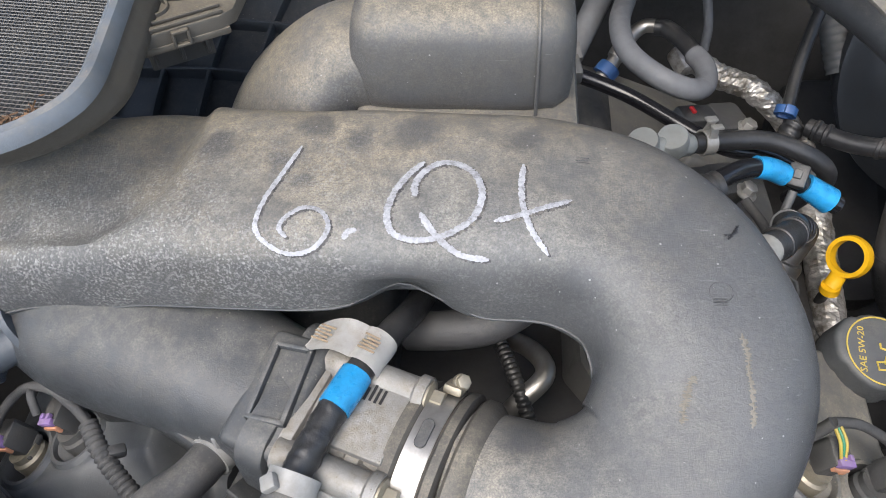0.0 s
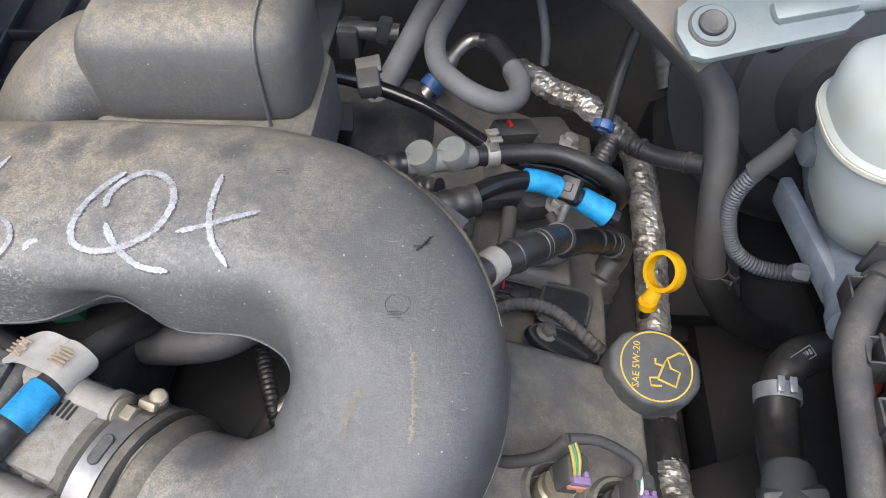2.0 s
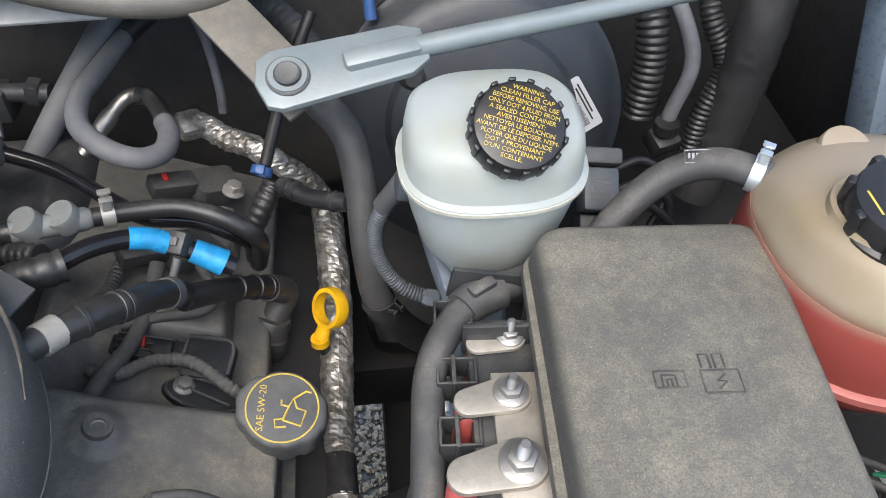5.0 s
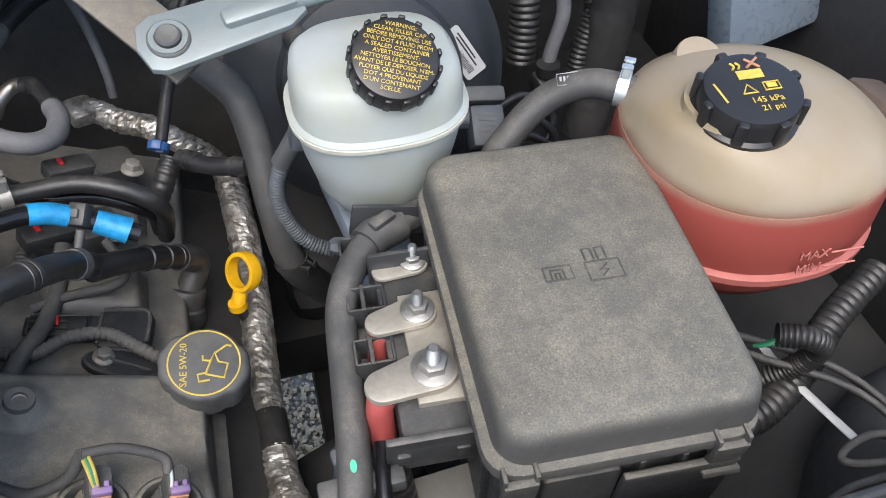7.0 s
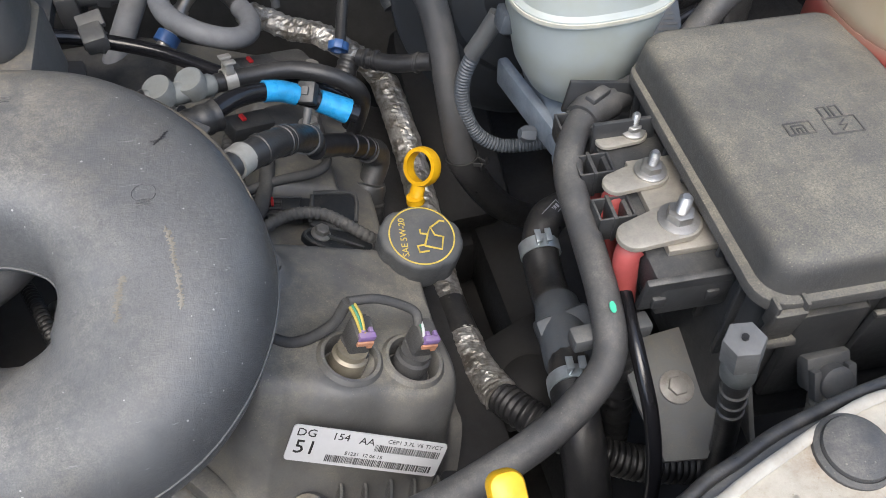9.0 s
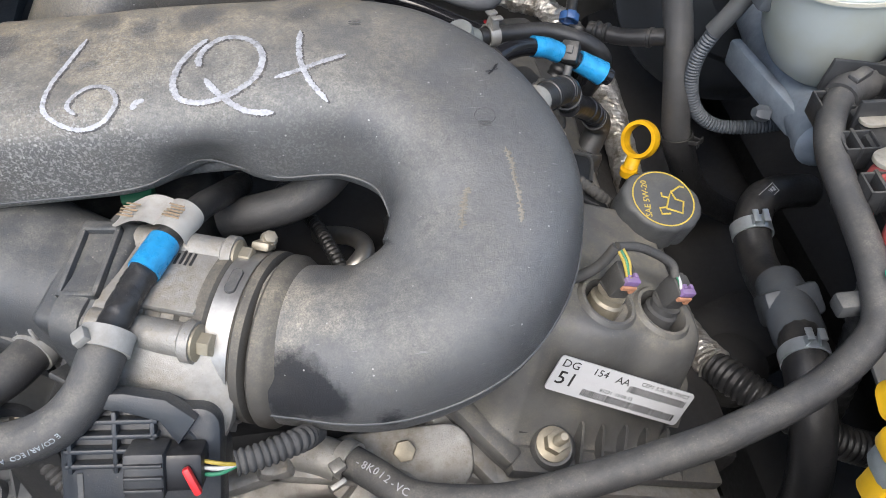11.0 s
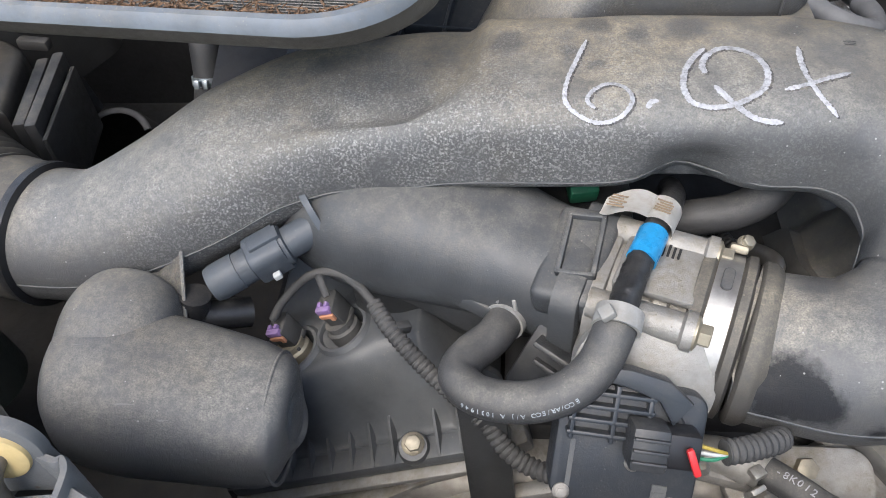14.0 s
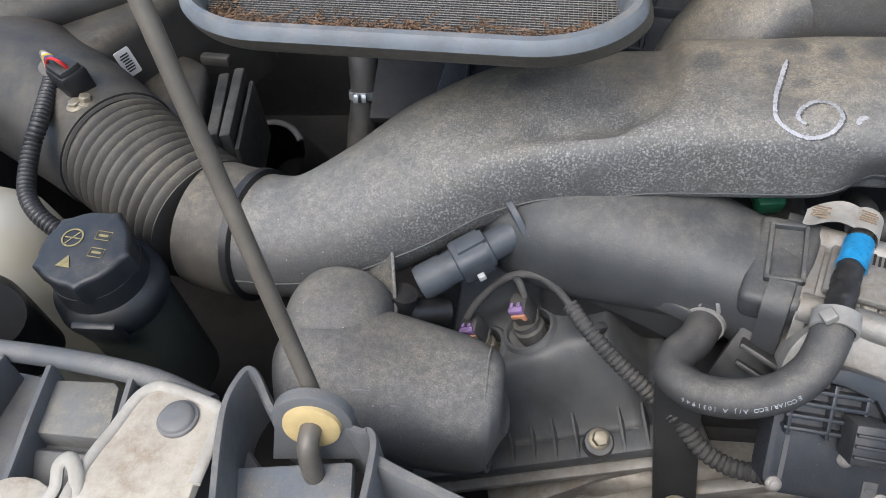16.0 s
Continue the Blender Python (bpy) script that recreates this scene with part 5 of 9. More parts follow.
def front_harness():
    """Taped wires that feed the two solenoids."""
    a, b = right_spot(0.25, -0.10, 0.012), right_spot(0.244, -0.03, 0.03)
    th = thing("wiring_harness", a, "grey cloth-taped wires looping to the solenoid plugs", "wiring", "wiring harnesses")
    line = [(0.135, 0.268, 0.90), (0.16, 0.255, 0.895), (0.188, 0.255, 0.905), (0.203, 0.258, 0.925), (0.225, 0.262, 0.915), (0.248, 0.257, 0.9), (0.25, 0.248, 0.893)]
    part("taped_run", tube(line[:4], 0.0042, 10), WIRE_GREY, th)
    part("taped_run", tube(line[3:], 0.0036, 10), WIRE_GREY, th)
    part("sleeve", tube([(0.12, 0.27, 0.895), (0.14, 0.266, 0.898)], 0.008, 12, ribs=0.004, depth=0.001), WIRE_GREY, th)
    for i, mat in enumerate((YELLOW_WIRE, GREEN, YELLOW_WIRE)):
        part("wire", tube([(0.203 + 0.002 * i, 0.257, 0.924), (0.206 + 0.002 * i, 0.247, 0.92), (0.208 + 0.001 * i, 0.238, 0.91)], 0.0012, 8), mat, th)
    for i in range(2):
        part("wire", tube([(0.25 + 0.002 * i, 0.252, 0.895), (0.252, 0.242 - 0.002 * i, 0.893), (0.249, 0.236, 0.886)], 0.0012, 8), (GREEN, WHITE_PL)[i], th)
    th = thing("wiring_harness", (0.15, 0.4, 0.86), "grey taped wire run along the valve cover", "wiring", "wiring harnesses")
    part("taped_run", tube([(0.12, 0.40, 0.87), (0.145, 0.395, 0.868), (0.17, 0.407, 0.866), (0.2, 0.405, 0.862), (0.23, 0.385, 0.85), (0.25, 0.38, 0.83)], 0.0052, 10, ribs=0.005, depth=0.0007), WIRE_GREY, th)
    part("taped_run", tube([(0.126, 0.34, 0.88), (0.135, 0.385, 0.875), (0.15, 0.42, 0.87), (0.16, 0.46, 0.87), (0.165, 0.5, 0.88)], 0.007, 12), WIRE_GREY, th)


front_harness()


def foil_sleeve():
    th = thing("heat_shielded_harness", (0.31, 0.45, 0.7), "wiring harness wrapped in crinkled silver heat foil", "wiring")
    part("foil_wrap", tube([(0.305, 0.66, 0.79), (0.309, 0.6, 0.775), (0.311, 0.54, 0.755), (0.309, 0.47, 0.74), (0.306, 0.40, 0.73), (0.306, 0.375, 0.727)], 0.0165, 26, 20, crumple=0.075), FOIL, th, smooth=False)
    part("black_tape", tube([(0.306, 0.378, 0.727), (0.307, 0.355, 0.726), (0.308, 0.335, 0.727)], 0.0175, 20), RUBBER_DARK, th, "black tape band")
    part("foil_wrap", tube([(0.308, 0.337, 0.727), (0.31, 0.31, 0.728), (0.315, 0.284, 0.732), (0.323, 0.256, 0.74)], 0.0172, 26, 20, crumple=0.08), FOIL, th, smooth=False)
    part("conduit", tube([(0.32, 0.262, 0.738), (0.34, 0.228, 0.745), (0.37, 0.2, 0.74), (0.42, 0.175, 0.72), (0.5, 0.16, 0.7)], 0.0145, 18, ribs=0.006, depth=0.0018), RUBBER_DARK, th, "black corrugated conduit")
    th = thing("heat_shielded_harness", (0.22, 0.7, 0.86), "small harness wrapped in crinkled silver foil behind the engine", "wiring")
    part("foil_wrap", tube([(0.165, 0.712, 0.872), (0.185, 0.705, 0.87), (0.21, 0.69, 0.862), (0.235, 0.678, 0.86), (0.255, 0.668, 0.85), (0.285, 0.665, 0.82), (0.3, 0.665, 0.795)], 0.0125, 24, 14, crumple=0.14), FOIL, th, smooth=False)
    part("foil_wrap", box(pose(0.172, 0.70, 0.876, 20, 10, 30), (0.03, 0.03, 0.02), 0.006), FOIL, th)


foil_sleeve()

# heater hoses, vapour and fuel lines
def heater_hose():
    th = thing("heater_hose", (0.34, 0.52, 0.85), "thick black rubber heater hose with a darker lower length", "hose")
    part("hose", tube([(0.22, 0.74, 0.985), (0.27, 0.66, 0.985), (0.312, 0.60, 0.975), (0.338, 0.572, 0.955), (0.346, 0.548, 0.915), (0.348, 0.522, 0.865), (0.352, 0.508, 0.815), (0.36, 0.506, 0.785)], 0.0148, 20), RUBBER, th)
    part("lower_hose", tube([(0.354, 0.508, 0.80), (0.362, 0.506, 0.78), (0.39, 0.52, 0.72), (0.43, 0.545, 0.655), (0.5, 0.58, 0.58)], 0.0165, 20), RUBBER_DARK, th, "dark rubber lower hose")
    spring_clamp("clamp", (0.356, 0.507, 0.797), (0.1, -0.1, -1), 0.0162, th, RUBBER_DARK, 0.007)


heater_hose()


def loop_hose():
    th = thing("vapour_hose", (0.13, 0.62, 0.94), "grey sleeved vapour hose bent in a loop with steel pipe", "hose")
    part("sleeve", tube([(0.118, 0.765, 0.95), (0.101, 0.70, 0.95), (0.091, 0.655, 0.951), (0.097, 0.615, 0.948), (0.122, 0.588, 0.942), (0.15, 0.58, 0.934), (0.168, 0.597, 0.926), (0.171, 0.622, 0.926), (0.164, 0.642, 0.926)], 0.0102, 16), RUBBER_GREY, th)
    part("end_hose", tube([(0.166, 0.638, 0.926), (0.155, 0.665, 0.926), (0.143, 0.685, 0.925), (0.133, 0.69, 0.923)], 0.0085, 14), RUBBER_DARK, th, "bare black hose end")
    part("end_hose", tube([(0.115, 0.755, 0.95), (0.13, 0.79, 0.95), (0.15, 0.83, 0.945), (0.2, 0.87, 0.94)], 0.0108, 14), RUBBER_DARK, th, "bare black hose end")
    part("steel_pipe", tube([(0.136, 0.692, 0.923), (0.122, 0.696, 0.92), (0.108, 0.686, 0.913), (0.085, 0.655, 0.895), (0.052, 0.622, 0.872), (0.03, 0.6, 0.85)], 0.0072, 14), SHINY_PIPE, th, "bright steel pipe")
    part("pipe_nut", lathe(basis((0.1, 0.676, 0.907), (-0.5, -0.6, -0.4)), [(0.0085, -0.008), (0.0095, 0), (0.0085, 0.012)], 12), SHINY_PIPE, th)
    part("blue_ring", ring_lathe(basis((0.085, 0.655, 0.895), (-0.5, -0.5, -0.35)), [(0.007, -0.006), (0.012, -0.006), (0.012, 0.006), (0.007, 0.006)], 16), BLUE_PL, th, "dark blue quick-release ring")


loop_hose()
hose("coolant_pipe_sleeve", [(0.0, 0.58, 0.85), (0.035, 0.635, 0.895), (0.075, 0.71, 0.94), (0.11, 0.79, 0.97), (0.14, 0.86, 0.98)], 0.0125, RUBBER_GREY, "grey sleeved pipe running back to the bulkhead")


CLIP_STEEL = dusty("dull_clip_steel", (0.16, 0.158, 0.152), 0.5, 0.5, metal=0.4, patch=50)


def purge_line():
    th = thing("purge_line", (0.1, 0.55, 0.93), "glossy black plastic vapour line held by a steel clip", "fuel line", "black plastic lines")
    part("line", tube([(-0.03, 0.555, 0.985), (0.0, 0.565, 0.975), (0.036, 0.569, 0.962), (0.09, 0.555, 0.948), (0.14, 0.52, 0.94), (0.17, 0.50, 0.937), (0.205, 0.505, 0.925), (0.232, 0.503, 0.91), (0.246, 0.508, 0.89), (0.244, 0.518, 0.86)], 0.0067, 14), SHINY, th)
    part("union", lathe(basis((-0.02, 0.557, 0.983), (1, 0.15, -0.25)), [(0.009, -0.012), (0.0095, -0.004), (0.008, 0.004)], 16), CLIP_STEEL, th)
    clip = part("clip", box(basis((0.04, 0.566, 0.965), (0, -0.3, 1), (-0.2, 1, 0)), (0.02, 0.022, 0.018), 0.003), CLIP_STEEL, th, "stamped steel clip")
    part("clip_band", ring_lathe(basis((0.04, 0.568, 0.96), (1, -0.2, -0.25)), [(0.007, -0.008), (0.0095, -0.008), (0.0095, 0.008), (0.007, 0.008)], 20), CLIP_STEEL, clip)
    part("clip_ear", box(basis((0.039, 0.578, 0.974), (0, -0.5, 1), (-0.2, 1, 0)), (0.022, 0.016, 0.006), 0.001), CLIP_STEEL, clip)
    part("bracket", box(pose(0.01, 0.545, 0.93, 20, 15, 10), (0.025, 0.03, 0.05), 0.004), FLOOR_DARK, th)


purge_line()


def twin_coupler():
    th = thing("line_coupler", (0.11, 0.475, 0.96), "grey plastic twin coupler on a black vapour line", "coupler", "line couplers")
    ax = (Vector((0.145, 0.487, 0.955)) - Vector((0.075, 0.463, 0.965))).normalized()
    m = basis((0.108, 0.473, 0.962), ax, (0, 0.3, 1))
    part("barrel", lathe(shift(m, 0, 0, -0.03), [(0.008, 0), (0.0095, 0.003), (0.0095, 0.056), (0.007, 0.06)], 20), GREY_COUPLER, th)
    for z in (-0.014, 0.012):
        part("disc", lathe(basis(m @ Vector((0, 0.002, z)), (-0.25, -0.25, 1)), [(0.0125, -0.004), (0.0125, 0.009), (0.0115, 0.011)], 24), GREY_COUPLER, th)
    part("tail_hose", tube([m @ Vector((0, 0, -0.028)), m @ Vector((0, 0, -0.05)), m @ Vector((0.0, 0.0, -0.075))], 0.009, 14, ribs=0.008, depth=0.001), RUBBER_DARK, th)
    part("hose", tube([m @ Vector((0, 0, 0.03)), (0.165, 0.492, 0.953), (0.2, 0.498, 0.948), (0.232, 0.492, 0.939), (0.25, 0.489, 0.926), (0.257, 0.494, 0.908), (0.255, 0.504, 0.885), (0.248, 0.515, 0.855)], 0.008, 14), RUBBER_DARK, th, "black rubber hose with faint print")
    spring_clamp("hose_clamp", m @ Vector((0, 0, 0.042)), ax, 0.009, th, ZINC, 0.01)
    part("tail_hose", tube([(0.05, 0.46, 0.945), (0.075, 0.452, 0.955), (0.11, 0.438, 0.965)], 0.008, 12, ribs=0.007, depth=0.001), RUBBER_DARK, th)


GREY_COUPLER = dusty("grey_coupler_plastic", (0.19, 0.205, 0.205), 0.5, 0.35)
twin_coupler()


def taped_line():
    th = thing("fuel_line", (0.19, 0.44, 0.96), "black fuel line with bright blue tape bands and clip", "fuel line", "black plastic lines")
    part("hose_end", tube([(0.098, 0.395, 0.985), (0.122, 0.402, 0.985), (0.138, 0.41, 0.983)], 0.0115, 16, ribs=0.01, depth=0.001), RUBBER_DARK, th)
    part("line", tube([(0.13, 0.407, 0.985), (0.152, 0.425, 0.983), (0.176, 0.442, 0.972), (0.2, 0.446, 0.96), (0.222, 0.444, 0.948), (0.245, 0.44, 0.935)], 0.0075, 14), SHINY, th)
    part("tape_band", tube([(0.174, 0.442, 0.973), (0.187, 0.445, 0.968), (0.199, 0.446, 0.961)], 0.0088, 16, 3), BLUE_TAPE, th, "bright blue tape band")
    part("tape_band", tube([(0.216, 0.445, 0.952), (0.228, 0.443, 0.945), (0.238, 0.441, 0.939)], 0.0094, 16, 3, taper=0.0108), BLUE_TAPE, th, "bright blue tape band")
    part("clip", box(basis((0.208, 0.444, 0.962), (-0.3, -0.5, 0.8), (0.8, -0.1, -0.3)), (0.018, 0.015, 0.012), 0.002), BLACK, th, "black plastic clip")
    part("clip_window", box(basis((0.2065, 0.4415, 0.9665), (-0.3, -0.5, 0.8), (0.8, -0.1, -0.3)), (0.007, 0.006, 0.006), 0.001), GREY_PLASTIC, th)
    part("hanger", tube([(0.206, 0.437, 0.953), (0.2, 0.425, 0.94), (0.196, 0.415, 0.93)], 0.0035, 10), GREY_PLASTIC, th)


taped_line()


CONNECTOR = dusty("off_white_connector", (0.33, 0.325, 0.3), 0.5, 0.5, patch=60)


def breather_hose():
    th = thing("breather_hose", (0.2, 0.42, 0.93), "black breather hose with a white quick connector and elbow", "hose")
    part("hose", tube([(0.156, 0.338, 1.0), (0.172, 0.354, 0.993), (0.188, 0.378, 0.975), (0.198, 0.405, 0.95), (0.205, 0.425, 0.925)], 0.0106, 20), RUBBER_DARK, th)
    for q, d in (((0.166, 0.348, 0.996), (0.6, 0.6, -0.25)), ((0.181, 0.367, 0.984), (0.5, 0.7, -0.45)), ((0.184, 0.372, 0.98), (0.5, 0.7, -0.45))):
        part("hose_bead", ring_lathe(basis(q, d), [(0.0098, -0.003), (0.0118, -0.0015), (0.0118, 0.0015), (0.0098, 0.003)], 24), RUBBER_DARK, th)
    part("quick_connector", tube([(0.147, 0.327, 1.005), (0.155, 0.338, 1.001)], 0.0112, 20, 2), CONNECTOR, th, "off-white quick connector")
    part("neck", tube([(0.128, 0.308, 1.008), (0.15, 0.33, 1.005)], 0.0095, 14, 2), BLACK, th)
    part("pipe", tube([(0.205, 0.42, 0.925), (0.222, 0.444, 0.903), (0.243, 0.472, 0.872), (0.262, 0.5, 0.838)], 0.0102, 20), BLACK_CLEAN, th, "dark grey plastic pipe")
    for q in ((0.236, 0.463, 0.883), (0.247, 0.478, 0.865), (0.255, 0.49, 0.85)):
        part("pipe_bead", ring_lathe(basis(q, (0.45, 0.6, -0.66)), [(0.0095, -0.003), (0.0116, -0.0015), (0.0116, 0.0015), (0.0095, 0.003)], 24), BLACK_CLEAN, th)
    part("elbow", tube([(0.256, 0.492, 0.846), (0.266, 0.505, 0.828), (0.266, 0.506, 0.814), (0.256, 0.496, 0.80), (0.248, 0.487, 0.79), (0.244, 0.482, 0.78)], 0.0128, 20), BLACK, th)
    part("elbow_cup", lathe(basis((0.25, 0.489, 0.792), (-0.35, -0.35, -0.8)), [(0.0165, -0.012), (0.0185, -0.008), (0.0185, 0.006), (0.0205, 0.008), (0.0205, 0.016)], 28), BLACK, th)
    part("lock_ring", box(basis((0.243, 0.477, 0.785), (0.1, -0.7, 0.6)), (0.012, 0.01, 0.006), 0.001), WHITE_PL, th, "pale lock tab")
    part("base", lathe(basis((0.244, 0.486, 0.765), (0, 0, 1)), [(0.021, 0), (0.021, 0.02), (0.017, 0.025)], 24), BLACK, th)
    part("strap", ring_lathe(basis((0.2, 0.412, 0.942), (0.3, 0.6, -0.6)), [(0.0108, -0.004), (0.0124, -0.004), (0.0124, 0.004), (0.0108, 0.004)], 20), GREY_PLASTIC, th)


breather_hose()


def tee_line():
    th = thing("coolant_tee", (0.27, 0.59, 0.88), "black hose tee with a blue lock clip behind the engine", "hose")
    part("stub", tube([(0.27, 0.588, 0.884), (0.3, 0.563, 0.888), (0.335, 0.54, 0.9)], 0.0088, 18), RUBBER_DARK, th)
    for q in ((0.277, 0.582, 0.885), (0.285, 0.5755, 0.886), (0.322, 0.549, 0.8945)):
        part("hose_bead", ring_lathe(basis(q, (0.72, -0.58, 0.12)), [(0.0084, -0.003), (0.0104, -0.0015), (0.0104, 0.0015), (0.0084, 0.003)], 20), RUBBER_DARK, th)
    part("upright", tube([(0.255, 0.61, 0.89), (0.268, 0.65, 0.915), (0.287, 0.69, 0.95), (0.31, 0.72, 0.99)], 0.006, 14), RUBBER_DARK, th)
    part("tail", tube([(0.262, 0.598, 0.878), (0.248, 0.58, 0.86), (0.235, 0.57, 0.84)], 0.0105, 14, ribs=0.007, depth=0.001), RUBBER_DARK, th)
    bm = basis((0.252, 0.604, 0.889), (0.2, 0.5, 0.4), (1, 0, 0))
    part("blue_clip", join(ring_lathe(bm, [(0.008, -0.004), (0.0105, -0.004), (0.0105, 0.004), (0.008, 0.004)], 20), box(shift(bm, 0.010, 0, 0), (0.006, 0.009, 0.009), 0.001), box(shift(bm, -0.010, 0, 0), (0.006, 0.009, 0.009), 0.001)), BLUE_PL, th, "blue lock clip")


tee_line()
# dark fillers and small pipes round the rear of the engine
solid("bulkhead_pipe", join(tube([(-0.12, 0.712, 0.925), (-0.03, 0.70, 0.93), (0.02, 0.694, 0.932), (0.052, 0.69, 0.932)], 0.0095, 16), box(pose(0.036, 0.692, 0.934, 0, 10, -5), (0.014, 0.02, 0.022), 0.003), box(pose(0.0, 0.696, 0.922, 0, 0, -5), (0.022, 0.03, 0.034), 0.003)), BLACK, "dusty dark pipe and bracket along the bulkhead", "pipe")
hose("bulkhead_wire", [(0.17, 0.82, 0.96), (0.19, 0.78, 0.93), (0.2, 0.75, 0.89), (0.2, 0.74, 0.86)], 0.005, RUBBER_GREY, "thin grey wire hanging at the bulkhead", "wiring")
hose("bulkhead_conduit", [(0.22, 0.82, 0.94), (0.27, 0.79, 0.95), (0.31, 0.74, 0.92), (0.33, 0.69, 0.87)], 0.014, GREY_PLASTIC, "dusty ribbed conduit on the bulkhead", "wiring", ribs=0.008, depth=0.001)
slab("bulkhead_clip", (0.25, 0.86, 0.9), (0.03, 0.02, 0.06), BOLT_TAN, "brown clip on the bulkhead", "clip", 0.004)
tagged(bpy.data.objects["bulkhead_clip"], kind="object")


# ---- brake parts ----
def booster():
    th = thing("brake_booster", (0.475, 0.66, 0.75), "round black brake booster with a white barcode label", "brake booster")
    ax = Vector((-0.02, -0.94, 0.34)).normalized()
    m = basis((0.475, 0.66, 0.89), ax, (0, 0, 1))
    part("shell", lathe(m, [(0.14, -0.08), (0.148, -0.05), (0.148, -0.03), (0.153, -0.028), (0.153, -0.015), (0.146, -0.012), (0.135, 0.004), (0.118, 0.012), (0.1, 0.014), (0.094, 0.022), (0.06, 0.028), (0.045, 0.05)], 64), CAP_BLACK, th, "dusty black steel shell")
    t = basis(Vector((0.575, 0.650, 0.911)), ax, (-0.030, 0.018, 0.0475))
    lab = part("sticker", prism(t, rounded(0.025, 0.058, 0.003), 0.001), STICKER, th, "white barcode sticker", smooth=False)
    bars(shift(t, -0.004, 0, 0.0014), 0.009, 0.046, 22, lab, INK, "barcode", 8)
    bars(t @ pose(0.006, 0, 0.0014, 0, 0, 90), 0.046, 0.007, 2, lab, INK, "print", 9)
    part("check_valve", lathe(basis(m @ Vector((-0.07, 0.055, 0.01)), ax), [(0.016, 0), (0.014, 0.012), (0.008, 0.02)], 20), BLACK, th)


booster()


SEAM_CREAM = plain("cream_seam", (0.5, 0.49, 0.42), 0.45)


def brake_reservoir():
    th = thing("brake_fluid_reservoir", (0.45, 0.45, 0.93), "milky white brake fluid reservoir with a printed black cap", "brake reservoir")
    ax = Vector((0.0, -0.06, 1.0)).normalized()
    m = basis((0.446, 0.457, 1.018), ax, (0, 1, 0.3))

    def ring(z, hx, hy, e=2.6, cy=0.0, cx=0.0, k=52):
        out = []
        for j in range(k):
            a = 2 * math.pi * j / k
            c, s = math.cos(a), math.sin(a)
            out.append(m @ Vector((cx + hx * math.copysign(abs(c) ** (2 / e), c), cy + hy * math.copysign(abs(s) ** (2 / e), s), z)))
        return out

    body = [ring(-0.108, 0.012, 0.014, 2), ring(-0.106, 0.03, 0.034, 2.1), ring(-0.096, 0.042, 0.043, 2.2), ring(-0.072, 0.0545, 0.05, 2.3), ring(-0.036, 0.0625, 0.0545, 2.4), ring(-0.005, 0.067, 0.057, 2.6), ring(-0.003, 0.070, 0.060, 2.6), ring(0.003, 0.070, 0.060, 2.6), ring(0.006, 0.066, 0.056, 2.7), ring(0.024, 0.0645, 0.054, 2.9), ring(0.037, 0.062, 0.051, 3.0), ring(0.044, 0.055, 0.045, 3.0), ring(0.047, 0.03, 0.025, 2.6)]
    part("tank", rings_to_bm(body), RESERVOIR, th)
    part("weld_seam", rings_to_bm([ring(-0.004, 0.066, 0.056, 2.6), ring(-0.0016, 0.0708, 0.0608, 2.6), ring(0.0014, 0.0708, 0.0608, 2.6), ring(0.004, 0.066, 0.056, 2.6)]), SEAM_CREAM, th, "pale cream weld seam")
    fl = [ring(-0.1, 0.024, 0.028, 2.1), ring(-0.07, 0.043, 0.043, 2.2), ring(-0.03, 0.057, 0.05, 2.4), ring(0.0, 0.062, 0.052, 2.6), ring(0.012, 0.061, 0.051, 2.7)]
    part("fluid", rings_to_bm(fl), FLUID, th, "pale amber brake fluid inside")
    cap = Vector((0.454, 0.412, 1.082))
    cax = Vector((0.06, -0.52, 0.85)).normalized()
    cm = basis(cap, cax, (0.15, 1, 0.4)) @ pose(0, 0, 0, 0, 0, -12)
    part("filler_neck", lathe(shift(cm, 0, 0, -0.06), [(0.032, 0), (0.027, 0.02), (0.026, 0.045)], 36), RESERVOIR, th)
    c = part("cap", lathe(shift(cm, 0, 0, -0.02), [(0.030, 0), (0.032, 0.002), (0.032, 0.015), (0.030, 0.0195), (0.027, 0.0205)], 48), BLACK_CLEAN, th, "ribbed black screw cap with yellow printing")
    for i in range(16):
        a = 2 * math.pi * i / 16
        part("grip", box(shift(cm, 0.0322 * math.cos(a), 0.0322 * math.sin(a), -0.009) @ pose(0, 0, 0, 0, 0, math.degrees(a)), (0.0028, 0.005, 0.016), 0.001), BLACK_CLEAN, c)
    t = shift(cm, 0, 0, 0.0008)
    lines = ("WARNING:", "CLEAN FILLER CAP", "BEFORE REMOVING. USE", "ONLY DOT 4 FLUID FROM", "A SEALED CONTAINER", "AVERTISSEMENT:", "NETTOYER LE BOUCHON", "AVANT DE LE DEPOSER. N'EM-", "PLOYER QUE DU LIQUIDE", "DOT 4 PROVENANT", "D'UN CONTENANT", "SCELLE.")
    for i, s in enumerate(lines):
        y = 0.0238 - i * 0.00433
        part("lettering", text_bm(s, shift(t, 0, y, 0), 0.0044, 0.0001, 0.93 if len(s) > 18 else 1.0), YELLOW_INK, c, "yellow raised lettering", smooth=False)
    lug = m @ Vector((-0.064, 0.01, -0.035))
    part("side_lug", box(basis(lug, (-1, 0, 0.2)), (0.022, 0.02, 0.014), 0.004), BLUEGREY, th)


brake_reservoir()


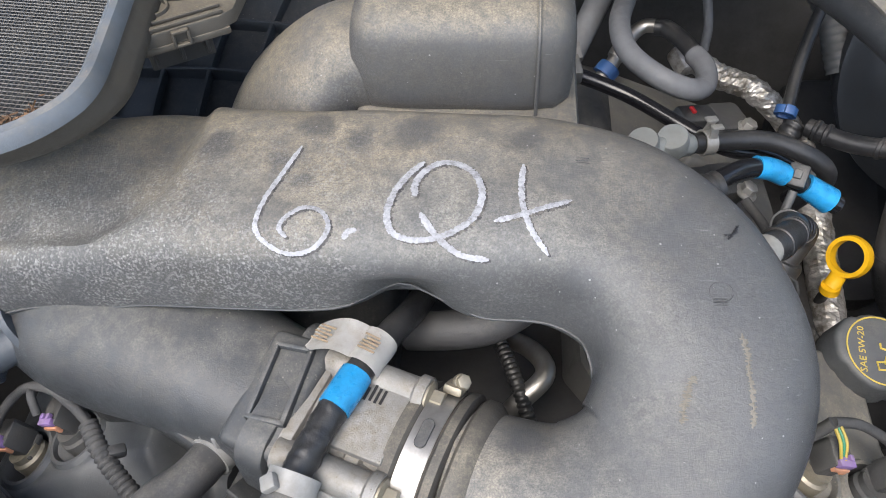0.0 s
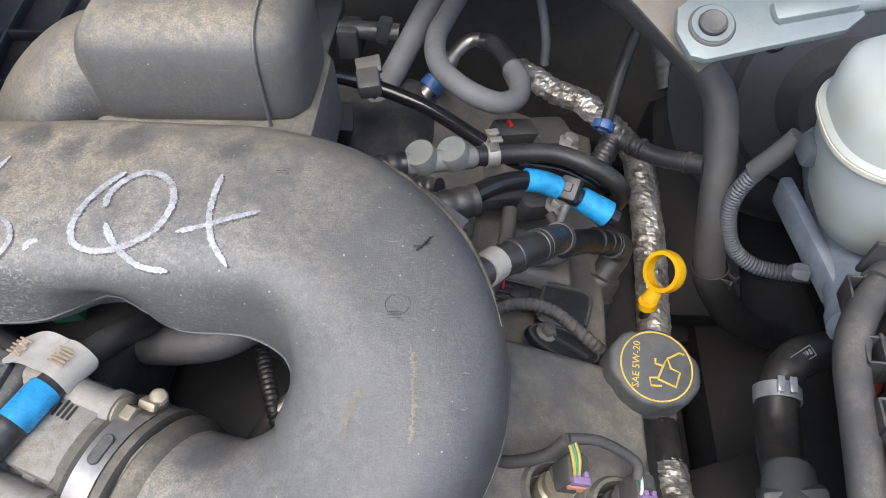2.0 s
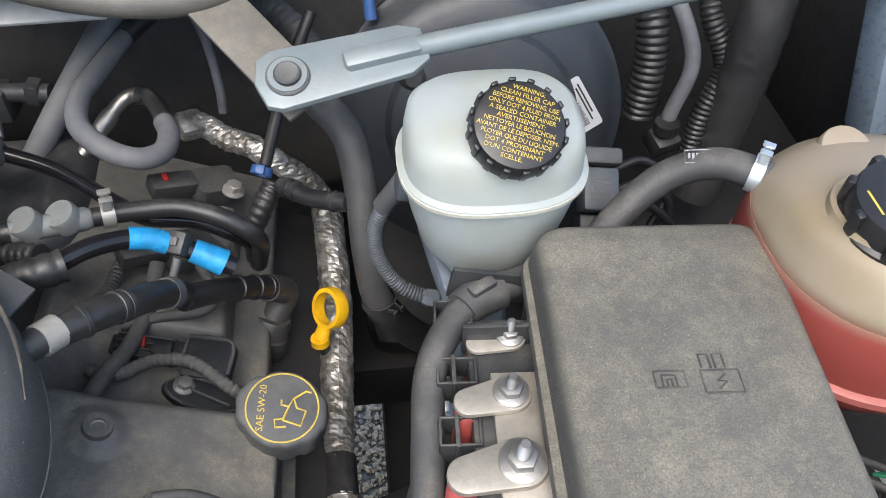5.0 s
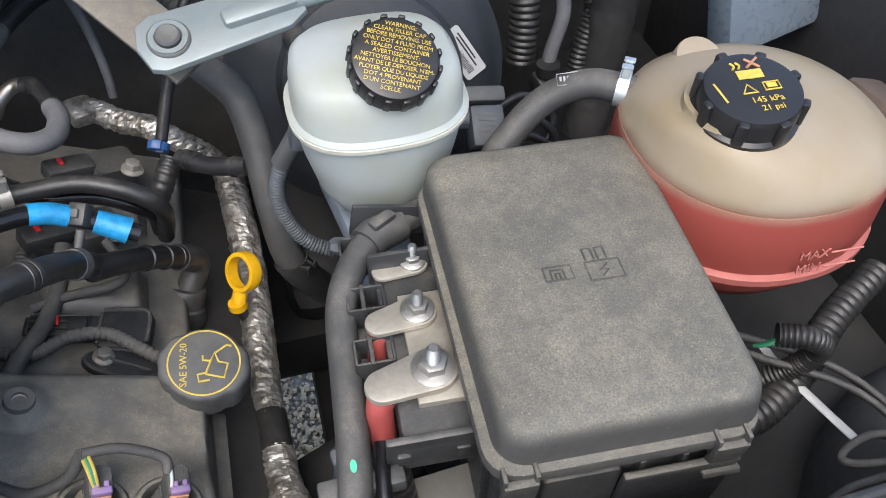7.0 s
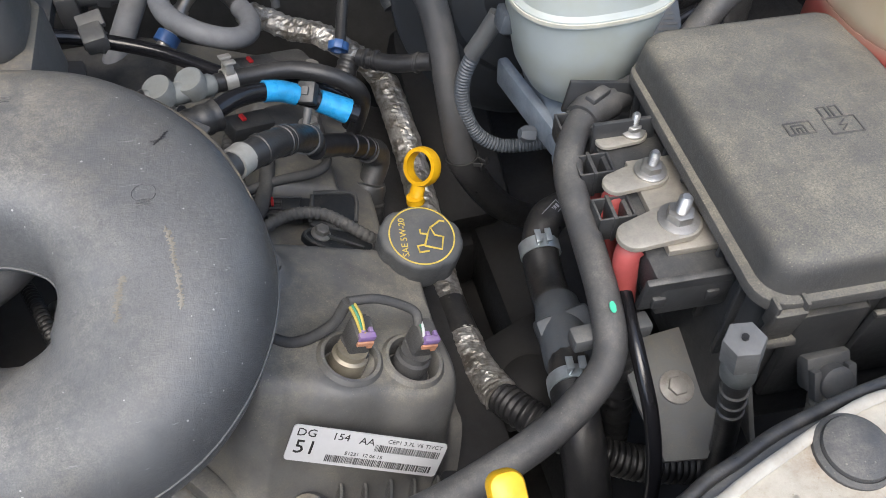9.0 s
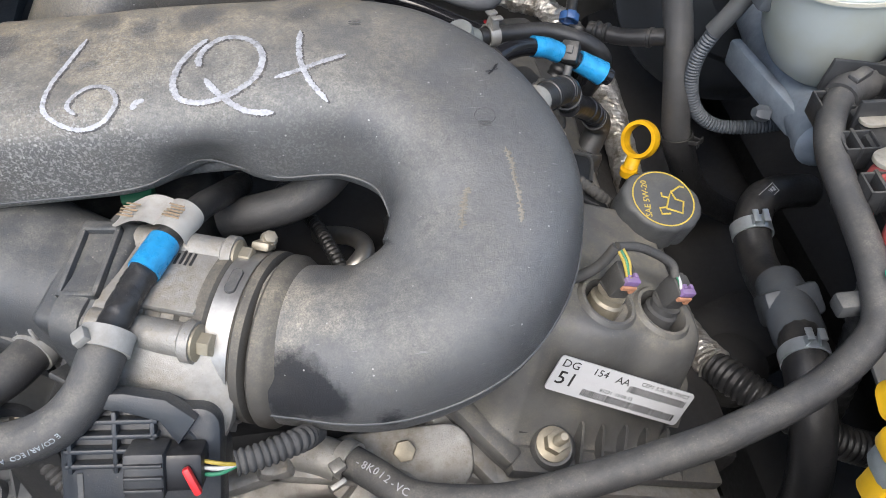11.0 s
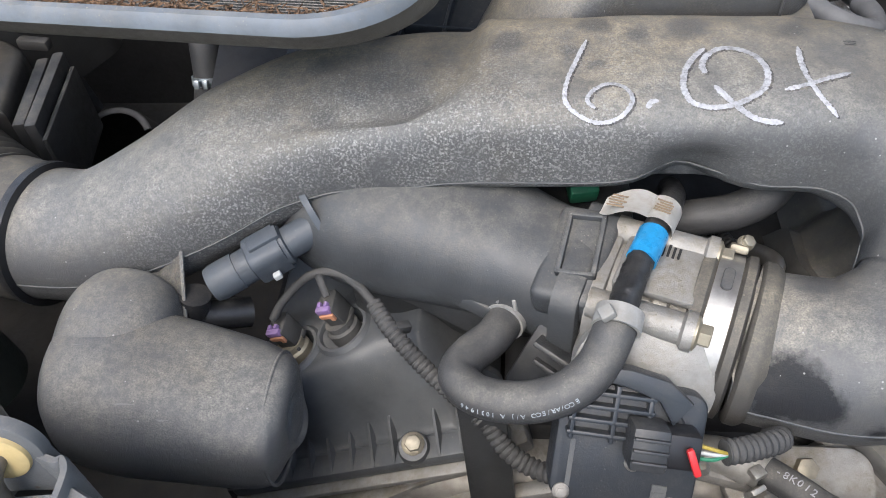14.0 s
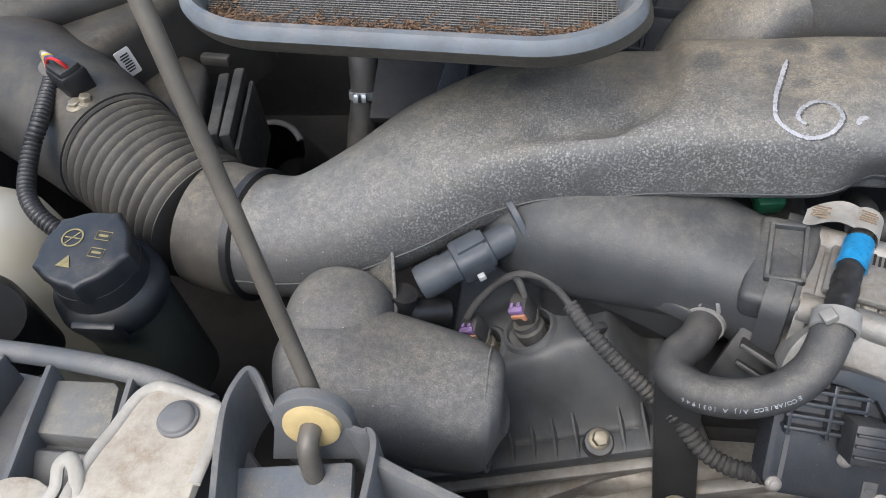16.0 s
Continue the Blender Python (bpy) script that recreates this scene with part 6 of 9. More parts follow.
def master_cylinder():
    th = thing("master_cylinder", (0.44, 0.52, 0.85), "blue-grey cast brake master cylinder below the reservoir", "brake cylinder")
    part("bore", tube([(0.465, 0.6, 0.875), (0.45, 0.52, 0.878), (0.437, 0.43, 0.885), (0.43, 0.38, 0.888)], 0.027, 24, 6, taper=0.024), BLUEGREY_ALU, th)
    part("nose", lathe(basis((0.43, 0.38, 0.888), (-0.1, -1, 0.05)), [(0.026, -0.012), (0.026, 0.0), (0.018, 0.008), (0.01, 0.01)], 24), BLUEGREY_ALU, th)
    part("rib", box(pose(0.41, 0.47, 0.885, 0, 0, 8), (0.012, 0.12, 0.03), 0.004), BLUEGREY_ALU, th)
    part("port_nut", lathe(basis((0.405, 0.44, 0.875), (-1, 0, 0.3)), [(0.008, 0), (0.008, 0.01), (0.005, 0.014)], 6), BLUEGREY, th)


BLUEGREY_ALU = dusty("blue_grey_casting", (0.25, 0.3, 0.36), 0.5, 0.3, metal=0.3)
master_cylinder()
hose("brake_level_conduit", [(0.383, 0.505, 0.957), (0.37, 0.505, 0.935), (0.357, 0.508, 0.90), (0.357, 0.508, 0.865), (0.37, 0.505, 0.83), (0.392, 0.497, 0.815), (0.42, 0.49, 0.815), (0.45, 0.485, 0.82), (0.48, 0.49, 0.83)], 0.0065, BLUEGREY, "ribbed blue-grey conduit to the brake reservoir", "wiring", ribs=0.0035, depth=0.0011)
hose("conduit_sleeve", [(0.388, 0.505, 0.965), (0.376, 0.505, 0.945), (0.364, 0.507, 0.925)], 0.0088, GREY_PLASTIC, "smooth grey sleeve on the brake conduit", "wiring")


def level_plug():
    th = thing("brake_pressure_sensor", (0.56, 0.52, 0.9), "black pressure sensor plug beside the brake reservoir", "sensor")
    m = basis((0.558, 0.515, 0.918), (0.1, -0.6, 0.8), (0.1, 1, 0.6))
    part("plug", box(m, (0.034, 0.04, 0.024), 0.004), BLUEGREY, th)
    bars(shift(m, 0, 0, 0.0125), 0.022, 0.026, 5, th, GREY_PLASTIC, "print", 4)
    part("cover", box(shift(m, 0, 0.03, 0.004), (0.04, 0.016, 0.02), 0.004), GREY_PLASTIC, th)
    part("stem", tube([m @ Vector((-0.016, 0.01, 0)), m @ Vector((-0.04, 0.012, -0.004))], 0.011, 16), BLUEGREY, th)
    part("base", box(shift(m, 0.004, -0.036, -0.01), (0.042, 0.03, 0.02), 0.004), BLACK, th)
    part("bracket", box(pose(0.562, 0.585, 0.878, -12, 0, 4), (0.022, 0.16, 0.006), 0.002), FLOOR_DARK, th)
    for i in range(3):
        part("cable", tube([m @ Vector((0.015, 0.02 - 0.02 * i, 0)), m @ Vector((0.045, 0.03 - 0.02 * i, 0.0)), m @ Vector((0.075, 0.01 - 0.02 * i, -0.01)), m @ Vector((0.06, -0.03 - 0.01 * i, -0.03))], 0.004, 10), BLACK_CLEAN, th)


level_plug()


def brace():
    th = thing("cowl_brace", (0.5, 0.56, 1.05), "grey painted tubular cowl brace with a flattened bolted end", "brace")
    a, b = Vector((0.301, 0.512, 1.058)), Vector((0.80, 0.615, 1.082))
    d = (b - a).normalized()
    up = Vector((0.0, -0.42, 0.9))
    m = basis(a, up, up.cross(d))
    plate = [(-0.02, -0.02), (-0.01, -0.025), (0.09, -0.021), (0.106, -0.012), (0.106, 0.015), (0.09, 0.022), (-0.008, 0.025), (-0.02, 0.019), (-0.025, 0.0)]
    part("end_plate", prism(shift(m, 0, 0, -0.004), plate, 0.006, 0.002), PAINT_GREY, th)
    part("tube", tube([a + d * 0.045 + up * 0.002, a + d * 0.1 + up * 0.004, a + d * 0.13 + up * 0.004, b], 0.0088, 20, 4), PAINT_GREY, th)
    part("pressed_rib", box(shift(m, 0.072, 0.0, 0.004), (0.06, 0.016, 0.01), 0.004), PAINT_GREY, th)
    part("rubber_washer", lathe(shift(m, 0, 0, 0.001), [(0.0165, 0), (0.0165, 0.002), (0.0155, 0.003)], 32), GREY_PLASTIC, th)
    part("washer_ring", ring_lathe(shift(m, 0, 0, 0.004), [(0.0105, 0), (0.0105, 0.0015), (0.0145, 0.0015), (0.0145, 0)], 32), PAINT_GREY, th)
    part("bolt_head", lathe(shift(m, 0, 0, 0.003), [(0.0095, 0), (0.0095, 0.005), (0.008, 0.0065), (0.003, 0.005)], 24), GREY_PLASTIC, th)
    part("far_mount", lathe(basis(b, d), [(0.02, -0.01), (0.026, 0.01), (0.026, 0.05)], 24), RUBBER_DARK, th)


brace()


def brace_arm():
    th = thing("steel_bracket", (0.25, 0.56, 1.05), "beige-grey steel arm holding the cowl brace", "bracket")
    a, b = Vector((0.305, 0.522, 1.05)), Vector((0.2, 0.66, 1.075))
    d = (b - a).normalized()
    m = basis((a + b) / 2, Vector((0, -0.42, 0.9)), d)
    part("strap", box(m, (0.044, (b - a).length + 0.03, 0.005), 0.002), TRAY_BEIGE, th)


TRAY_BEIGE = dusty("beige_metal", (0.12, 0.114, 0.104), 0.5, 0.75, metal=0.1, patch=14, floor=0.4, dust_color=(0.29, 0.255, 0.195))
brace_arm()


def cowl_lip():
    th = thing("cowl", (0.08, 0.66, 1.08), "dusty beige plastic cowl panel with a rolled edge", "cowl")
    edge = [(-0.12, 0.70, 1.135), (-0.02, 0.66, 1.105), (0.08, 0.625, 1.083), (0.16, 0.605, 1.074), (0.225, 0.605, 1.073), (0.27, 0.625, 1.085), (0.3, 0.67, 1.11), (0.31, 0.75, 1.13)]
    part("rolled_edge", tube(edge, 0.0125, 18, 8), TRAY_BEIGE, th)
    part("pan", prism(pose(0.06, 0.78, 1.10, 12, 0, 0), rounded(0.44, 0.3, 0.09), 0.03, 0.012, 3), TRAY_BEIGE, th)
    part("white_edge", box(pose(0.05, 0.674, 1.032, 34, 0, 3), (0.17, 0.03, 0.006), 0.002), WHITE_PL, th, "strip of white painted body edge")


cowl_lip()

# air-conditioning lines beyond the brake parts
hose("air_conditioning_pipe", [(0.655, 0.80, 1.03), (0.685, 0.745, 0.985), (0.705, 0.715, 0.945), (0.71, 0.7, 0.91), (0.695, 0.69, 0.86), (0.69, 0.68, 0.82)], 0.0085, RUBBER_GREY, "grey metal air-conditioning pipe", "pipe")
hose("ribbed_conduit", [(0.66, 0.8, 1.0), (0.672, 0.75, 0.955), (0.675, 0.73, 0.90), (0.67, 0.72, 0.84)], 0.017, RUBBER_DARK, "thick black corrugated conduit", "conduit", ribs=0.008, depth=0.002)
hose("ribbed_conduit", [(0.74, 0.79, 1.0), (0.735, 0.74, 0.955), (0.755, 0.715, 0.905), (0.738, 0.7, 0.85), (0.73, 0.69, 0.8)], 0.011, RUBBER_DARK, "slim black corrugated wiring conduit", "conduit", ribs=0.006, depth=0.0016)
hose("taped_loom", [(0.80, 0.77, 1.05), (0.778, 0.71, 0.975), (0.772, 0.70, 0.90), (0.764, 0.695, 0.81), (0.75, 0.68, 0.74)], 0.027, TAPE_CLOTH, "thick black taped wiring loom", "wiring", n=16, seg=28, crumple=0.07)
solid("pipe_union", join(box(pose(0.69, 0.682, 0.83, 20, 0, 20), (0.035, 0.03, 0.024), 0.006), lathe(basis((0.69, 0.68, 0.845), (0, 0, 1)), [(0.014, 0), (0.014, 0.012)], 20)), RUBBER_DARK, "black pipe union block below the pipe", "pipe union")
hose("blue_line", [(0.36, 0.76, 1.08), (0.365, 0.72, 1.03), (0.368, 0.7, 0.99)], 0.006, BLUE_PL, "blue plastic washer line behind the brace", "hose")


# ---- fuse box ----
FB = pose(0.5425, 0.272, 0.0, 0, 0, -4)


def fuse_box():
    th = thing("fuse_box", (0.5425, 0.272, 0.8), "black fuse box with a dusty embossed lid and clips", "fuse box")
    lid = part("lid", join(lid_shell()), LID, th, "dusty grey-black lid")
    skirt = part("lid_skirt", prism(FB @ pose(-0.004, -0.004, 0.966), rounded(0.174, 0.254, 0.022), 0.009, 0.003), LID, lid)
    t = FB @ pose(-0.004, -0.014, 1.0042) @ Matrix.Scale(0.72, 4)

    def line(pts, w=0.001):
        return tube([t @ Vector((x, y, 0)) for x, y in pts], w, 6, 1)

    part("embossed_symbol", join(line([(0.008, -0.012), (0.04, -0.012), (0.04, 0.01), (0.008, 0.01), (0.008, -0.012)]), line([(0.01, 0.012), (0.01, 0.026), (0.018, 0.026), (0.018, 0.012)]), line([(0.022, 0.012), (0.022, 0.026), (0.03, 0.026), (0.03, 0.012)]), line([(0.028, 0.006), (0.02, -0.001), (0.028, -0.001), (0.02, -0.008)])), EMBOSS_SHADE, lid, "embossed electrical symbol")
    part("embossed_symbol", join(line([(-0.032, -0.006), (-0.006, -0.006), (-0.006, 0.01), (-0.032, 0.01), (-0.032, -0.006)]), line([(-0.026, -0.006), (-0.026, 0.006), (-0.014, 0.006), (-0.014, -0.006)]), line([(-0.022, -0.006), (-0.022, 0.002), (-0.018, 0.002), (-0.018, -0.006)])), EMBOSS_SHADE, lid, "embossed book symbol")
    base = part("base", prism(FB @ pose(-0.002, 0.0, 0.80), rounded(0.158, 0.238, 0.015), 0.166, 0.004), BLACK, th)
    for i in range(6):
        part("rib", box(FB @ pose(-0.075 + i * 0.028, -0.121, 0.915), (0.004, 0.008, 0.07), 0.001), BLACK, base)
    for i in range(7):
        part("rib", box(FB @ pose(-0.083, -0.1 + i * 0.033, 0.92), (0.008, 0.004, 0.08), 0.001), BLACK, base)
    for x in (-0.072, 0.058):
        cl = part("clip", box(FB @ pose(x, -0.1305, 0.953, 8, 0, 0), (0.022, 0.006, 0.036), 0.002), LID, lid)
        part("clip_web", box(FB @ pose(x - 0.0095, -0.129, 0.966), (0.003, 0.010, 0.022), 0.001), LID, cl)
        part("clip_web", box(FB @ pose(x + 0.0095, -0.129, 0.966), (0.003, 0.010, 0.022), 0.001), LID, cl)
        part("clip_foot", box(FB @ pose(x, -0.1315, 0.937, -20, 0, 0), (0.025, 0.010, 0.005), 0.001), LID, cl)
    part("side_guard", box(FB @ pose(0.032, -0.127, 0.905, 4, 0, 0), (0.075, 0.006, 0.085), 0.002), BLACK, base)
    part("guard_edge", box(FB @ pose(0.032, -0.131, 0.947), (0.076, 0.005, 0.005), 0.002), LID, base)
    pm = basis(FB @ Vector((-0.022, -0.134, 0.893)), (0, -0.75, 0.5))
    part("cable_port", join(box(pm, (0.034, 0.026, 0.014), 0.003), box(shift(pm, -0.013, -0.006, 0.009), (0.006, 0.022, 0.008), 0.001), box(shift(pm, 0.013, -0.006, 0.009), (0.006, 0.022, 0.008), 0.001), lathe(shift(pm, 0, -0.006, 0.005), [(0.0125, 0), (0.0125, 0.010), (0.010, 0.012)], 20)), GREY_PLASTIC, base)
    part("front_panel", prism(FB @ pose(-0.03, -0.1205, 0.90, 90, 0, 0), rounded(0.05, 0.1, 0.004), 0.006, 0.002), BLACK, base)
    part("cable", tube([FB @ Vector((-0.022, -0.13, 0.89)), FB @ Vector((-0.022, -0.15, 0.875)), FB @ Vector((-0.02, -0.155, 0.83)), FB @ Vector((-0.02, -0.14, 0.76))], 0.011, 14, ribs=0.005, depth=0.0014), RUSTY_CABLE, base, "ribbed grey cable")
    return th


RUSTY_CABLE = dusty("grey_cable", (0.2, 0.19, 0.17), 0.6, 0.4)


def lid_shell():
    """The lid: a rounded block with softly swollen top."""
    rings = []
    w, h = 0.166, 0.246
    for z, k, r in ((0.974, 0.004, 0.02), (0.988, 0.001, 0.02), (0.996, -0.002, 0.02), (1.0005, -0.008, 0.02), (1.0025, -0.018, 0.018), (1.004, -0.06, 0.014), (1.0045, -0.12, 0.01)):
        rings.append([FB @ Vector((x * (1 + 0.03 * y / h), y, z)) for x, y in rounded(w + k, h + k, r, 6)])
    return rings_to_bm(rings)


fuse_box()


def terminal_block():
    th = thing("terminal_block", (0.425, 0.29, 0.9), "black terminal block with three studs and ring terminals", "terminal block")
    m = pose(0.43, 0.285, 0.0, 0, 0, -4)
    part("tray", box(m @ pose(0.006, -0.01, 0.935), (0.052, 0.165, 0.03), 0.003), BLACK, th)
    part("bus_bar", box(m @ pose(0.012, -0.022, 0.953), (0.036, 0.09, 0.006), 0.001), TERMINAL, th, "dull tin-plated bus bar")
    part("front_wall", box(m @ pose(0.002, -0.088, 0.94, 10, 0, 0), (0.066, 0.006, 0.036), 0.002), BLACK, th)
    for x in (-0.02, 0.018):
        part("catch", box(m @ pose(x, -0.0925, 0.936), (0.009, 0.004, 0.01), 0.001), BLACK, th)
    for y in (0.078, 0.028, -0.018):
        part("divider", ring_of_box(m @ pose(-0.028, y, 0.942), 0.028, 0.022, 0.0022, 0.022), BLACK, th)
        part("divider", box(m @ pose(-0.03, y, 0.942), (0.003, 0.024, 0.024), 0.0006), BLACK, th)
    part("arch_wall", box(m @ pose(0.002, 0.052, 0.955), (0.05, 0.004, 0.03), 0.001), BLACK, th)
    part("back_wall", box(m @ pose(0.0, 0.1, 0.955, 0, 10, 0), (0.06, 0.004, 0.03), 0.001), BLACK, th)
    for (x, y, z), r, stud in (((0.444, 0.337, 0.953), 0.0066, 0.018), ((0.436, 0.289, 0.957), 0.008, 0.019), ((0.434, 0.239, 0.958), 0.0098, 0.023)):
        c = Vector((x, y, z))
        bolt("stud", c + Vector((0, 0, 0.004)), (0.0, -0.06, 1), th, r, r * 0.8, NUT, 1.5, stud * 0.72, "zinc-plated flange nut on a stud")
        tm = pose(x, y, z, 0, 0, -172)
        out = [(0.0155 * math.cos(a), 0.0155 * math.sin(a)) for a in (radians(90 + k * 15) for k in range(13))] + [(0.032 + 0.011 * math.cos(a), 0.0115 * math.sin(a)) for a in (radians(-80 + k * 16) for k in range(11))]
        term = part("ring_terminal", prism(tm @ Matrix.Scale(r / 0.009, 4), out, 0.004, 0.0012), TERMINAL, th, "dull flat ring terminal")
        e = tm @ Vector((0.034 * r / 0.009, 0.0, 0))
        part("cable", tube([e + Vector((0.004, 0, -0.0075)), e + Vector((-0.001, -0.002, -0.012)), e + Vector((-0.002, -0.006, -0.03)), e + Vector((0.0, -0.012, -0.07))], 0.0085 * r / 0.009, 16), RED_WIRE, th, "faded red heat-shrunk cable end")


terminal_block()
hose("battery_cable", [(0.397, 0.225, 0.90), (0.4, 0.218, 0.86), (0.405, 0.21, 0.8), (0.41, 0.2, 0.7)], 0.0125, RUBBER_DARK, "black taped battery cable below the terminals", "cable", ribs=0.012, depth=0.001)


# ---- coolant tank ----
def coolant_tank():
    th = thing("coolant_tank", (0.70, 0.345, 0.86), "cream translucent coolant tank half full of red coolant", "coolant tank")
    c = (0.724, 0.362)

    def ring(z, r, e=2.2, sx=1.0, dx=0.0, dy=0.0, k=56):
        out = []
        for j in range(k):
            a = 2 * math.pi * j / k
            co, s = math.cos(a), math.sin(a)
            out.append(Vector((c[0] + dx + sx * r * math.copysign(abs(co) ** (2 / e), co), c[1] + dy + r * math.copysign(abs(s) ** (2 / e), s), z)))
        return out

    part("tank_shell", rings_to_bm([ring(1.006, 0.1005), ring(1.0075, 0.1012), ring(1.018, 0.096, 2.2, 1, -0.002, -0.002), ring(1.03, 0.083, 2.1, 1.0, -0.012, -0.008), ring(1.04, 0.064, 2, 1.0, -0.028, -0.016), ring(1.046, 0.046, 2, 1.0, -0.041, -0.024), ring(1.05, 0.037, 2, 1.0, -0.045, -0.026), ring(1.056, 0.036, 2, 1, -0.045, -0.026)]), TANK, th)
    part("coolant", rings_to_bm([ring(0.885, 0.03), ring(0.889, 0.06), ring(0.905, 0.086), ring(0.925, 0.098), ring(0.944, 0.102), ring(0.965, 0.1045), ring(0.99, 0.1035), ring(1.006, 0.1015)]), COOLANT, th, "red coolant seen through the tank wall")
    part("weld_seam", rings_to_bm([ring(0.938, 0.1), ring(0.940, 0.107), ring(0.946, 0.107), ring(0.949, 0.101)]), WET_WALL, th, "pale pink weld seam")
    cm = basis((0.681, 0.327, 1.074), Vector((-0.05, -0.14, 1.0)), (0.05, 1, 0.1)) @ pose(0, 0, 0, 0, 0, -2)
    cap = part("cap", lathe(shift(cm, 0, 0, -0.026), [(0.0365, 0), (0.0375, 0.002), (0.0375, 0.007), (0.0345, 0.009), (0.0345, 0.022), (0.033, 0.026), (0.03, 0.0265)], 48), BLACK_CLEAN, th, "black ribbed pressure cap with yellow warnings")
    for i in range(8):
        a = 2 * math.pi * (i + 0.3) / 8
        part("grip", box(shift(cm, 0.0355 * math.cos(a), 0.0355 * math.sin(a), -0.010) @ pose(0, 0, 0, 0, 0, math.degrees(a)), (0.006, 0.008, 0.02), 0.002), BLACK_CLEAN, cap)
    t = shift(cm, 0, 0, 0.001)
    part("lettering", join(text_bm("145 kPa", shift(t, 0.005, -0.012, 0), 0.0072, 0.0002), text_bm("21 psi", shift(t, 0.006, -0.0195, 0), 0.0068, 0.0002)), YELLOW_INK, cap, "yellow printed pressure rating", smooth=False)
    bars(t @ pose(-0.024, -0.002, 0, 0, 0, 100), 0.02, 0.003, 1, cap, YELLOW_INK, "print", 6)
    part("warning_triangle", tube([t @ Vector(q) for q in ((-0.009, -0.005, 0), (0.001, -0.005, 0), (-0.004, 0.003, 0), (-0.009, -0.005, 0))], 0.0006, 6, 1), YELLOW_INK, cap)
    part("book_symbol", join(tube([t @ Vector(q) for q in ((0.007, -0.004, 0), (0.018, -0.004, 0), (0.018, 0.003, 0), (0.007, 0.003, 0), (0.007, -0.004, 0))], 0.0006, 6, 1), box(shift(t, 0.0125, 0, 0), (0.007, 0.004, 0.0006), 0)), YELLOW_INK, cap)
    part("heat_symbol", join(box(shift(t, 0.002, 0.012, 0), (0.018, 0.008, 0.0006), 0), tube([t @ Vector(q) for q in ((-0.008, 0.018, 0), (-0.006, 0.021, 0), (-0.008, 0.024, 0))], 0.0008, 6, 2), tube([t @ Vector(q) for q in ((-0.004, 0.018, 0), (-0.002, 0.021, 0), (-0.004, 0.024, 0))], 0.0008, 6, 2)), YELLOW_INK, cap)
    part("red_cross", join(tube([t @ Vector(q) for q in ((0.002, 0.018, 0.0005), (0.012, 0.026, 0.0005))], 0.001, 6, 1), tube([t @ Vector(q) for q in ((0.003, 0.026, 0.0005), (0.011, 0.017, 0.0005))], 0.001, 6, 1)), ORANGE, cap, "orange-red cross mark")
    # level marks moulded in the front wall
    lm = basis((0.73, 0.2545, 0.966), (-0.06, -1, 0.12), (0, 0.2, 1))
    part("level_mark", join(text_bm("MAX", shift(lm, -0.006, 0.004, 0.0), 0.011, 0.0004), box(shift(lm, 0.02, 0.004, 0), (0.026, 0.0015, 0.0012), 0.0004)), LEVEL_INK, th, smooth=False)
    part("level_mark", join(text_bm("MIN", shift(lm, -0.008, -0.009, 0.0), 0.011, 0.0004), box(shift(lm, 0.017, -0.009, 0), (0.026, 0.0015, 0.0012), 0.0004)), LEVEL_INK, th, smooth=False)
    part("back_lug", prism(basis((0.705, 0.43, 1.02), (0, -0.4, 0.9)), circle(0.02, 24), 0.012, 0.003), TANK, th)
    part("spout", tube([(0.665, 0.405, 1.008), (0.648, 0.42, 1.01), (0.63, 0.436, 1.012)], 0.009, 16), TANK, th)


coolant_tank()
hose("overflow_hose", [(0.653, 0.416, 1.011), (0.62, 0.443, 1.008), (0.585, 0.452, 0.99), (0.55, 0.44, 0.965), (0.52, 0.415, 0.95), (0.495, 0.395, 0.945)], 0.0125, RUBBER, "black rubber hose with white print to the coolant tank")
def hose_print(m, label):
    """A small printed panel: an outline round a row of bars."""
    solid("hose_print", join(tube([m @ Vector(q) for q in ((-0.005, -0.0105, 0), (0.005, -0.0105, 0), (0.005, 0.0105, 0), (-0.005, 0.0105, 0), (-0.005, -0.0105, 0))], 0.00045, 6, 1), *[box(shift(m, 0.0005 * (i % 2), -0.0075 + 0.003 * i, 0), (0.005 - 0.0012 * (i % 2), 0.0018, 0.0006), 0) for i in range(6)]), CHALK, label, "print", smooth=False)


hose_print(basis((0.604, 0.4465, 1.0135), (-0.25, -0.45, 0.85), (-0.85, 0.3, -0.3)), "small white printed panel on the tank hose")
spring_clamp("hose_clamp", (0.641, 0.4255, 1.0115), (-0.8, 0.55, 0.05), 0.0135)
hose("tank_conduit", [(0.70, 0.232, 0.912), (0.722, 0.222, 0.913), (0.738, 0.222, 0.895), (0.735, 0.23, 0.86), (0.71, 0.24, 0.83), (0.69, 0.25, 0.8)], 0.0085, RUBBER_DARK, "black ribbed conduit by the coolant tank", "conduit", ribs=0.004, depth=0.0012)
for i in range(5):
    hose("green_wire", [(0.690 + 0.003 * i, 0.238, 0.893), (0.696 + 0.002 * i, 0.232, 0.9 + 0.002 * i), (0.706, 0.23, 0.905)], 0.0014, GREEN, "thin green wire entering a conduit", "wire", seg=8)
hose("loose_wire", [(0.67, 0.27, 0.88), (0.71, 0.255, 0.87), (0.76, 0.225, 0.86), (0.79, 0.19, 0.85), (0.8, 0.13, 0.85)], 0.0032, RUBBER, "thin grey wire crossing beside the fuse box", "wire")
hose("loose_wire", [(0.67, 0.262, 0.875), (0.71, 0.24, 0.865), (0.765, 0.2, 0.86), (0.79, 0.16, 0.85), (0.8, 0.12, 0.84)], 0.0032, RUBBER, "thin grey wire crossing beside the fuse box", "wire")
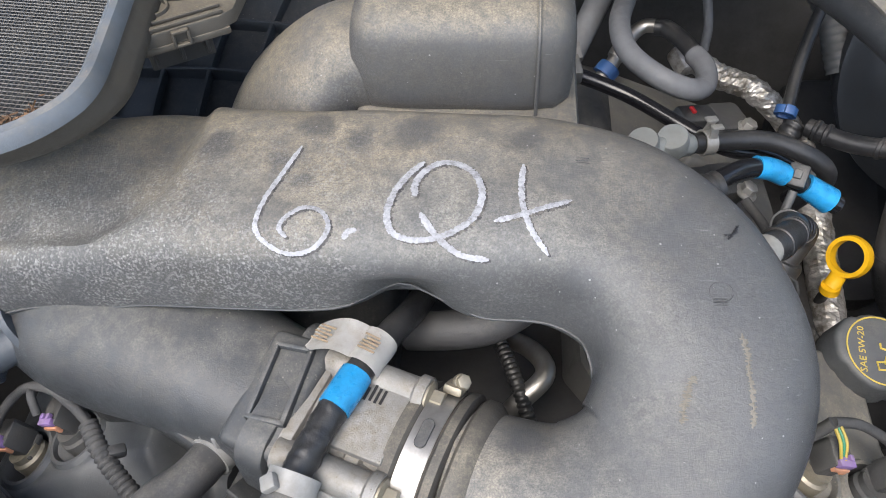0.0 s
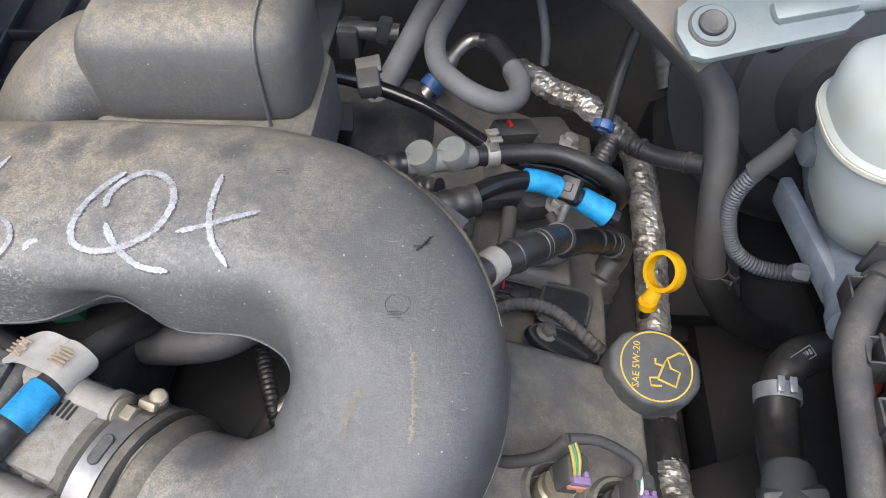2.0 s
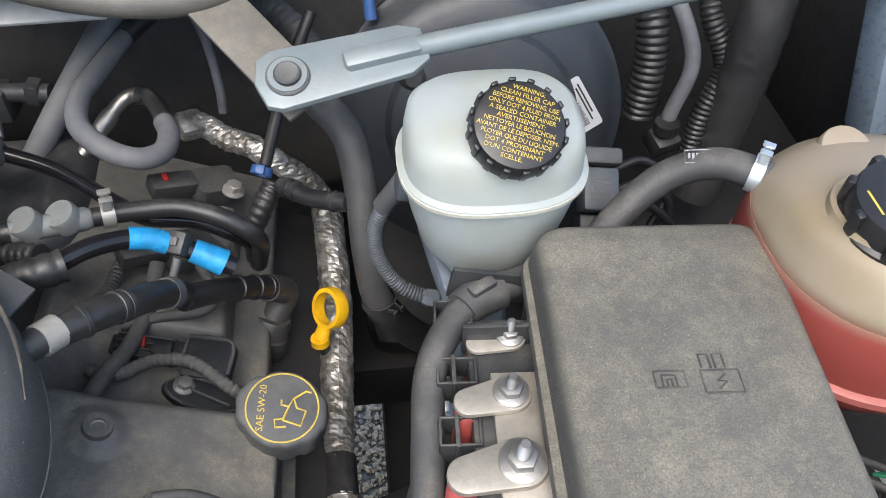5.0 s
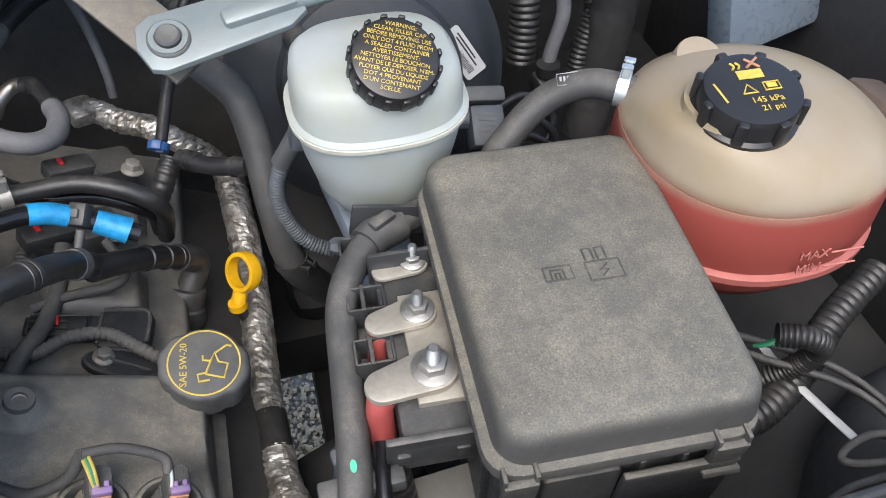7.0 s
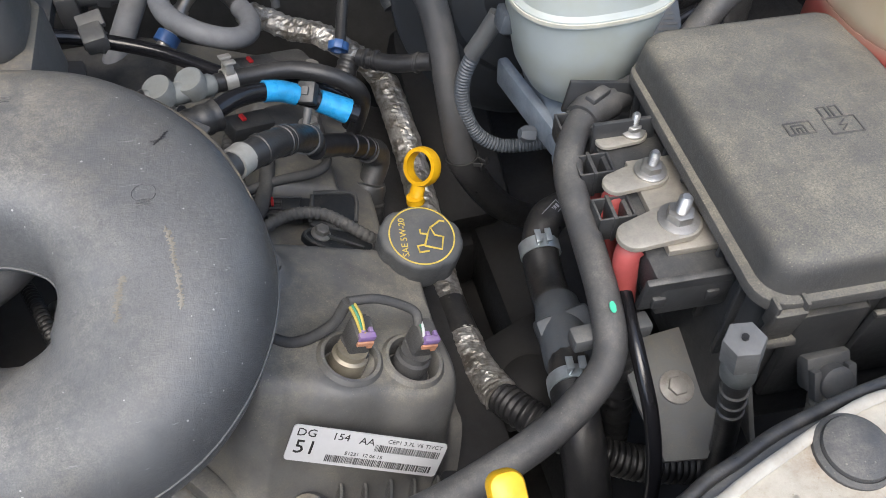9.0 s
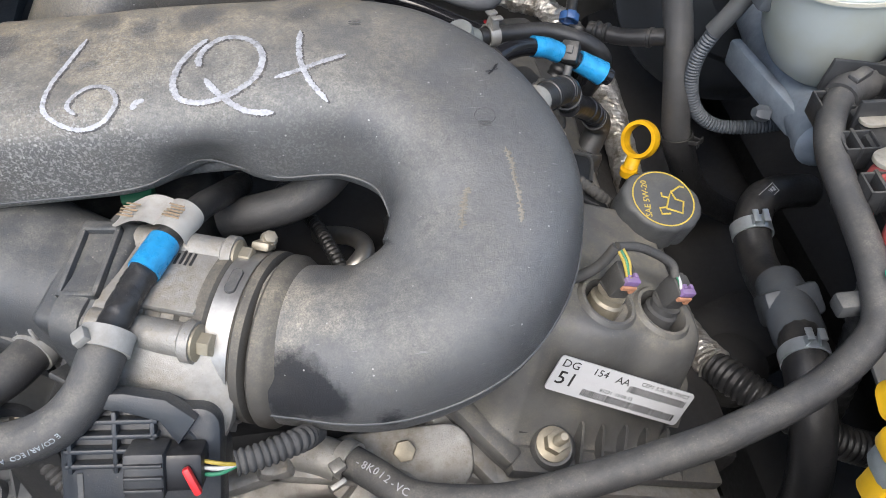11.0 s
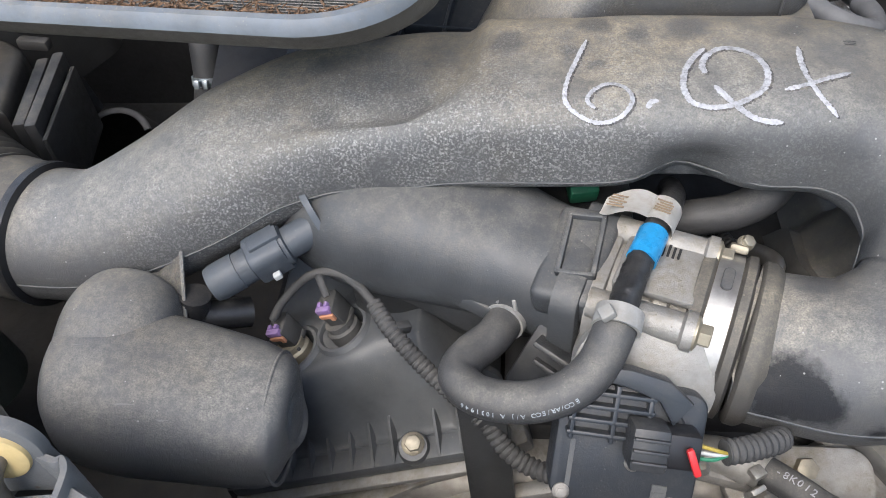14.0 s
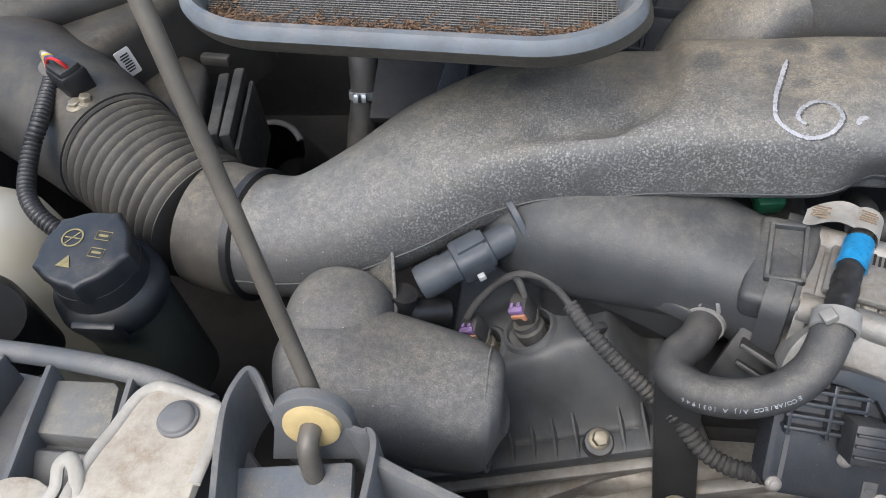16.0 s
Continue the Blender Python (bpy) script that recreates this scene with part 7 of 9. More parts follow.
hose("cable_tie", [(0.725, 0.262, 0.85), (0.73, 0.235, 0.848), (0.742, 0.2, 0.845), (0.755, 0.165, 0.842)], 0.0042, WHITE_PL, "loose end of a pale cable tie", "cable tie", flat=0.4)
hose("coiled_wire", [(0.76, 0.165, 0.85), (0.775, 0.155, 0.855), (0.765, 0.14, 0.855), (0.735, 0.145, 0.852), (0.73, 0.155, 0.85), (0.755, 0.16, 0.86), (0.78, 0.148, 0.862), (0.76, 0.13, 0.86), (0.72, 0.13, 0.85), (0.69, 0.12, 0.845), (0.7, 0.112, 0.84), (0.74, 0.12, 0.84), (0.78, 0.14, 0.84)], 0.0034, WIRE_GREY, "grey wire coiled loosely near the front panel", "wire")
solid("foam_block", box(pose(0.765, 0.112, 0.852, 0, 0, 20), (0.03, 0.02, 0.02), 0.003), PAPER, "small cream foam block between coiled wires", "foam block")
hose("wing_loom", [(0.65, 0.2, 0.84), (0.70, 0.21, 0.835), (0.75, 0.235, 0.84), (0.8, 0.27, 0.85), (0.86, 0.3, 0.86)], 0.013, RUBBER_DARK, "black ribbed loom beside the fuse box", "wiring", ribs=0.008, depth=0.0014)
solid("wheel_liner", lathe(basis((0.92, 0.10, 0.74), (0, 0.1, 1)), [(0.17, -0.1), (0.165, 0.02), (0.14, 0.07), (0.09, 0.1), (0.03, 0.11)], 40), GREY_PLASTIC, "dark grey plastic housing under the wing", "housing")
solid("wing_bracket", join(box(pose(0.865, 0.40, 0.9, 0, 20, 10), (0.05, 0.06, 0.16), 0.01), box(pose(0.85, 0.38, 0.93, 0, 20, 10), (0.07, 0.05, 0.03), 0.01)), RUSTY_DARK := dusty("rust_brown_plastic", (0.09, 0.06, 0.045), 0.6, 0.4), "brown-black bracket beside the coolant tank", "bracket")


# ---- long coolant hose, radiator hose and the small parts in front ----
hose("coolant_hose", [(0.495, 0.405, 0.945), (0.462, 0.392, 0.948), (0.428, 0.378, 0.95), (0.402, 0.352, 0.947), (0.386, 0.318, 0.942), (0.380, 0.27, 0.936), (0.374, 0.215, 0.928), (0.366, 0.178, 0.915), (0.345, 0.158, 0.905), (0.305, 0.138, 0.897), (0.25, 0.122, 0.889), (0.214, 0.116, 0.882), (0.143, 0.109, 0.868), (0.099, 0.107, 0.861), (0.064, 0.113, 0.855), (0.035, 0.123, 0.85), (0.014, 0.142, 0.846), (-0.007, 0.159, 0.843), (-0.024, 0.167, 0.842)], 0.0116, RUBBER, "long black rubber coolant hose")
solid("hose_sleeve_clip", join(tube([(0.445, 0.385, 0.949), (0.425, 0.376, 0.95), (0.415, 0.368, 0.949)], 0.0148, 16), box(pose(0.43, 0.376, 0.965, 0, 0, 30), (0.022, 0.01, 0.006), 0.002)), RUBBER, "black clip wrapped round the coolant hose", "clip")
solid("green_paint_mark", prism(basis((0.3715, 0.196, 0.9395), (-0.02, -0.3, 1)), [(0.0022 * math.cos(a) , 0.0042 * math.sin(a)) for a in (i * 0.5 for i in range(12))], 0.001), plain("green_paint", (0.05, 0.5, 0.3), 0.5), "dab of green paint on the coolant hose", "paint mark", smooth=False)
solid("hose_holder", box(pose(0.375, 0.197, 0.908, 0, 0, 0), (0.058, 0.015, 0.014), 0.003), GREY_PLASTIC, "grey plastic holder tying the hoses together", "clip")
solid("worm_clamp", join(ring_lathe(basis((-0.006, 0.158, 0.8432), (-0.75, 0.6, -0.1)), [(0.0128, -0.005), (0.0146, -0.005), (0.0146, 0.005), (0.0128, 0.005)], 24), box(pose(-0.012, 0.148, 0.855, 0, 0, 30), (0.01, 0.009, 0.006), 0.001), box(pose(-0.013, 0.139, 0.845, 20, 0, 30), (0.012, 0.004, 0.014), 0.001)), ZINC, "zinc-plated hose clamp on the coolant hose", "hose clamp", "hose clamps")
part("lettering", text_along("-8K012-VC", [(0.003, 0.151, 0.8445), (0.014, 0.142, 0.846), (0.035, 0.123, 0.85), (0.064, 0.113, 0.855)], 0.0116, (0.2, -0.35, 0.9), 0.0078, 0.0052), CHALK, bpy.data.objects["coolant_hose"], "white printed lettering", smooth=False)
hose("radiator_hose", [(0.5, 0.46, 0.74), (0.455, 0.44, 0.765), (0.42, 0.42, 0.775), (0.405, 0.395, 0.765), (0.4, 0.36, 0.755), (0.394, 0.32, 0.765), (0.386, 0.285, 0.79), (0.375, 0.245, 0.805), (0.364, 0.21, 0.81), (0.36, 0.17, 0.79), (0.36, 0.14, 0.74), (0.36, 0.12, 0.65)], 0.0185, RUBBER_DARK, "thick black radiator hose")
spring_clamp("hose_clamp", (0.404, 0.392, 0.764), (-0.1, -1, -0.2), 0.019, None, CLAMP_BLUE, 0.014)
spring_clamp("hose_clamp", (0.366, 0.215, 0.81), (-0.2, -1, 0.1), 0.019, None, CLAMP_BLUE, 0.012)
hose_print(basis((0.4235, 0.416, 0.7915), (0.1, -0.5, 0.85), (-0.8, -0.5, -0.2)), "small white printed panel on the radiator hose")
solid("hose_connector", join(box(basis((0.384, 0.278, 0.795), (-0.15, -0.5, 0.8), (-0.1, 1, 0.3)), (0.048, 0.03, 0.04), 0.005), lathe(basis((0.378, 0.258, 0.8), (-0.2, -1, 0.2)), [(0.02, -0.05), (0.022, -0.03), (0.022, 0.02), (0.017, 0.035)], 24)), BLUEGREY, "blue-black quick connector in the radiator hose", "connector")
hose("drain_tube", [(0.395, 0.225, 0.918), (0.389, 0.196, 0.914), (0.386, 0.17, 0.905), (0.386, 0.14, 0.88), (0.384, 0.115, 0.84), (0.383, 0.1, 0.76)], 0.0055, SHINY, "thin glossy black drain tube", "tube")


GREY_HEX = dusty("grey_hex_plastic", (0.13, 0.135, 0.14), 0.5, 0.4)


def bleeder():
    th = thing("bleeder_post", (0.425, 0.13, 0.87), "black hexagon-capped bleeder tube standing by the fuse box", "bleeder")
    top = Vector((0.417, 0.128, 0.985))
    ax = Vector((-0.20, -0.02, 0.98)).normalized()
    m = basis(top, ax, (0.3, 1, 0))
    part("hex_cap", prism(shift(m, 0, 0, -0.026), circle(0.0128, 6), 0.024, 0.002), GREY_HEX, th)
    part("star_hole", lathe(shift(m, 0, 0, 0.0003), [(0.002, -0.003), (0.0022, 0.0003)], 8), BLACK_CLEAN, th)
    part("collar", lathe(shift(m, 0, 0, -0.05), [(0.0095, 0), (0.0112, 0.004), (0.0112, 0.026)], 24), GREY_COUPLER, th)
    part("barbed_stem", lathe(shift(m, 0, 0, -0.11), [(0.0075, 0), (0.0094, 0.012), (0.008, 0.013), (0.0094, 0.026), (0.008, 0.027), (0.0094, 0.042), (0.008, 0.043), (0.009, 0.06)], 24), BLACK, th)
    part("hose", tube([m @ Vector((0, 0, -0.1)), m @ Vector((0, 0, -0.16)), m @ Vector((0.0, 0.01, -0.25))], 0.0088, 16), RUBBER_DARK, th)


bleeder()


def side_bracket():
    th = thing("mounting_bracket", (0.45, 0.18, 0.82), "dusty grey steel bracket bolted beside the fuse box", "bracket")
    m = basis((0.437, 0.18, 0.822), (0, -0.25, 0.97), (-0.05, 1, 0))
    part("plate", prism(m, [(-0.032, -0.045), (0.0, -0.052), (0.035, -0.02), (0.04, 0.05), (-0.03, 0.05), (-0.034, 0.0)], 0.004, 0.001), BRACKET, th)
    bolt("bolt", (0.437, 0.183, 0.828), (0, -0.25, 0.97), th, 0.008, 0.004, RUSTY, 1.7)
    part("upturn", box(basis((0.475, 0.165, 0.85), (0.9, -0.2, 0.2), (0, 0.4, 1)), (0.05, 0.09, 0.004), 0.001), BRACKET, th)


side_bracket()
solid("yellow_handle", join(prism(basis((0.243, 0.046, 1.062), (0, -0.5, 0.87)), rounded(0.015, 0.018, 0.006), 0.01, 0.003), box(pose(0.245, 0.032, 1.05), (0.017, 0.015, 0.016), 0.004), box(pose(0.252, 0.03, 1.025), (0.016, 0.016, 0.05), 0.004)), YELLOW, "bright yellow plastic handle at the front panel", "handle")
solid("handle_guide", box(pose(0.262, 0.032, 1.03), (0.04, 0.02, 0.022), 0.006), GREY_COUPLER, "grey plastic guide beside the yellow handle", "guide")


def front_panel_right():
    th = thing("grille_carrier", (0.55, -0.02, 1.0), "dusty grey plastic front carrier with a cream plate and bump stop", "front panel", "front panels")
    edge = [(0.285, -0.06), (0.30, 0.018), (0.333, 0.040), (0.36, 0.049), (0.39, 0.058), (0.45, 0.067), (0.536, 0.070), (0.65, 0.073), (0.98, 0.076)]
    part("shell", prism(Matrix.Translation((0, 0, 0.99)), [(0.285, -0.14)] + edge + [(0.98, -0.14)], 0.03, 0.006, 3), CARRIER, th)
    part("edge_bead", tube([(x, y, 1.020) for x, y in edge], 0.0034, 14, 6), RUBBER_DARK, th, "thin black rubber edge seal")
    outline = [(0.302, -0.12), (0.312, 0.014), (0.34, 0.031), (0.385, 0.046), (0.425, 0.057), (0.448, 0.058), (0.459, 0.052), (0.463, 0.038), (0.468, -0.12)]
    pl = part("plate", prism(Matrix.Translation((0, 0, 1.0195)), outline, 0.005, 0.002), CREAM, th, "dusty cream painted steel plate")
    part("plate_rim", tube([(x, y, 1.026) for x, y in outline], 0.003, 10, 4, flat=0.6), CREAM_RIM, pl, "paler raised plate rim")
    part("pressed_rib", tube([(0.33, -0.10, 1.024), (0.345, 0.0, 1.025), (0.375, 0.02, 1.025)], 0.006, 12, flat=0.5), CREAM, pl)
    part("bump_stop", lathe(basis((0.409, 0.037, 1.024), (0, -0.05, 1)), [(0.0185, 0), (0.0185, 0.003), (0.0165, 0.005), (0.016, 0.0045), (0.0155, 0.007), (0.012, 0.009), (0.004, 0.009)], 32), RUBBER, th, "round dark rubber bump stop")
    for x in (0.49, 0.6, 0.71):
        part("rib", box(pose(x, 0.0, 1.023, 0, 0, -8), (0.006, 0.12, 0.016), 0.002), CARRIER, th)
    part("ledge", box(pose(0.68, 0.035, 1.02), (0.36, 0.03, 0.014), 0.005), CARRIER, th)


front_panel_right()
# added blocks that close the view to the road, coloured near-black for deep shade
slab("low_filler", (0.42, 0.56, 0.44), (0.14, 0.34, 0.03), DEEP_SHADE, "added near-black block for the shade low in the bay", "splash shield", 0.01)
slab("rail_filler", (0.53, 0.45, 0.5), (0.26, 0.98, 0.12), DEEP_SHADE, "added near-black block for the shade below the fuse box", "chassis", 0.02)
slab("arch_filler", (0.76, 0.46, 0.62), (0.42, 0.98, 0.1), DEEP_SHADE, "added near-black slab for the shade at the wheel arch", "wheel arch", 0.03, (0, -16, 0))
slab("tunnel_filler", (0.345, 0.76, 0.5), (0.14, 0.34, 0.1), DEEP_SHADE, "added near-black block for the shade behind the engine", "gearbox", 0.03)
slab("column_filler", (0.40, 0.75, 0.62), (0.12, 0.3, 0.12), DEEP_SHADE, "added near-black block for the shade below the brake booster", "steering", 0.03, (30, 0, 0))
slab("splash_shield", (-0.62, 0.46, 0.55), (0.62, 0.98, 0.06), VOID, "black splash shield under the bay", "splash shield", 0.02)
solid("mount_filler", join(lathe(basis((0.37, 0.29, 0.68), (0, -0.2, 1)), [(0.035, -0.03), (0.035, 0.0), (0.02, 0.01)], 28), box(pose(0.38, 0.33, 0.65, 0, 0, 20), (0.12, 0.09, 0.06), 0.015)), DEEP_SHADE, "added mount shape, near-black for the shade deep below the hoses", "engine mount")


# ---- writing on the duct ----
bpy.context.view_layer.update()
GRAPH = bpy.context.evaluated_depsgraph_get()


def onto(ob, x, y, lift=0.0006):
    """The place on a part that a hand in front of it, reaching over, marks at x, y."""
    way = Vector((0, 0.58, -0.81)).normalized()
    hit, at, n, _ = ob.ray_cast(Vector((x, y, 1.07)) - way * 0.2 - CENTRE[ob.name], way, depsgraph=GRAPH)
    return at + CENTRE[ob.name] + n * lift


def stroke(ob, pts, w, jitter, seed, lift=0.0008):
    """A flat brushed line laid on a surface, with a broken edge."""
    rng = random.Random(seed)
    line = spline([(x, y, 0) for x, y in pts], 22)
    bm = bmesh.new()
    last = None
    for i, q in enumerate(line):
        t = line[min(i + 1, len(line) - 1)] - line[max(i - 1, 0)]
        t = t / (np.linalg.norm(t) + 1e-9)
        s = np.array((-t[1], t[0]))
        row = []
        for k in (-1, 0, 1):
            off = k * w / 2 * min(1, 0.35 + i / 9, 0.35 + (len(line) - 1 - i) / 9) * rng.uniform(1 - jitter, 1 + jitter * 0.6)
            p = onto(ob, q[0] + s[0] * off, q[1] + s[1] * off, lift if k == 0 else lift - 0.0003)
            row.append(bm.verts.new(p))
        if last:
            for a in range(2):
                bm.faces.new((last[a], last[a + 1], row[a + 1], row[a]))
        last = row
    return bm


def writing():
    ob = next(c for c in duct.children if c.name.startswith("duct_body"))
    six = [(-0.136, 0.352), (-0.144, 0.327), (-0.150, 0.307), (-0.152, 0.288), (-0.146, 0.277), (-0.135, 0.270), (-0.124, 0.270), (-0.115, 0.276), (-0.110, 0.288), (-0.115, 0.299), (-0.125, 0.302), (-0.134, 0.296), (-0.138, 0.287), (-0.133, 0.280)]
    loop = [(-0.060, 0.340), (-0.068, 0.330), (-0.075, 0.316), (-0.078, 0.299), (-0.074, 0.286), (-0.064, 0.281), (-0.051, 0.282), (-0.039, 0.288), (-0.029, 0.298), (-0.025, 0.314), (-0.029, 0.329), (-0.039, 0.338), (-0.051, 0.339), (-0.060, 0.331), (-0.064, 0.321), (-0.063, 0.312)]
    tail = [(-0.059, 0.300), (-0.053, 0.289), (-0.045, 0.279), (-0.034, 0.271), (-0.020, 0.269)]
    stem = [(-0.002, 0.339), (-0.003, 0.323), (-0.002, 0.306), (0.003, 0.289), (0.012, 0.273)]
    bar = [(-0.018, 0.295), (-0.004, 0.300), (0.010, 0.306), (0.025, 0.312)]
    dot = [(-0.101, 0.280), (-0.099, 0.285), (-0.094, 0.287)]
    for i, (pts, w) in enumerate(((six, 0.0031), (loop, 0.0042), (tail, 0.0042), (stem, 0.0036), (bar, 0.0038), (dot, 0.004))):
        part("marker_stroke", stroke(ob, pts, w, 0.3, i), CHALK, duct, "chalky white paint-marker stroke", recalc=False)
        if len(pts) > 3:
            # a slightly wider dark copy of the stroke, shifted to one side beneath it
            part("marker_edge", stroke(ob, [(x + 0.0012, y - 0.0012) for x, y in pts], w * 1.05, 0.5, 60 + i, 0.0004), MARK_EDGE, duct, "dark edge of the paint stroke", recalc=False)
    # dirt scratch and mould marks
    part("scratch", join(stroke(ob, [(0.111, 0.288), (0.115, 0.293), (0.119, 0.299)], 0.002, 0.9, 9), stroke(ob, [(0.109, 0.291), (0.114, 0.292), (0.118, 0.294)], 0.0012, 0.9, 10)), BLACK_CLEAN, duct, "small black scuff", recalc=False)
    for x, y in ((0.032, 0.343), (0.03, 0.178), (0.103, 0.245)):
        part("mould_mark", join(*[stroke(ob, [(x - 0.004, y + 0.002 * k), (x, y + 0.002 * k + 0.0003), (x + 0.004, y + 0.002 * k)], 0.0007, 0.3, 20 + k) for k in (-1, 0, 1)]), BLACK, duct, recalc=False)
    part("dried_run", stroke(ob, [(0.088, 0.198), (0.085, 0.19), (0.083, 0.181), (0.081, 0.168)], 0.004, 1.0, 33), DUSTY_RUN, duct, "dried muddy run", recalc=False)
    part("mould_mark", stroke(ob, [(0.104 + 0.0065 * math.cos(a), 0.252 + 0.0065 * math.sin(a)) for a in (0.55 * k for k in range(12))], 0.0005, 0.3, 34), BLACK, duct, recalc=False)
    part("dried_run", stroke(ob, [(0.113, 0.226), (0.115, 0.213), (0.115, 0.203), (0.116, 0.185), (0.115, 0.168)], 0.003, 1.0, 31), DUSTY_RUN, duct, "dried muddy run", recalc=False)


DUSTY_RUN = dusty("dried_mud", (0.16, 0.145, 0.12), 0.8, 0.6, patch=90, grain=0.5)
writing()


# ---- breather hose over the throttle ----
PRINT_BLUE = plain("pale_blue_print", (0.42, 0.46, 0.5), 0.6, vary=0.3, scale=400)


def pcv_hose():
    th = thing("pcv_hose", (-0.17, 0.154, 0.962), "grey-black moulded rubber breather hose bent in a hook", "hose")
    part("hose", tube([(-0.178, 0.226, 0.944), (-0.187, 0.207, 0.948), (-0.197, 0.186, 0.953), (-0.211, 0.168, 0.958), (-0.216, 0.150, 0.962), (-0.202, 0.134, 0.966), (-0.176, 0.128, 0.970), (-0.151, 0.132, 0.976), (-0.134, 0.143, 0.985), (-0.125, 0.157, 0.995), (-0.119, 0.172, 1.001)], 0.0128, 20, 6), RUBBER, th)
    part("print", text_along("  ECO/AR/ECO A/J A 1031946", [(-0.142, 0.137, 0.980), (-0.151, 0.132, 0.976), (-0.176, 0.128, 0.970), (-0.202, 0.134, 0.966), (-0.216, 0.150, 0.962), (-0.211, 0.168, 0.958)], 0.0128, (-0.1, -0.94, 0.33), 0.0044, 0.0026), PRINT_BLUE, th, "faded white lettering", smooth=False)
    part("taped_hose", tube([(-0.123, 0.162, 1.001), (-0.116, 0.180, 1.004), (-0.108, 0.201, 1.006), (-0.099, 0.222, 1.006)], 0.0088, 20, 14, crumple=0.11), RUBBER_DARK, th, "black tape-wrapped hose")
    part("tape_band", tube([(-0.104, 0.210, 1.0065), (-0.099, 0.221, 1.007), (-0.0945, 0.232, 1.0065)], 0.0098, 18, 3), BLUE_TAPE, th, "bright blue tape band")
    part("black_hose", tube([(-0.096, 0.229, 1.006), (-0.088, 0.247, 1.003), (-0.078, 0.272, 0.994), (-0.07, 0.299, 0.977), (-0.065, 0.334, 0.952)], 0.0088, 16), RUBBER_DARK, th)
    cl = part("clamp_ring", ring_lathe(basis((-0.1205, 0.167, 1.001), (0.25, 0.9, 0.25)), [(0.0126, -0.006), (0.0146, -0.006), (0.0146, 0.006), (0.0126, 0.006)], 24), CLAMP_GREY, th, "pale grey clamp ring")
    part("clamp_ear", box(pose(-0.1285, 0.162, 1.0145, 0, -25, 20), (0.009, 0.009, 0.006), 0.0015), CLAMP_GREY, cl)
    m = basis((-0.1865, 0.208, 0.948), (-0.43, -0.88, 0.15), (0, 0, 1))
    cl = part("end_clamp", ring_lathe(m, [(0.0126, -0.006), (0.0146, -0.006), (0.0146, 0.006), (0.0126, 0.006)], 24), CLAMP_GREY, th, "worn steel end clamp")
    for k in (-1, 1):
        part("clamp_ear", box(m @ pose(k * 0.006, 0.0175, 0.0, 0, 0, k * 16), (0.003, 0.009, 0.010), 0.001), CLAMP_GREY, cl)


pcv_hose()


def paper_tag():
    th = thing("paper_tag", (-0.095, 0.243, 1.02), "stained white paper tag curled round the breather hose", "tag")
    along = Vector((0.38, 0.92, -0.08)).normalized()
    side = Vector((along.y, -along.x, 0)).normalized()
    up = side.cross(along)
    mid = Vector((-0.0885, 0.2465, 1.0045))
    rows = []
    for i in range(23):
        u = i / 22
        a = radians(-25 + 150 * min(1, u / 0.5))
        spot = mid + side * 0.0112 * math.cos(a) + up * 0.0112 * math.sin(a)
        if u > 0.5:
            w = (u - 0.5) / 0.5
            spot = spot - side * 0.031 * w + up * (0.0035 * math.sin(w * 4.4) - 0.004 * w) - along * 0.004 * w
        half = 0.0125 * (1 - 0.35 * max(0, (u - 0.86) / 0.14) ** 2 - 0.2 * max(0, (0.1 - u) / 0.1) ** 2)
        rows.append([spot + along * half * (2 * j / 5 - 1) + up * 0.001 * math.sin(3 * u + j) for j in range(6)])
    bm = bmesh.new()
    vs = [[bm.verts.new(q) for q in r] for r in rows]
    for a, b in zip(vs, vs[1:]):
        for j in range(5):
            bm.faces.new((a[j], a[j + 1], b[j + 1], b[j]))
    bmesh.ops.solidify(bm, geom=bm.faces[:], thickness=0.0005)
    part("paper", bm, PAPER, th)
    for k, (x, y, z) in enumerate(((-0.116, 0.2545, 1.0145), (-0.0875, 0.2475, 1.0165))):
        bars(basis((x, y, z), (0.1 if k else -0.1, 0.0, 1.0), (0.38, 0.92, 0.0)), 0.012, 0.012, 5, th, plain("brown_print", (0.3, 0.22, 0.14), 0.7), "print", 40 + k)


paper_tag()
solid("green_connector", box(pose(-0.133, 0.318, 0.967, 20, 0, 10), (0.022, 0.02, 0.018), 0.003), GREEN, "green plastic connector under the air duct", "connector", "wiring connectors")
hose("crossover_hose", [(-0.075, 0.30, 0.95), (-0.05, 0.296, 0.958), (-0.02, 0.298, 0.965), (0.005, 0.312, 0.975), (0.02, 0.34, 0.985)], 0.0135, RUBBER, "black rubber hose crossing under the air duct")


def strap():
    th = thing("support_strap", (-0.2, 0.16, 0.85), "flat black painted steel support strap with bolts", "bracket")
    a, b = Vector((-0.206, 0.172, 0.925)), Vector((-0.196, 0.142, 0.79))
    d = (b - a).normalized()
    m = basis((a + b) / 2, Vector((0, -1, 0.2)), -d)
    part("strap", prism(shift(m, 0, 0, -0.003), rounded(0.034, 0.165, 0.015), 0.005, 0.001), BLACK, th)
    bolt("bolt", b + Vector((0, -0.004, 0.008)), (0, -0.95, 0.3), th, 0.007, 0.006, BOLT_TAN)
    bolt("bolt", a + Vector((0.002, -0.004, 0.0)), (0, -0.7, 0.7), th, 0.007, 0.007, BOLT_TAN)


strap()


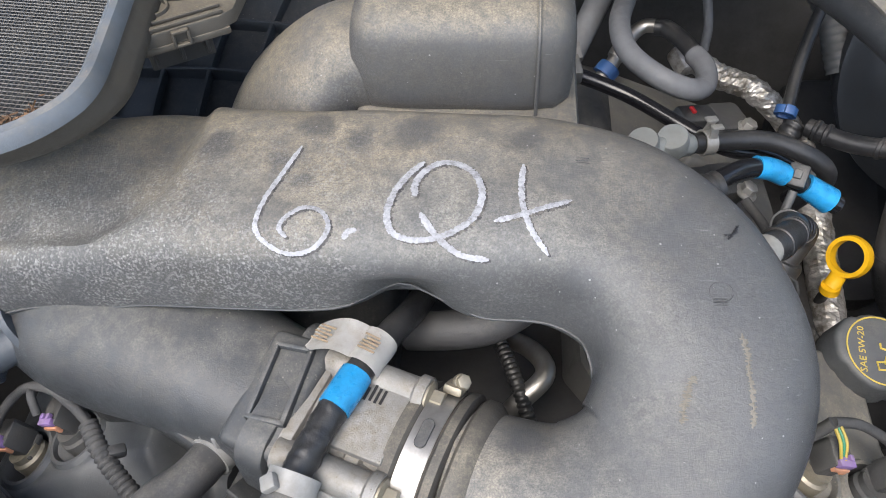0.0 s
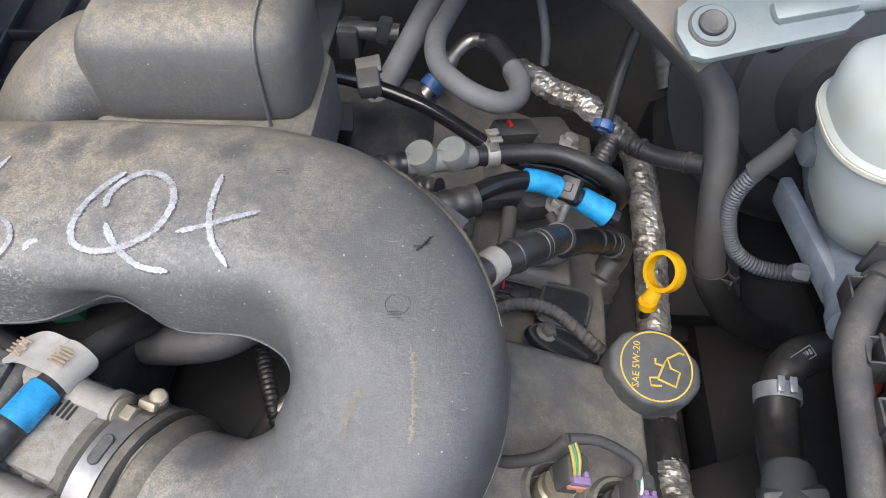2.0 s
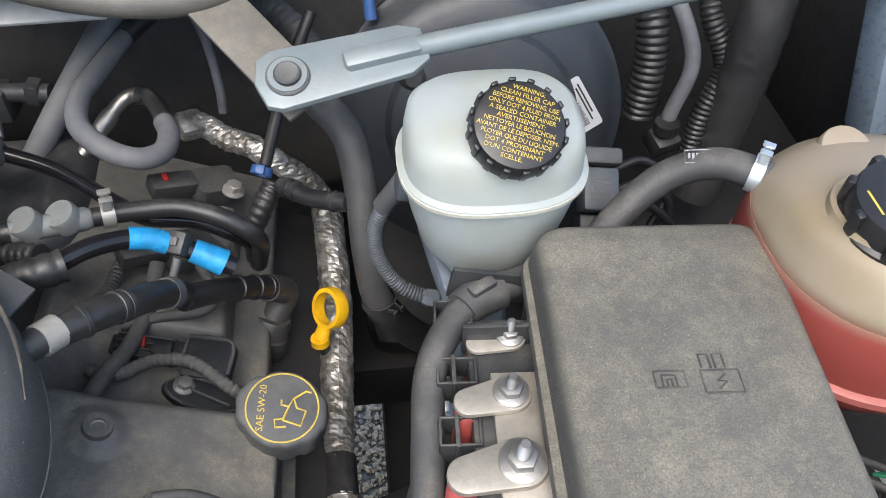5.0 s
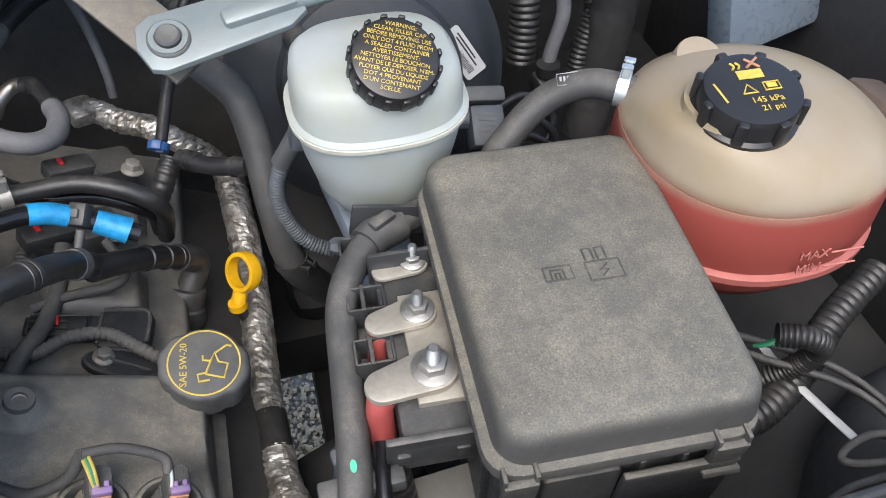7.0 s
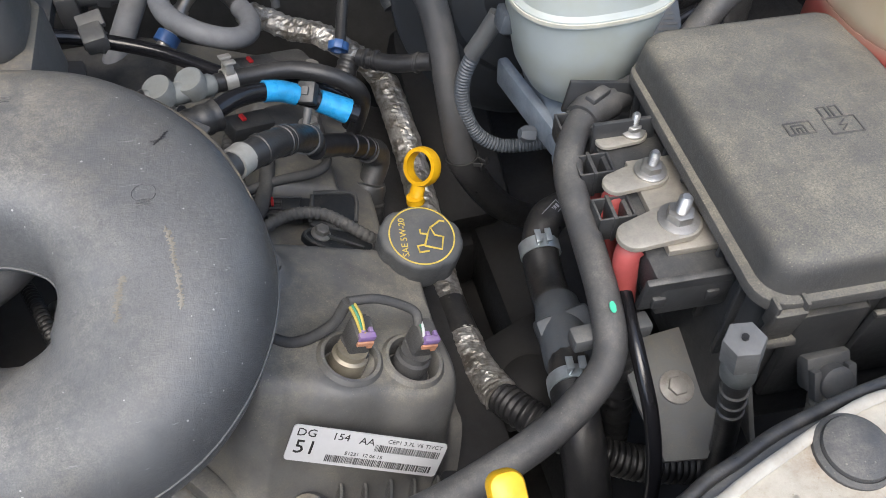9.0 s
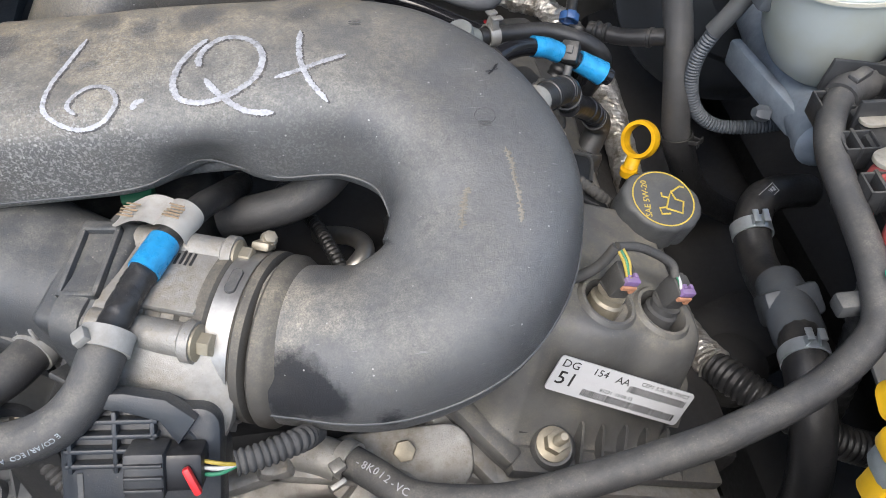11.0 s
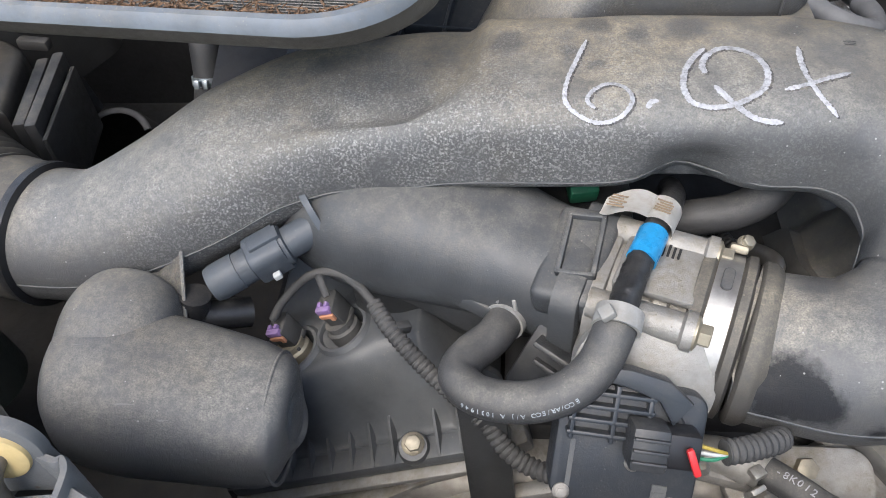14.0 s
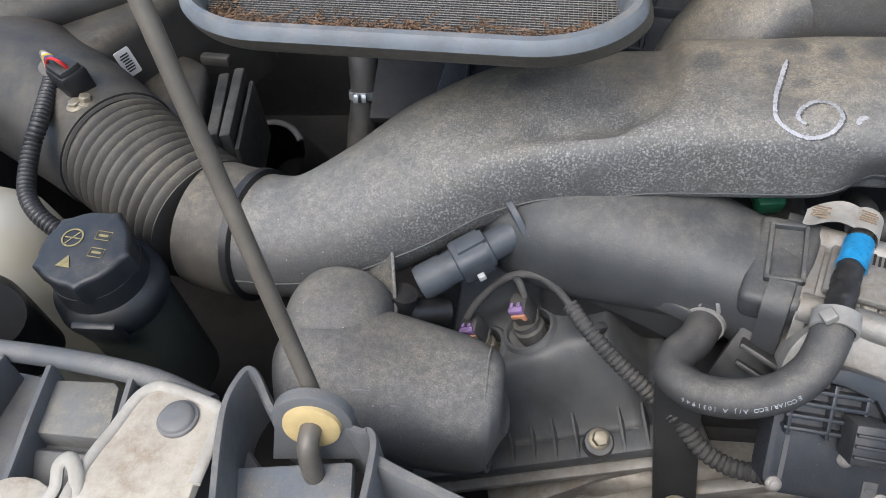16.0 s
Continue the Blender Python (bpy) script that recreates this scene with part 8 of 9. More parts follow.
def left_harness():
    th = thing("wiring_harness", (-0.27, 0.22, 0.88), "grey-black wiring conduit over the valve cover", "wiring", "wiring harnesses")
    part("conduit", tube([(-0.284, 0.229, 0.932), (-0.273, 0.214, 0.928), (-0.26, 0.201, 0.921), (-0.243, 0.187, 0.912), (-0.226, 0.176, 0.902), (-0.205, 0.165, 0.885)], 0.0056, 14, ribs=0.0042, depth=0.001), WIRE_GREY, th)
    part("taped_run", tube([(-0.368, 0.236, 0.902), (-0.357, 0.243, 0.918), (-0.335, 0.25, 0.938), (-0.312, 0.246, 0.947), (-0.296, 0.238, 0.942), (-0.284, 0.229, 0.932), (-0.278, 0.22, 0.929)], 0.0034, 12, crumple=0.1), WIRE_GREY, th)
    part("wire", tube([(-0.328, 0.249, 0.94), (-0.324, 0.241, 0.943), (-0.319, 0.232, 0.936)], 0.003, 10), WIRE_GREY, th)
    part("clip", box(pose(-0.262, 0.214, 0.925, 0, 20, 30), (0.012, 0.008, 0.008), 0.002), BLACK, th)
    th = thing("wiring_harness", (-0.18, 0.14, 0.86), "ribbed black conduit beside the throttle actuator", "wiring", "wiring harnesses")
    part("conduit", tube([(-0.2, 0.165, 0.88), (-0.185, 0.15, 0.868), (-0.165, 0.14, 0.862), (-0.14, 0.13, 0.87)], 0.0062, 14, ribs=0.0045, depth=0.0012), WIRE_GREY, th)


left_harness()


# ---- air cleaner side ----
def bellows():
    th = thing("air_bellows", (-0.65, 0.33, 0.9), "dusty grey corrugated rubber air bellows with end clamps", "air hose")
    line = [(-0.570, 0.290, 0.941), (-0.605, 0.300, 0.944), (-0.65, 0.328, 0.952), (-0.70, 0.362, 0.960), (-0.715, 0.372, 0.962)]
    part("cuff", tube([(-0.555, 0.287, 0.941), (-0.575, 0.291, 0.941), (-0.60, 0.298, 0.943)], 0.0575, 44, 3), FOLD, th, "smooth rubber cuff")
    part("folds", tube(line[1:], 0.0535, 48, 6, ribs=0.0105, depth=0.006), FOLD, th)
    m = basis((-0.718, 0.374, 0.9625), (-0.82, 0.55, 0.1))
    band = part("end_band", ring_lathe(m, [(0.056, -0.008), (0.060, -0.008), (0.060, 0.010), (0.056, 0.010)], 48), RUSTY, th, "worn steel clamp band")
    bolt("clamp_screw", m @ Vector((0.008, 0.06, 0.004)), (0.3, 0.1, 1), th, 0.0055, 0.006, BOLT_TAN)
    part("duct_rim", ring_lathe(basis((-0.552, 0.2865, 0.941), (-0.97, 0.2, 0)), [(0.053, -0.004), (0.0585, -0.003), (0.0585, 0.004), (0.053, 0.005)], 48), RUBBER_DARK, th)


bellows()


def air_cleaner():
    th = thing("air_cleaner", (-0.85, 0.48, 0.9), "black plastic air cleaner housing with a white sticker", "air cleaner")
    part("outlet", tube([(-0.712, 0.370, 0.962), (-0.76, 0.402, 0.968), (-0.82, 0.44, 0.972), (-0.88, 0.48, 0.975)], 0.062, 40, 5, taper=0.075), AIRBOX, th)
    part("housing", prism(pose(-0.84, 0.62, 0.86, 0, 0, -24), rounded(0.27, 0.30, 0.05), 0.16, 0.02, 3), AIRBOX, th)
    lid = part("lid", prism(pose(0, 0, 0.87), [(-0.785, 0.578), (-0.712, 0.551), (-0.690, 0.535), (-0.683, 0.519), (-0.66, 0.432), (-0.672, 0.425), (-0.757, 0.470)], 0.083, 0.008, 3), AIRBOX, th, "dusty black angular lid")
    for (x0, y0), (x1, y1), wide, z in (((-0.672, 0.535), (-0.648, 0.425), 0.013, 0.941), ((-0.652, 0.535), (-0.629, 0.415), 0.012, 0.948), ((-0.640, 0.53), (-0.618, 0.41), 0.006, 0.935)):
        part("lid_step", box(pose((x0 + x1) / 2, (y0 + y1) / 2, z - 0.04, 0, 0, math.degrees(math.atan2(y1 - y0, x1 - x0))), (math.hypot(x1 - x0, y1 - y0), wide, 0.08), 0.003), BLACK, lid)
    part("lid_catch", box(pose(-0.684, 0.55, 0.948, 0, 0, -8), (0.036, 0.012, 0.012), 0.003), AIRBOX, lid)
    part("intake_horn", tube([(-0.94, 0.46, 1.02), (-0.86, 0.53, 1.03), (-0.78, 0.60, 1.02), (-0.74, 0.66, 1.0)], 0.05, 32, 6, flat=0.7), AIRBOX, th)
    m = basis((-0.744, 0.481, 0.990), (0.75, -0.66, 0.1), (0, 0.1, 1)) @ pose(0, 0, 0, 0, 0, 12)
    st = part("sticker", prism(m, rounded(0.017, 0.030, 0.002), 0.001), STICKER, th, "small white data sticker", smooth=False)
    bars(shift(m, 0, 0, 0.0013), 0.011, 0.021, 7, st, INK, "print", 12)


air_cleaner()


def flow_sensor():
    th = thing("air_flow_sensor", (-0.73, 0.38, 1.02), "black air flow sensor plug with coloured wires and conduit", "sensor")
    m = basis((-0.738, 0.385, 1.034), (-0.05, -0.1, 1), (0.55, 0.8, 0))
    part("base_plate", prism(shift(m, 0, 0, -0.018), rounded(0.05, 0.034, 0.008), 0.008, 0.002), BLACK, th)
    part("plug", box(m, (0.034, 0.026, 0.03), 0.004), BLACK_CLEAN, th)
    part("boot", box(shift(m, 0, 0, 0.014), (0.03, 0.022, 0.012), 0.004), RUBBER_DARK, th)
    for i, mat in enumerate((RED, BLUE_PL, YELLOW, WHITE_PL, BOLT_TAN)):
        part("wire", tube([m @ Vector((0.012 - i * 0.005, 0.0, 0.018)), m @ Vector((0.010 - i * 0.006, -0.003, 0.028)), m @ Vector((-0.005 - i * 0.003, -0.006, 0.027)), m @ Vector((-0.02, -0.008, 0.012))], 0.0016, 8), mat, th)
    part("conduit", tube([m @ Vector((-0.019, -0.008, 0.012)), m @ Vector((-0.026, -0.006, 0.0)), (-0.752, 0.338, 1.022), (-0.753, 0.318, 1.013), (-0.749, 0.292, 1.003), (-0.740, 0.27, 0.997), (-0.722, 0.252, 0.992), (-0.700, 0.24, 0.985)], 0.0066, 14, ribs=0.0045, depth=0.0014), RUBBER_DARK, th, "ribbed black conduit")
    bolt("screw", (-0.728, 0.362, 1.022), (0, -0.1, 1), th, 0.006, 0.004, BOLT_TAN)


flow_sensor()


def power_steering():
    th = thing("fluid_reservoir", (-0.655, 0.21, 0.85), "black fluid reservoir with a lobed printed cap", "reservoir")
    m = basis((-0.655, 0.208, 1.004), (0.04, -0.12, 1.0), (0.1, 1, 0))
    out = []
    for i in range(60):
        a = 2 * math.pi * i / 60
        r = 0.0355 + 0.0045 * max(0, math.cos(5 * a)) ** 6
        out.append((r * math.cos(a), r * math.sin(a)))
    cap = part("cap", prism(shift(m, 0, 0, -0.022), out, 0.022, 0.004, 3), CAP_BLACK, th, "lobed black cap with yellow symbols")
    t = shift(m, 0, 0, 0.0004)
    part("warning_triangle", prism(shift(t, -0.006, -0.016, 0), [(-0.006, -0.005), (0.006, -0.005), (0.0, 0.006)], 0.0004), DIM_INK, cap, "faded yellow warning triangle", smooth=False)
    part("symbol", ring_lathe(shift(t, -0.012, 0.006, 0), [(0.0075, 0), (0.0075, 0.0004), (0.0088, 0.0004), (0.0088, 0)], 32), DIM_INK, cap, smooth=False)
    part("symbol", join(*[box(t @ pose(-0.012, 0.006, 0, 0, 0, a), (0.014, 0.001, 0.0004), 0) for a in (0, 60)]), DIM_INK, cap, smooth=False)
    for x, y in ((0.012, 0.012), (0.014, -0.004)):
        part("symbol", join(tube([shift(t, x, y, 0) @ Vector(q) for q in ((-0.006, -0.004, 0), (0.006, -0.004, 0), (0.006, 0.004, 0), (-0.006, 0.004, 0), (-0.006, -0.004, 0))], 0.0004, 6, 1), box(shift(t, x, y, 0), (0.008, 0.002, 0.0004), 0)), DIM_INK, cap)
    part("collar", lathe(shift(m, 0, 0, -0.07), [(0.042, 0), (0.046, 0.01), (0.044, 0.024), (0.037, 0.03), (0.036, 0.048)], 44), CAP_BLACK, th)
    part("body", tube([m @ Vector((0, 0, -0.06)), m @ Vector((0.004, 0.0, -0.12)), m @ Vector((0.006, 0.0, -0.2))], 0.04, 36, 4), dusty("green_black_plastic", (0.055, 0.066, 0.056), 0.35, 0.4), th)
    part("side_tab", box(shift(m, 0.016, -0.044, -0.052) @ pose(0, 0, 0, 12, 0, 8), (0.036, 0.006, 0.034), 0.002), CAP_BLACK, th)


power_steering()
solid("washer_bottle", rings_to_bm([[Vector((-0.80 + r * math.cos(a), 0.235 + 1.3 * r * math.sin(a), z)) for a in (2 * math.pi * j / 40 for j in range(40))] for z, r in ((0.72, 0.05), (0.74, 0.07), (0.92, 0.072), (0.955, 0.066), (0.98, 0.05), (0.99, 0.03))]), shell_material("washer_bottle_wall", (0.72, 0.7, 0.62), 0.12), "cream plastic washer bottle beside the reservoir", "bottle")
solid("filler_elbow", tube([(-0.70, 0.14, 1.0), (-0.715, 0.155, 0.99), (-0.73, 0.17, 0.96), (-0.735, 0.18, 0.9)], 0.026, 24), RUBBER_DARK, "black rubber elbow by the front panel", "hose")


def screen_tray():
    th = thing("air_inlet_tray", (-0.42, 0.43, 1.1), "dusty grey air inlet tray with a wire screen and dead needles", "air inlet")
    w, h, r = 0.37, 0.34, 0.09
    c = (-0.416, 0.436)

    def lean(x):
        """The tray stands a little askew: its far end lies further back."""
        return -0.12 * (x + 0.27)
    rings = []
    wall = []
    for k, z in ((-0.03, 1.103), (0.0, 1.105), (0.004, 1.109), (0.002, 1.115), (-0.004, 1.121), (-0.006, 1.125), (-0.006, 1.1258), (-0.008, 1.131), (-0.014, 1.1352), (-0.023, 1.136), (-0.032, 1.132), (-0.039, 1.124), (-0.041, 1.108)):
        (wall if z < 1.1255 and k > -0.035 else rings).append([Vector((c[0] + x - (0.13 * max(0, y + 0.11) if x > 0 else 0), c[1] + y + lean(c[0] + x) + 1.1 * max(0.0, 1.1255 - z) * (k > -0.035), z)) for x, y in rounded(w + k, h + k, max(0.02, r + k / 2), 16)])
    part("outer_wall", rings_to_bm(wall + rings[:1], closed_ends=False), TRAY_TAN, th, "tan dusty outer wall", recalc=True)
    part("rim", rings_to_bm(rings, closed_ends=False), RIM, th, "dusty blue-grey rolled rim", recalc=True)
    part("tray_floor", prism(pose(c[0], c[1] + 0.02, 1.098), rounded(w - 0.085, h - 0.085, r - 0.03), 0.004), CAP_BLACK, th)
    # wire screen: two crossing layers of fine square wires
    for name, along in (("wire_screen", 0), ("wire_screen", 1)):
        bm = bmesh.new()
        span, other = ((w, h), (h, w))[along]
        n = int((span - 0.03) / 0.0034)
        for i in range(n):
            s = -span / 2 + 0.015 + 0.0034 * (i + 0.5)
            rr, reach = r - 0.0205, other / 2 - 0.0205
            cut = abs(s) - (span / 2 - 0.0205 - rr)
            if cut > 0:
                reach -= rr - math.sqrt(max(0, rr * rr - min(cut, rr) ** 2))
            lo, hi = -reach, reach
            if along == 0:
                hi = max(lo, min(hi, (w / 2 - 0.0215 - s) / 0.13 - 0.11))
            q = 0.0003
            ends = [Vector((c[0] + s, c[1] + e + lean(c[0] + s), 1.1112)) if along == 0 else Vector((c[0] + e - (0.13 * max(0, s + 0.11) if e > 0 else 0), c[1] + s + lean(c[0] + e), 1.1115)) for e in (lo, hi)]
            a = Vector((q, 0, 0)) if along == 0 else Vector((0, q, 0))
            vs = [bm.verts.new(p + o) for p in ends for o in (-a, a, Vector((0, 0, 2 * q)))]
            for x, y in ((0, 1), (1, 2), (2, 0)):
                bm.faces.new((vs[x], vs[y], vs[y + 3], vs[x + 3]))
        tagged(part(name, bm, MESH, th, "fine woven wire screen", smooth=False), kind="stuff")
    rng = random.Random(11)
    bm = bmesh.new()
    for i in range(1500):
        x = c[0] + rng.uniform(-w / 2 + 0.038, w / 2 - 0.044)
        cut = max(0.0, abs(x - c[0]) - (w / 2 - r))
        y = c[1] - h / 2 + 0.023 + abs(rng.gauss(0, 0.013)) + r - 0.02 - math.sqrt(max(0, (r - 0.02) ** 2 - min(cut, r - 0.02) ** 2))
        ln, a = rng.uniform(0.003, 0.016), rng.uniform(0, math.pi)
        d = Vector((math.cos(a), math.sin(a), rng.uniform(-0.15, 0.15))) * ln / 2
        p = Vector((x, y + lean(x), 1.114 + rng.uniform(0, 0.005)))
        s = Vector((-d.y, d.x, 0)).normalized() * rng.uniform(0.0003, 0.0012)
        vs = [bm.verts.new(q) for q in (p - d - s, p - d + s, p + d + s * 0.6, p + d - s * 0.6, p - d + Vector((0, 0, 0.0008)), p + d + Vector((0, 0, 0.0008)))]
        for f in ((0, 1, 2, 3), (0, 4, 5, 3), (1, 4, 5, 2)):
            bm.faces.new([vs[j] for j in f])
    tagged(part("dead_needles", bm, WOODY, th, "brown dead pine needles and leaf litter", smooth=False), kind="stuff")
    # bracket on the inner end
    br = part("end_bracket", prism(pose(0, 0, 1.0985), [(-0.262, 0.402), (-0.246, 0.395), (-0.2, 0.421), (-0.193, 0.43), (-0.19, 0.5), (-0.262, 0.52)], 0.010, 0.002), TRAY_TAN, th, "tan dusty moulded end bracket")
    f = pose(-0.2215, 0.4085, 1.1085, 0, 0, 29.5)
    part("lip", box(shift(f, 0, 0.0035, 0.0015), (0.056, 0.004, 0.003), 0.001), TRAY_TAN, br)
    part("lip", box(shift(f, 0, 0.0105, 0.0015), (0.056, 0.003, 0.003), 0.001), TRAY_TAN, br)
    part("flange", box(shift(f, 0.001, 0.001, -0.012), (0.058, 0.003, 0.005), 0.001), TRAY_TAN, br)
    part("clip_window", ring_of_box(shift(f, -0.002, -0.0025, -0.006) @ pose(0, 0, 0, 90, 0, 0), 0.012, 0.012, 0.0022, 0.004), TRAY_TAN, br)
    # black on gussets and web stands in for the shade under the bracket
    for x in (-0.022, -0.004, 0.013):
        part("gusset", box(shift(f, x, 0.016, -0.02) @ pose(0, 0, 0, 14, 0, 0), (0.0025, 0.018, 0.018), 0.0008), BLACK, br)
    part("web", box(shift(f, -0.004, 0.02, -0.024), (0.044, 0.004, 0.028), 0.001), BLACK, br)
    part("raised_box", box(pose(-0.233, 0.462, 1.115, 0, 0, 8), (0.034, 0.05, 0.016), 0.004), TRAY_TAN, br)
    br.location.y += 0.012
    hm = pose(-0.2465, 0.428, 1.1085)
    part("hole_rim", join(ring_lathe(hm, [(0.0085, 0), (0.0088, 0.0022), (0.0105, 0.0022), (0.011, 0)], 28), box(shift(hm, 0, 0, 0.0012), (0.001, 0.012, 0.002), 0)), TRAY_TAN, br)


screen_tray()


def prop_rod():
    th = thing("hood_prop_rod", (-0.413, 0.04, 1.07), "grey-brown steel hood prop rod standing in its grommet", "prop rod")
    a, d = Vector((-0.413, 0.046, 1.074)), Vector((-0.207, 0.266, 0.942))
    part("rod", tube([a - d * 0.04, a + d * 0.012, a + d * 0.1, a + d * 0.4, a + d * 0.74], 0.0044, 16, 4), ROD, th)
    g = Vector((-0.413, 0.034, 1.064))
    part("hook", tube([g + Vector((0.0, 0.008, 0.0)), g + Vector((0.0, -0.004, 0.0)), g + Vector((0.0, -0.011, -0.003)), g + Vector((0.0, -0.014, -0.012)), g + Vector((-0.001, -0.0145, -0.03)), g + Vector((-0.003, -0.016, -0.07))], 0.0058, 14), ROD, th)


ROD = dusty("prop_rod_steel", (0.15, 0.135, 0.115), 0.4, 0.4, metal=0.3)
prop_rod()


def front_panel_left():
    th = thing("grille_carrier", (-0.5, 0.0, 1.0), "dark grey plastic front carrier with ribs and metal plate", "front panel", "front panels")
    out = [(-0.92, -0.14), (-0.92, 0.06), (-0.75, 0.082), (-0.62, 0.078), (-0.53, 0.066), (-0.47, 0.048), (-0.44, 0.02), (-0.40, 0.01), (-0.35, -0.01), (-0.30, -0.05), (-0.28, -0.14)]
    part("shell", prism(Matrix.Translation((0, 0, 1.0)), out, 0.03, 0.006), CARRIER, th)
    part("edge_bead", tube([(-0.92, 0.062, 1.042), (-0.75, 0.084, 1.045), (-0.62, 0.079, 1.048), (-0.53, 0.067, 1.05), (-0.478, 0.05, 1.05)], 0.0065, 12, 6), CARRIER, th)
    for x, y, a in ((-0.62, 0.03, 2), (-0.66, 0.03, 0)):
        part("rib", box(pose(x, y, 1.04, 0, 0, -a), (0.006, 0.085, 0.03), 0.002), CARRIER, th)
    part("recess", prism(Matrix.Translation((0, 0, 1.03)), [(-0.583, 0.029), (-0.587, 0.05), (-0.590, 0.060), (-0.585, 0.065), (-0.547, 0.066), (-0.542, 0.062), (-0.538, 0.045), (-0.534, 0.028)], 0.013, 0.003), RECESS, th, "tan dusty raised recess floor")
    part("recess_front", box(pose(-0.558, 0.014, 1.028, 30, 0, -1), (0.055, 0.024, 0.012), 0.004), CARRIER, th)
    part("rib", ribbon([(-0.586, 0.068, 1.052), (-0.581, 0.035, 1.052), (-0.577, 0.004, 1.05), (-0.572, -0.03, 1.05)], 0.03, 0.005), CARRIER, th)
    part("rib", ribbon([(-0.531, 0.066, 1.054), (-0.526, 0.035, 1.054), (-0.522, 0.008, 1.052)], 0.03, 0.005), CARRIER, th)
    # cream plate with a raised rim, button and hook
    outline = [(-0.532, -0.10), (-0.531, -0.008), (-0.523, 0.028), (-0.518, 0.047), (-0.510, 0.055), (-0.500, 0.054), (-0.480, 0.048), (-0.470, 0.044), (-0.466, 0.036), (-0.467, 0.0), (-0.468, -0.10)]
    pl = part("plate", prism(Matrix.Translation((0, 0, 1.052)), outline, 0.006, 0.002), CREAM, th, "dusty cream painted steel plate")
    part("plate_rim", tube([(x, y, 1.058) for x, y in outline[:-1]], 0.0034, 12, 4, flat=0.6), CREAM_RIM, pl, "paler raised plate rim")
    part("button", lathe(basis((-0.489, 0.035, 1.058), (0, 0, 1)), [(0.0112, 0), (0.0112, 0.002), (0.0098, 0.0025), (0.0094, 0.004), (0.008, 0.005), (0.003, 0.0052)], 32), BUTTON, pl, "dark rubber button")
    part("hook", tube([(-0.527, -0.012, 1.056), (-0.531, 0.0, 1.06), (-0.537, 0.006, 1.062), (-0.542, 0.002, 1.06), (-0.541, -0.008, 1.056), (-0.548, -0.016, 1.053), (-0.56, -0.02, 1.05), (-0.572, -0.03, 1.05)], 0.004, 12, flat=0.6), CREAM_RIM, pl, "pale hooked lip of the plate")
    part("side_plate", prism(pose(-0.565, -0.03, 1.045), circle(0.03, 24), 0.006, 0.002), CREAM, th)
    # cheek plates and the upright that carries the grommet
    part("cheek", ribbon([(-0.449, -0.016, 1.068), (-0.458, 0.019, 1.068), (-0.462, 0.042, 1.068), (-0.460, 0.057, 1.068), (-0.456, 0.064, 1.068), (-0.448, 0.057, 1.068), (-0.436, 0.040, 1.068), (-0.428, 0.036, 1.068)], 0.05, 0.005), CARRIER, th)
    part("cheek", ribbon([(-0.405, 0.042, 1.062), (-0.396, 0.037, 1.062), (-0.387, 0.034, 1.062), (-0.384, 0.035, 1.062), (-0.380, 0.029, 1.062), (-0.379, 0.014, 1.062), (-0.379, -0.007, 1.062)], 0.045, 0.005), CARRIER, th)
    part("beam", ribbon([(-0.382, 0.024, 1.056), (-0.367, 0.017, 1.056), (-0.337, 0.005, 1.056), (-0.320, -0.001, 1.056)], 0.04, 0.008), CARRIER, th)
    um = basis((-0.413, 0.034, 1.064), (0.08, -1, 0.12), (0, 0, 1))
    tab = [(0.0215 * math.cos(radians(a)), 0.0215 * math.sin(radians(a))) for a in range(-10, 191, 10)] + [(-0.028, -0.03), (0.028, -0.03)]
    part("rod_tab", prism(shift(um, 0, 0, -0.007), tab, 0.007, 0.002), CARRIER, th)
    part("grommet", lathe(um, [(0.0155, 0), (0.015, 0.002), (0.013, 0.003), (0.005, 0.0025)], 36), GROMMET, th, "tan rubber grommet")
    part("pocket", box(pose(-0.425, -0.02, 1.03, 8, 0, 8), (0.075, 0.09, 0.008), 0.003), RIM, th, "dusty pale pocket floor")


front_panel_left()

# things in the dark behind the air duct
solid("relay_bracket", join(box(pose(-0.742, 0.63, 0.86, 10, 0, -20), (0.05, 0.02, 0.14), 0.004), box(pose(-0.72, 0.61, 0.86, 10, 0, -20), (0.006, 0.05, 0.14), 0.002), box(pose(-0.762, 0.61, 0.925, 10, 0, -20), (0.03, 0.03, 0.02), 0.003)), GREY_PLASTIC, "dusty black bracket on the inner wing", "bracket")
SM = basis((-0.681, 0.598, 0.773), (0.05, -0.5, 0.85))
solid("cover_ring", tube([SM @ Vector((0.043 * math.cos(radians(a)), 0.043 * math.sin(radians(a)), 0.002)) for a in range(20, 161, 10)], 0.0045, 10, 2, flat=0.6), RUBBER_GREY, "grey rubber lip round a dark opening", "ring")
solid("suspension_top", lathe(SM, [(0.06, -0.14), (0.05, -0.012), (0.0455, -0.003), (0.042, -0.02), (0.04, -0.13), (0.01, -0.132)], 40), VOID, "black suspension top under a rubber lip", "suspension")
hose("side_hose", [(-0.545, 0.66, 0.93), (-0.54, 0.63, 0.89), (-0.54, 0.61, 0.85), (-0.55, 0.58, 0.79), (-0.54, 0.55, 0.74)], 0.019, RUBBER, "grey-black hose behind the air duct")
spring_clamp("hose_clamp", (-0.54, 0.614, 0.856), (0, -0.4, -0.9), 0.0195, None, CLAMP_BLUE, 0.01)
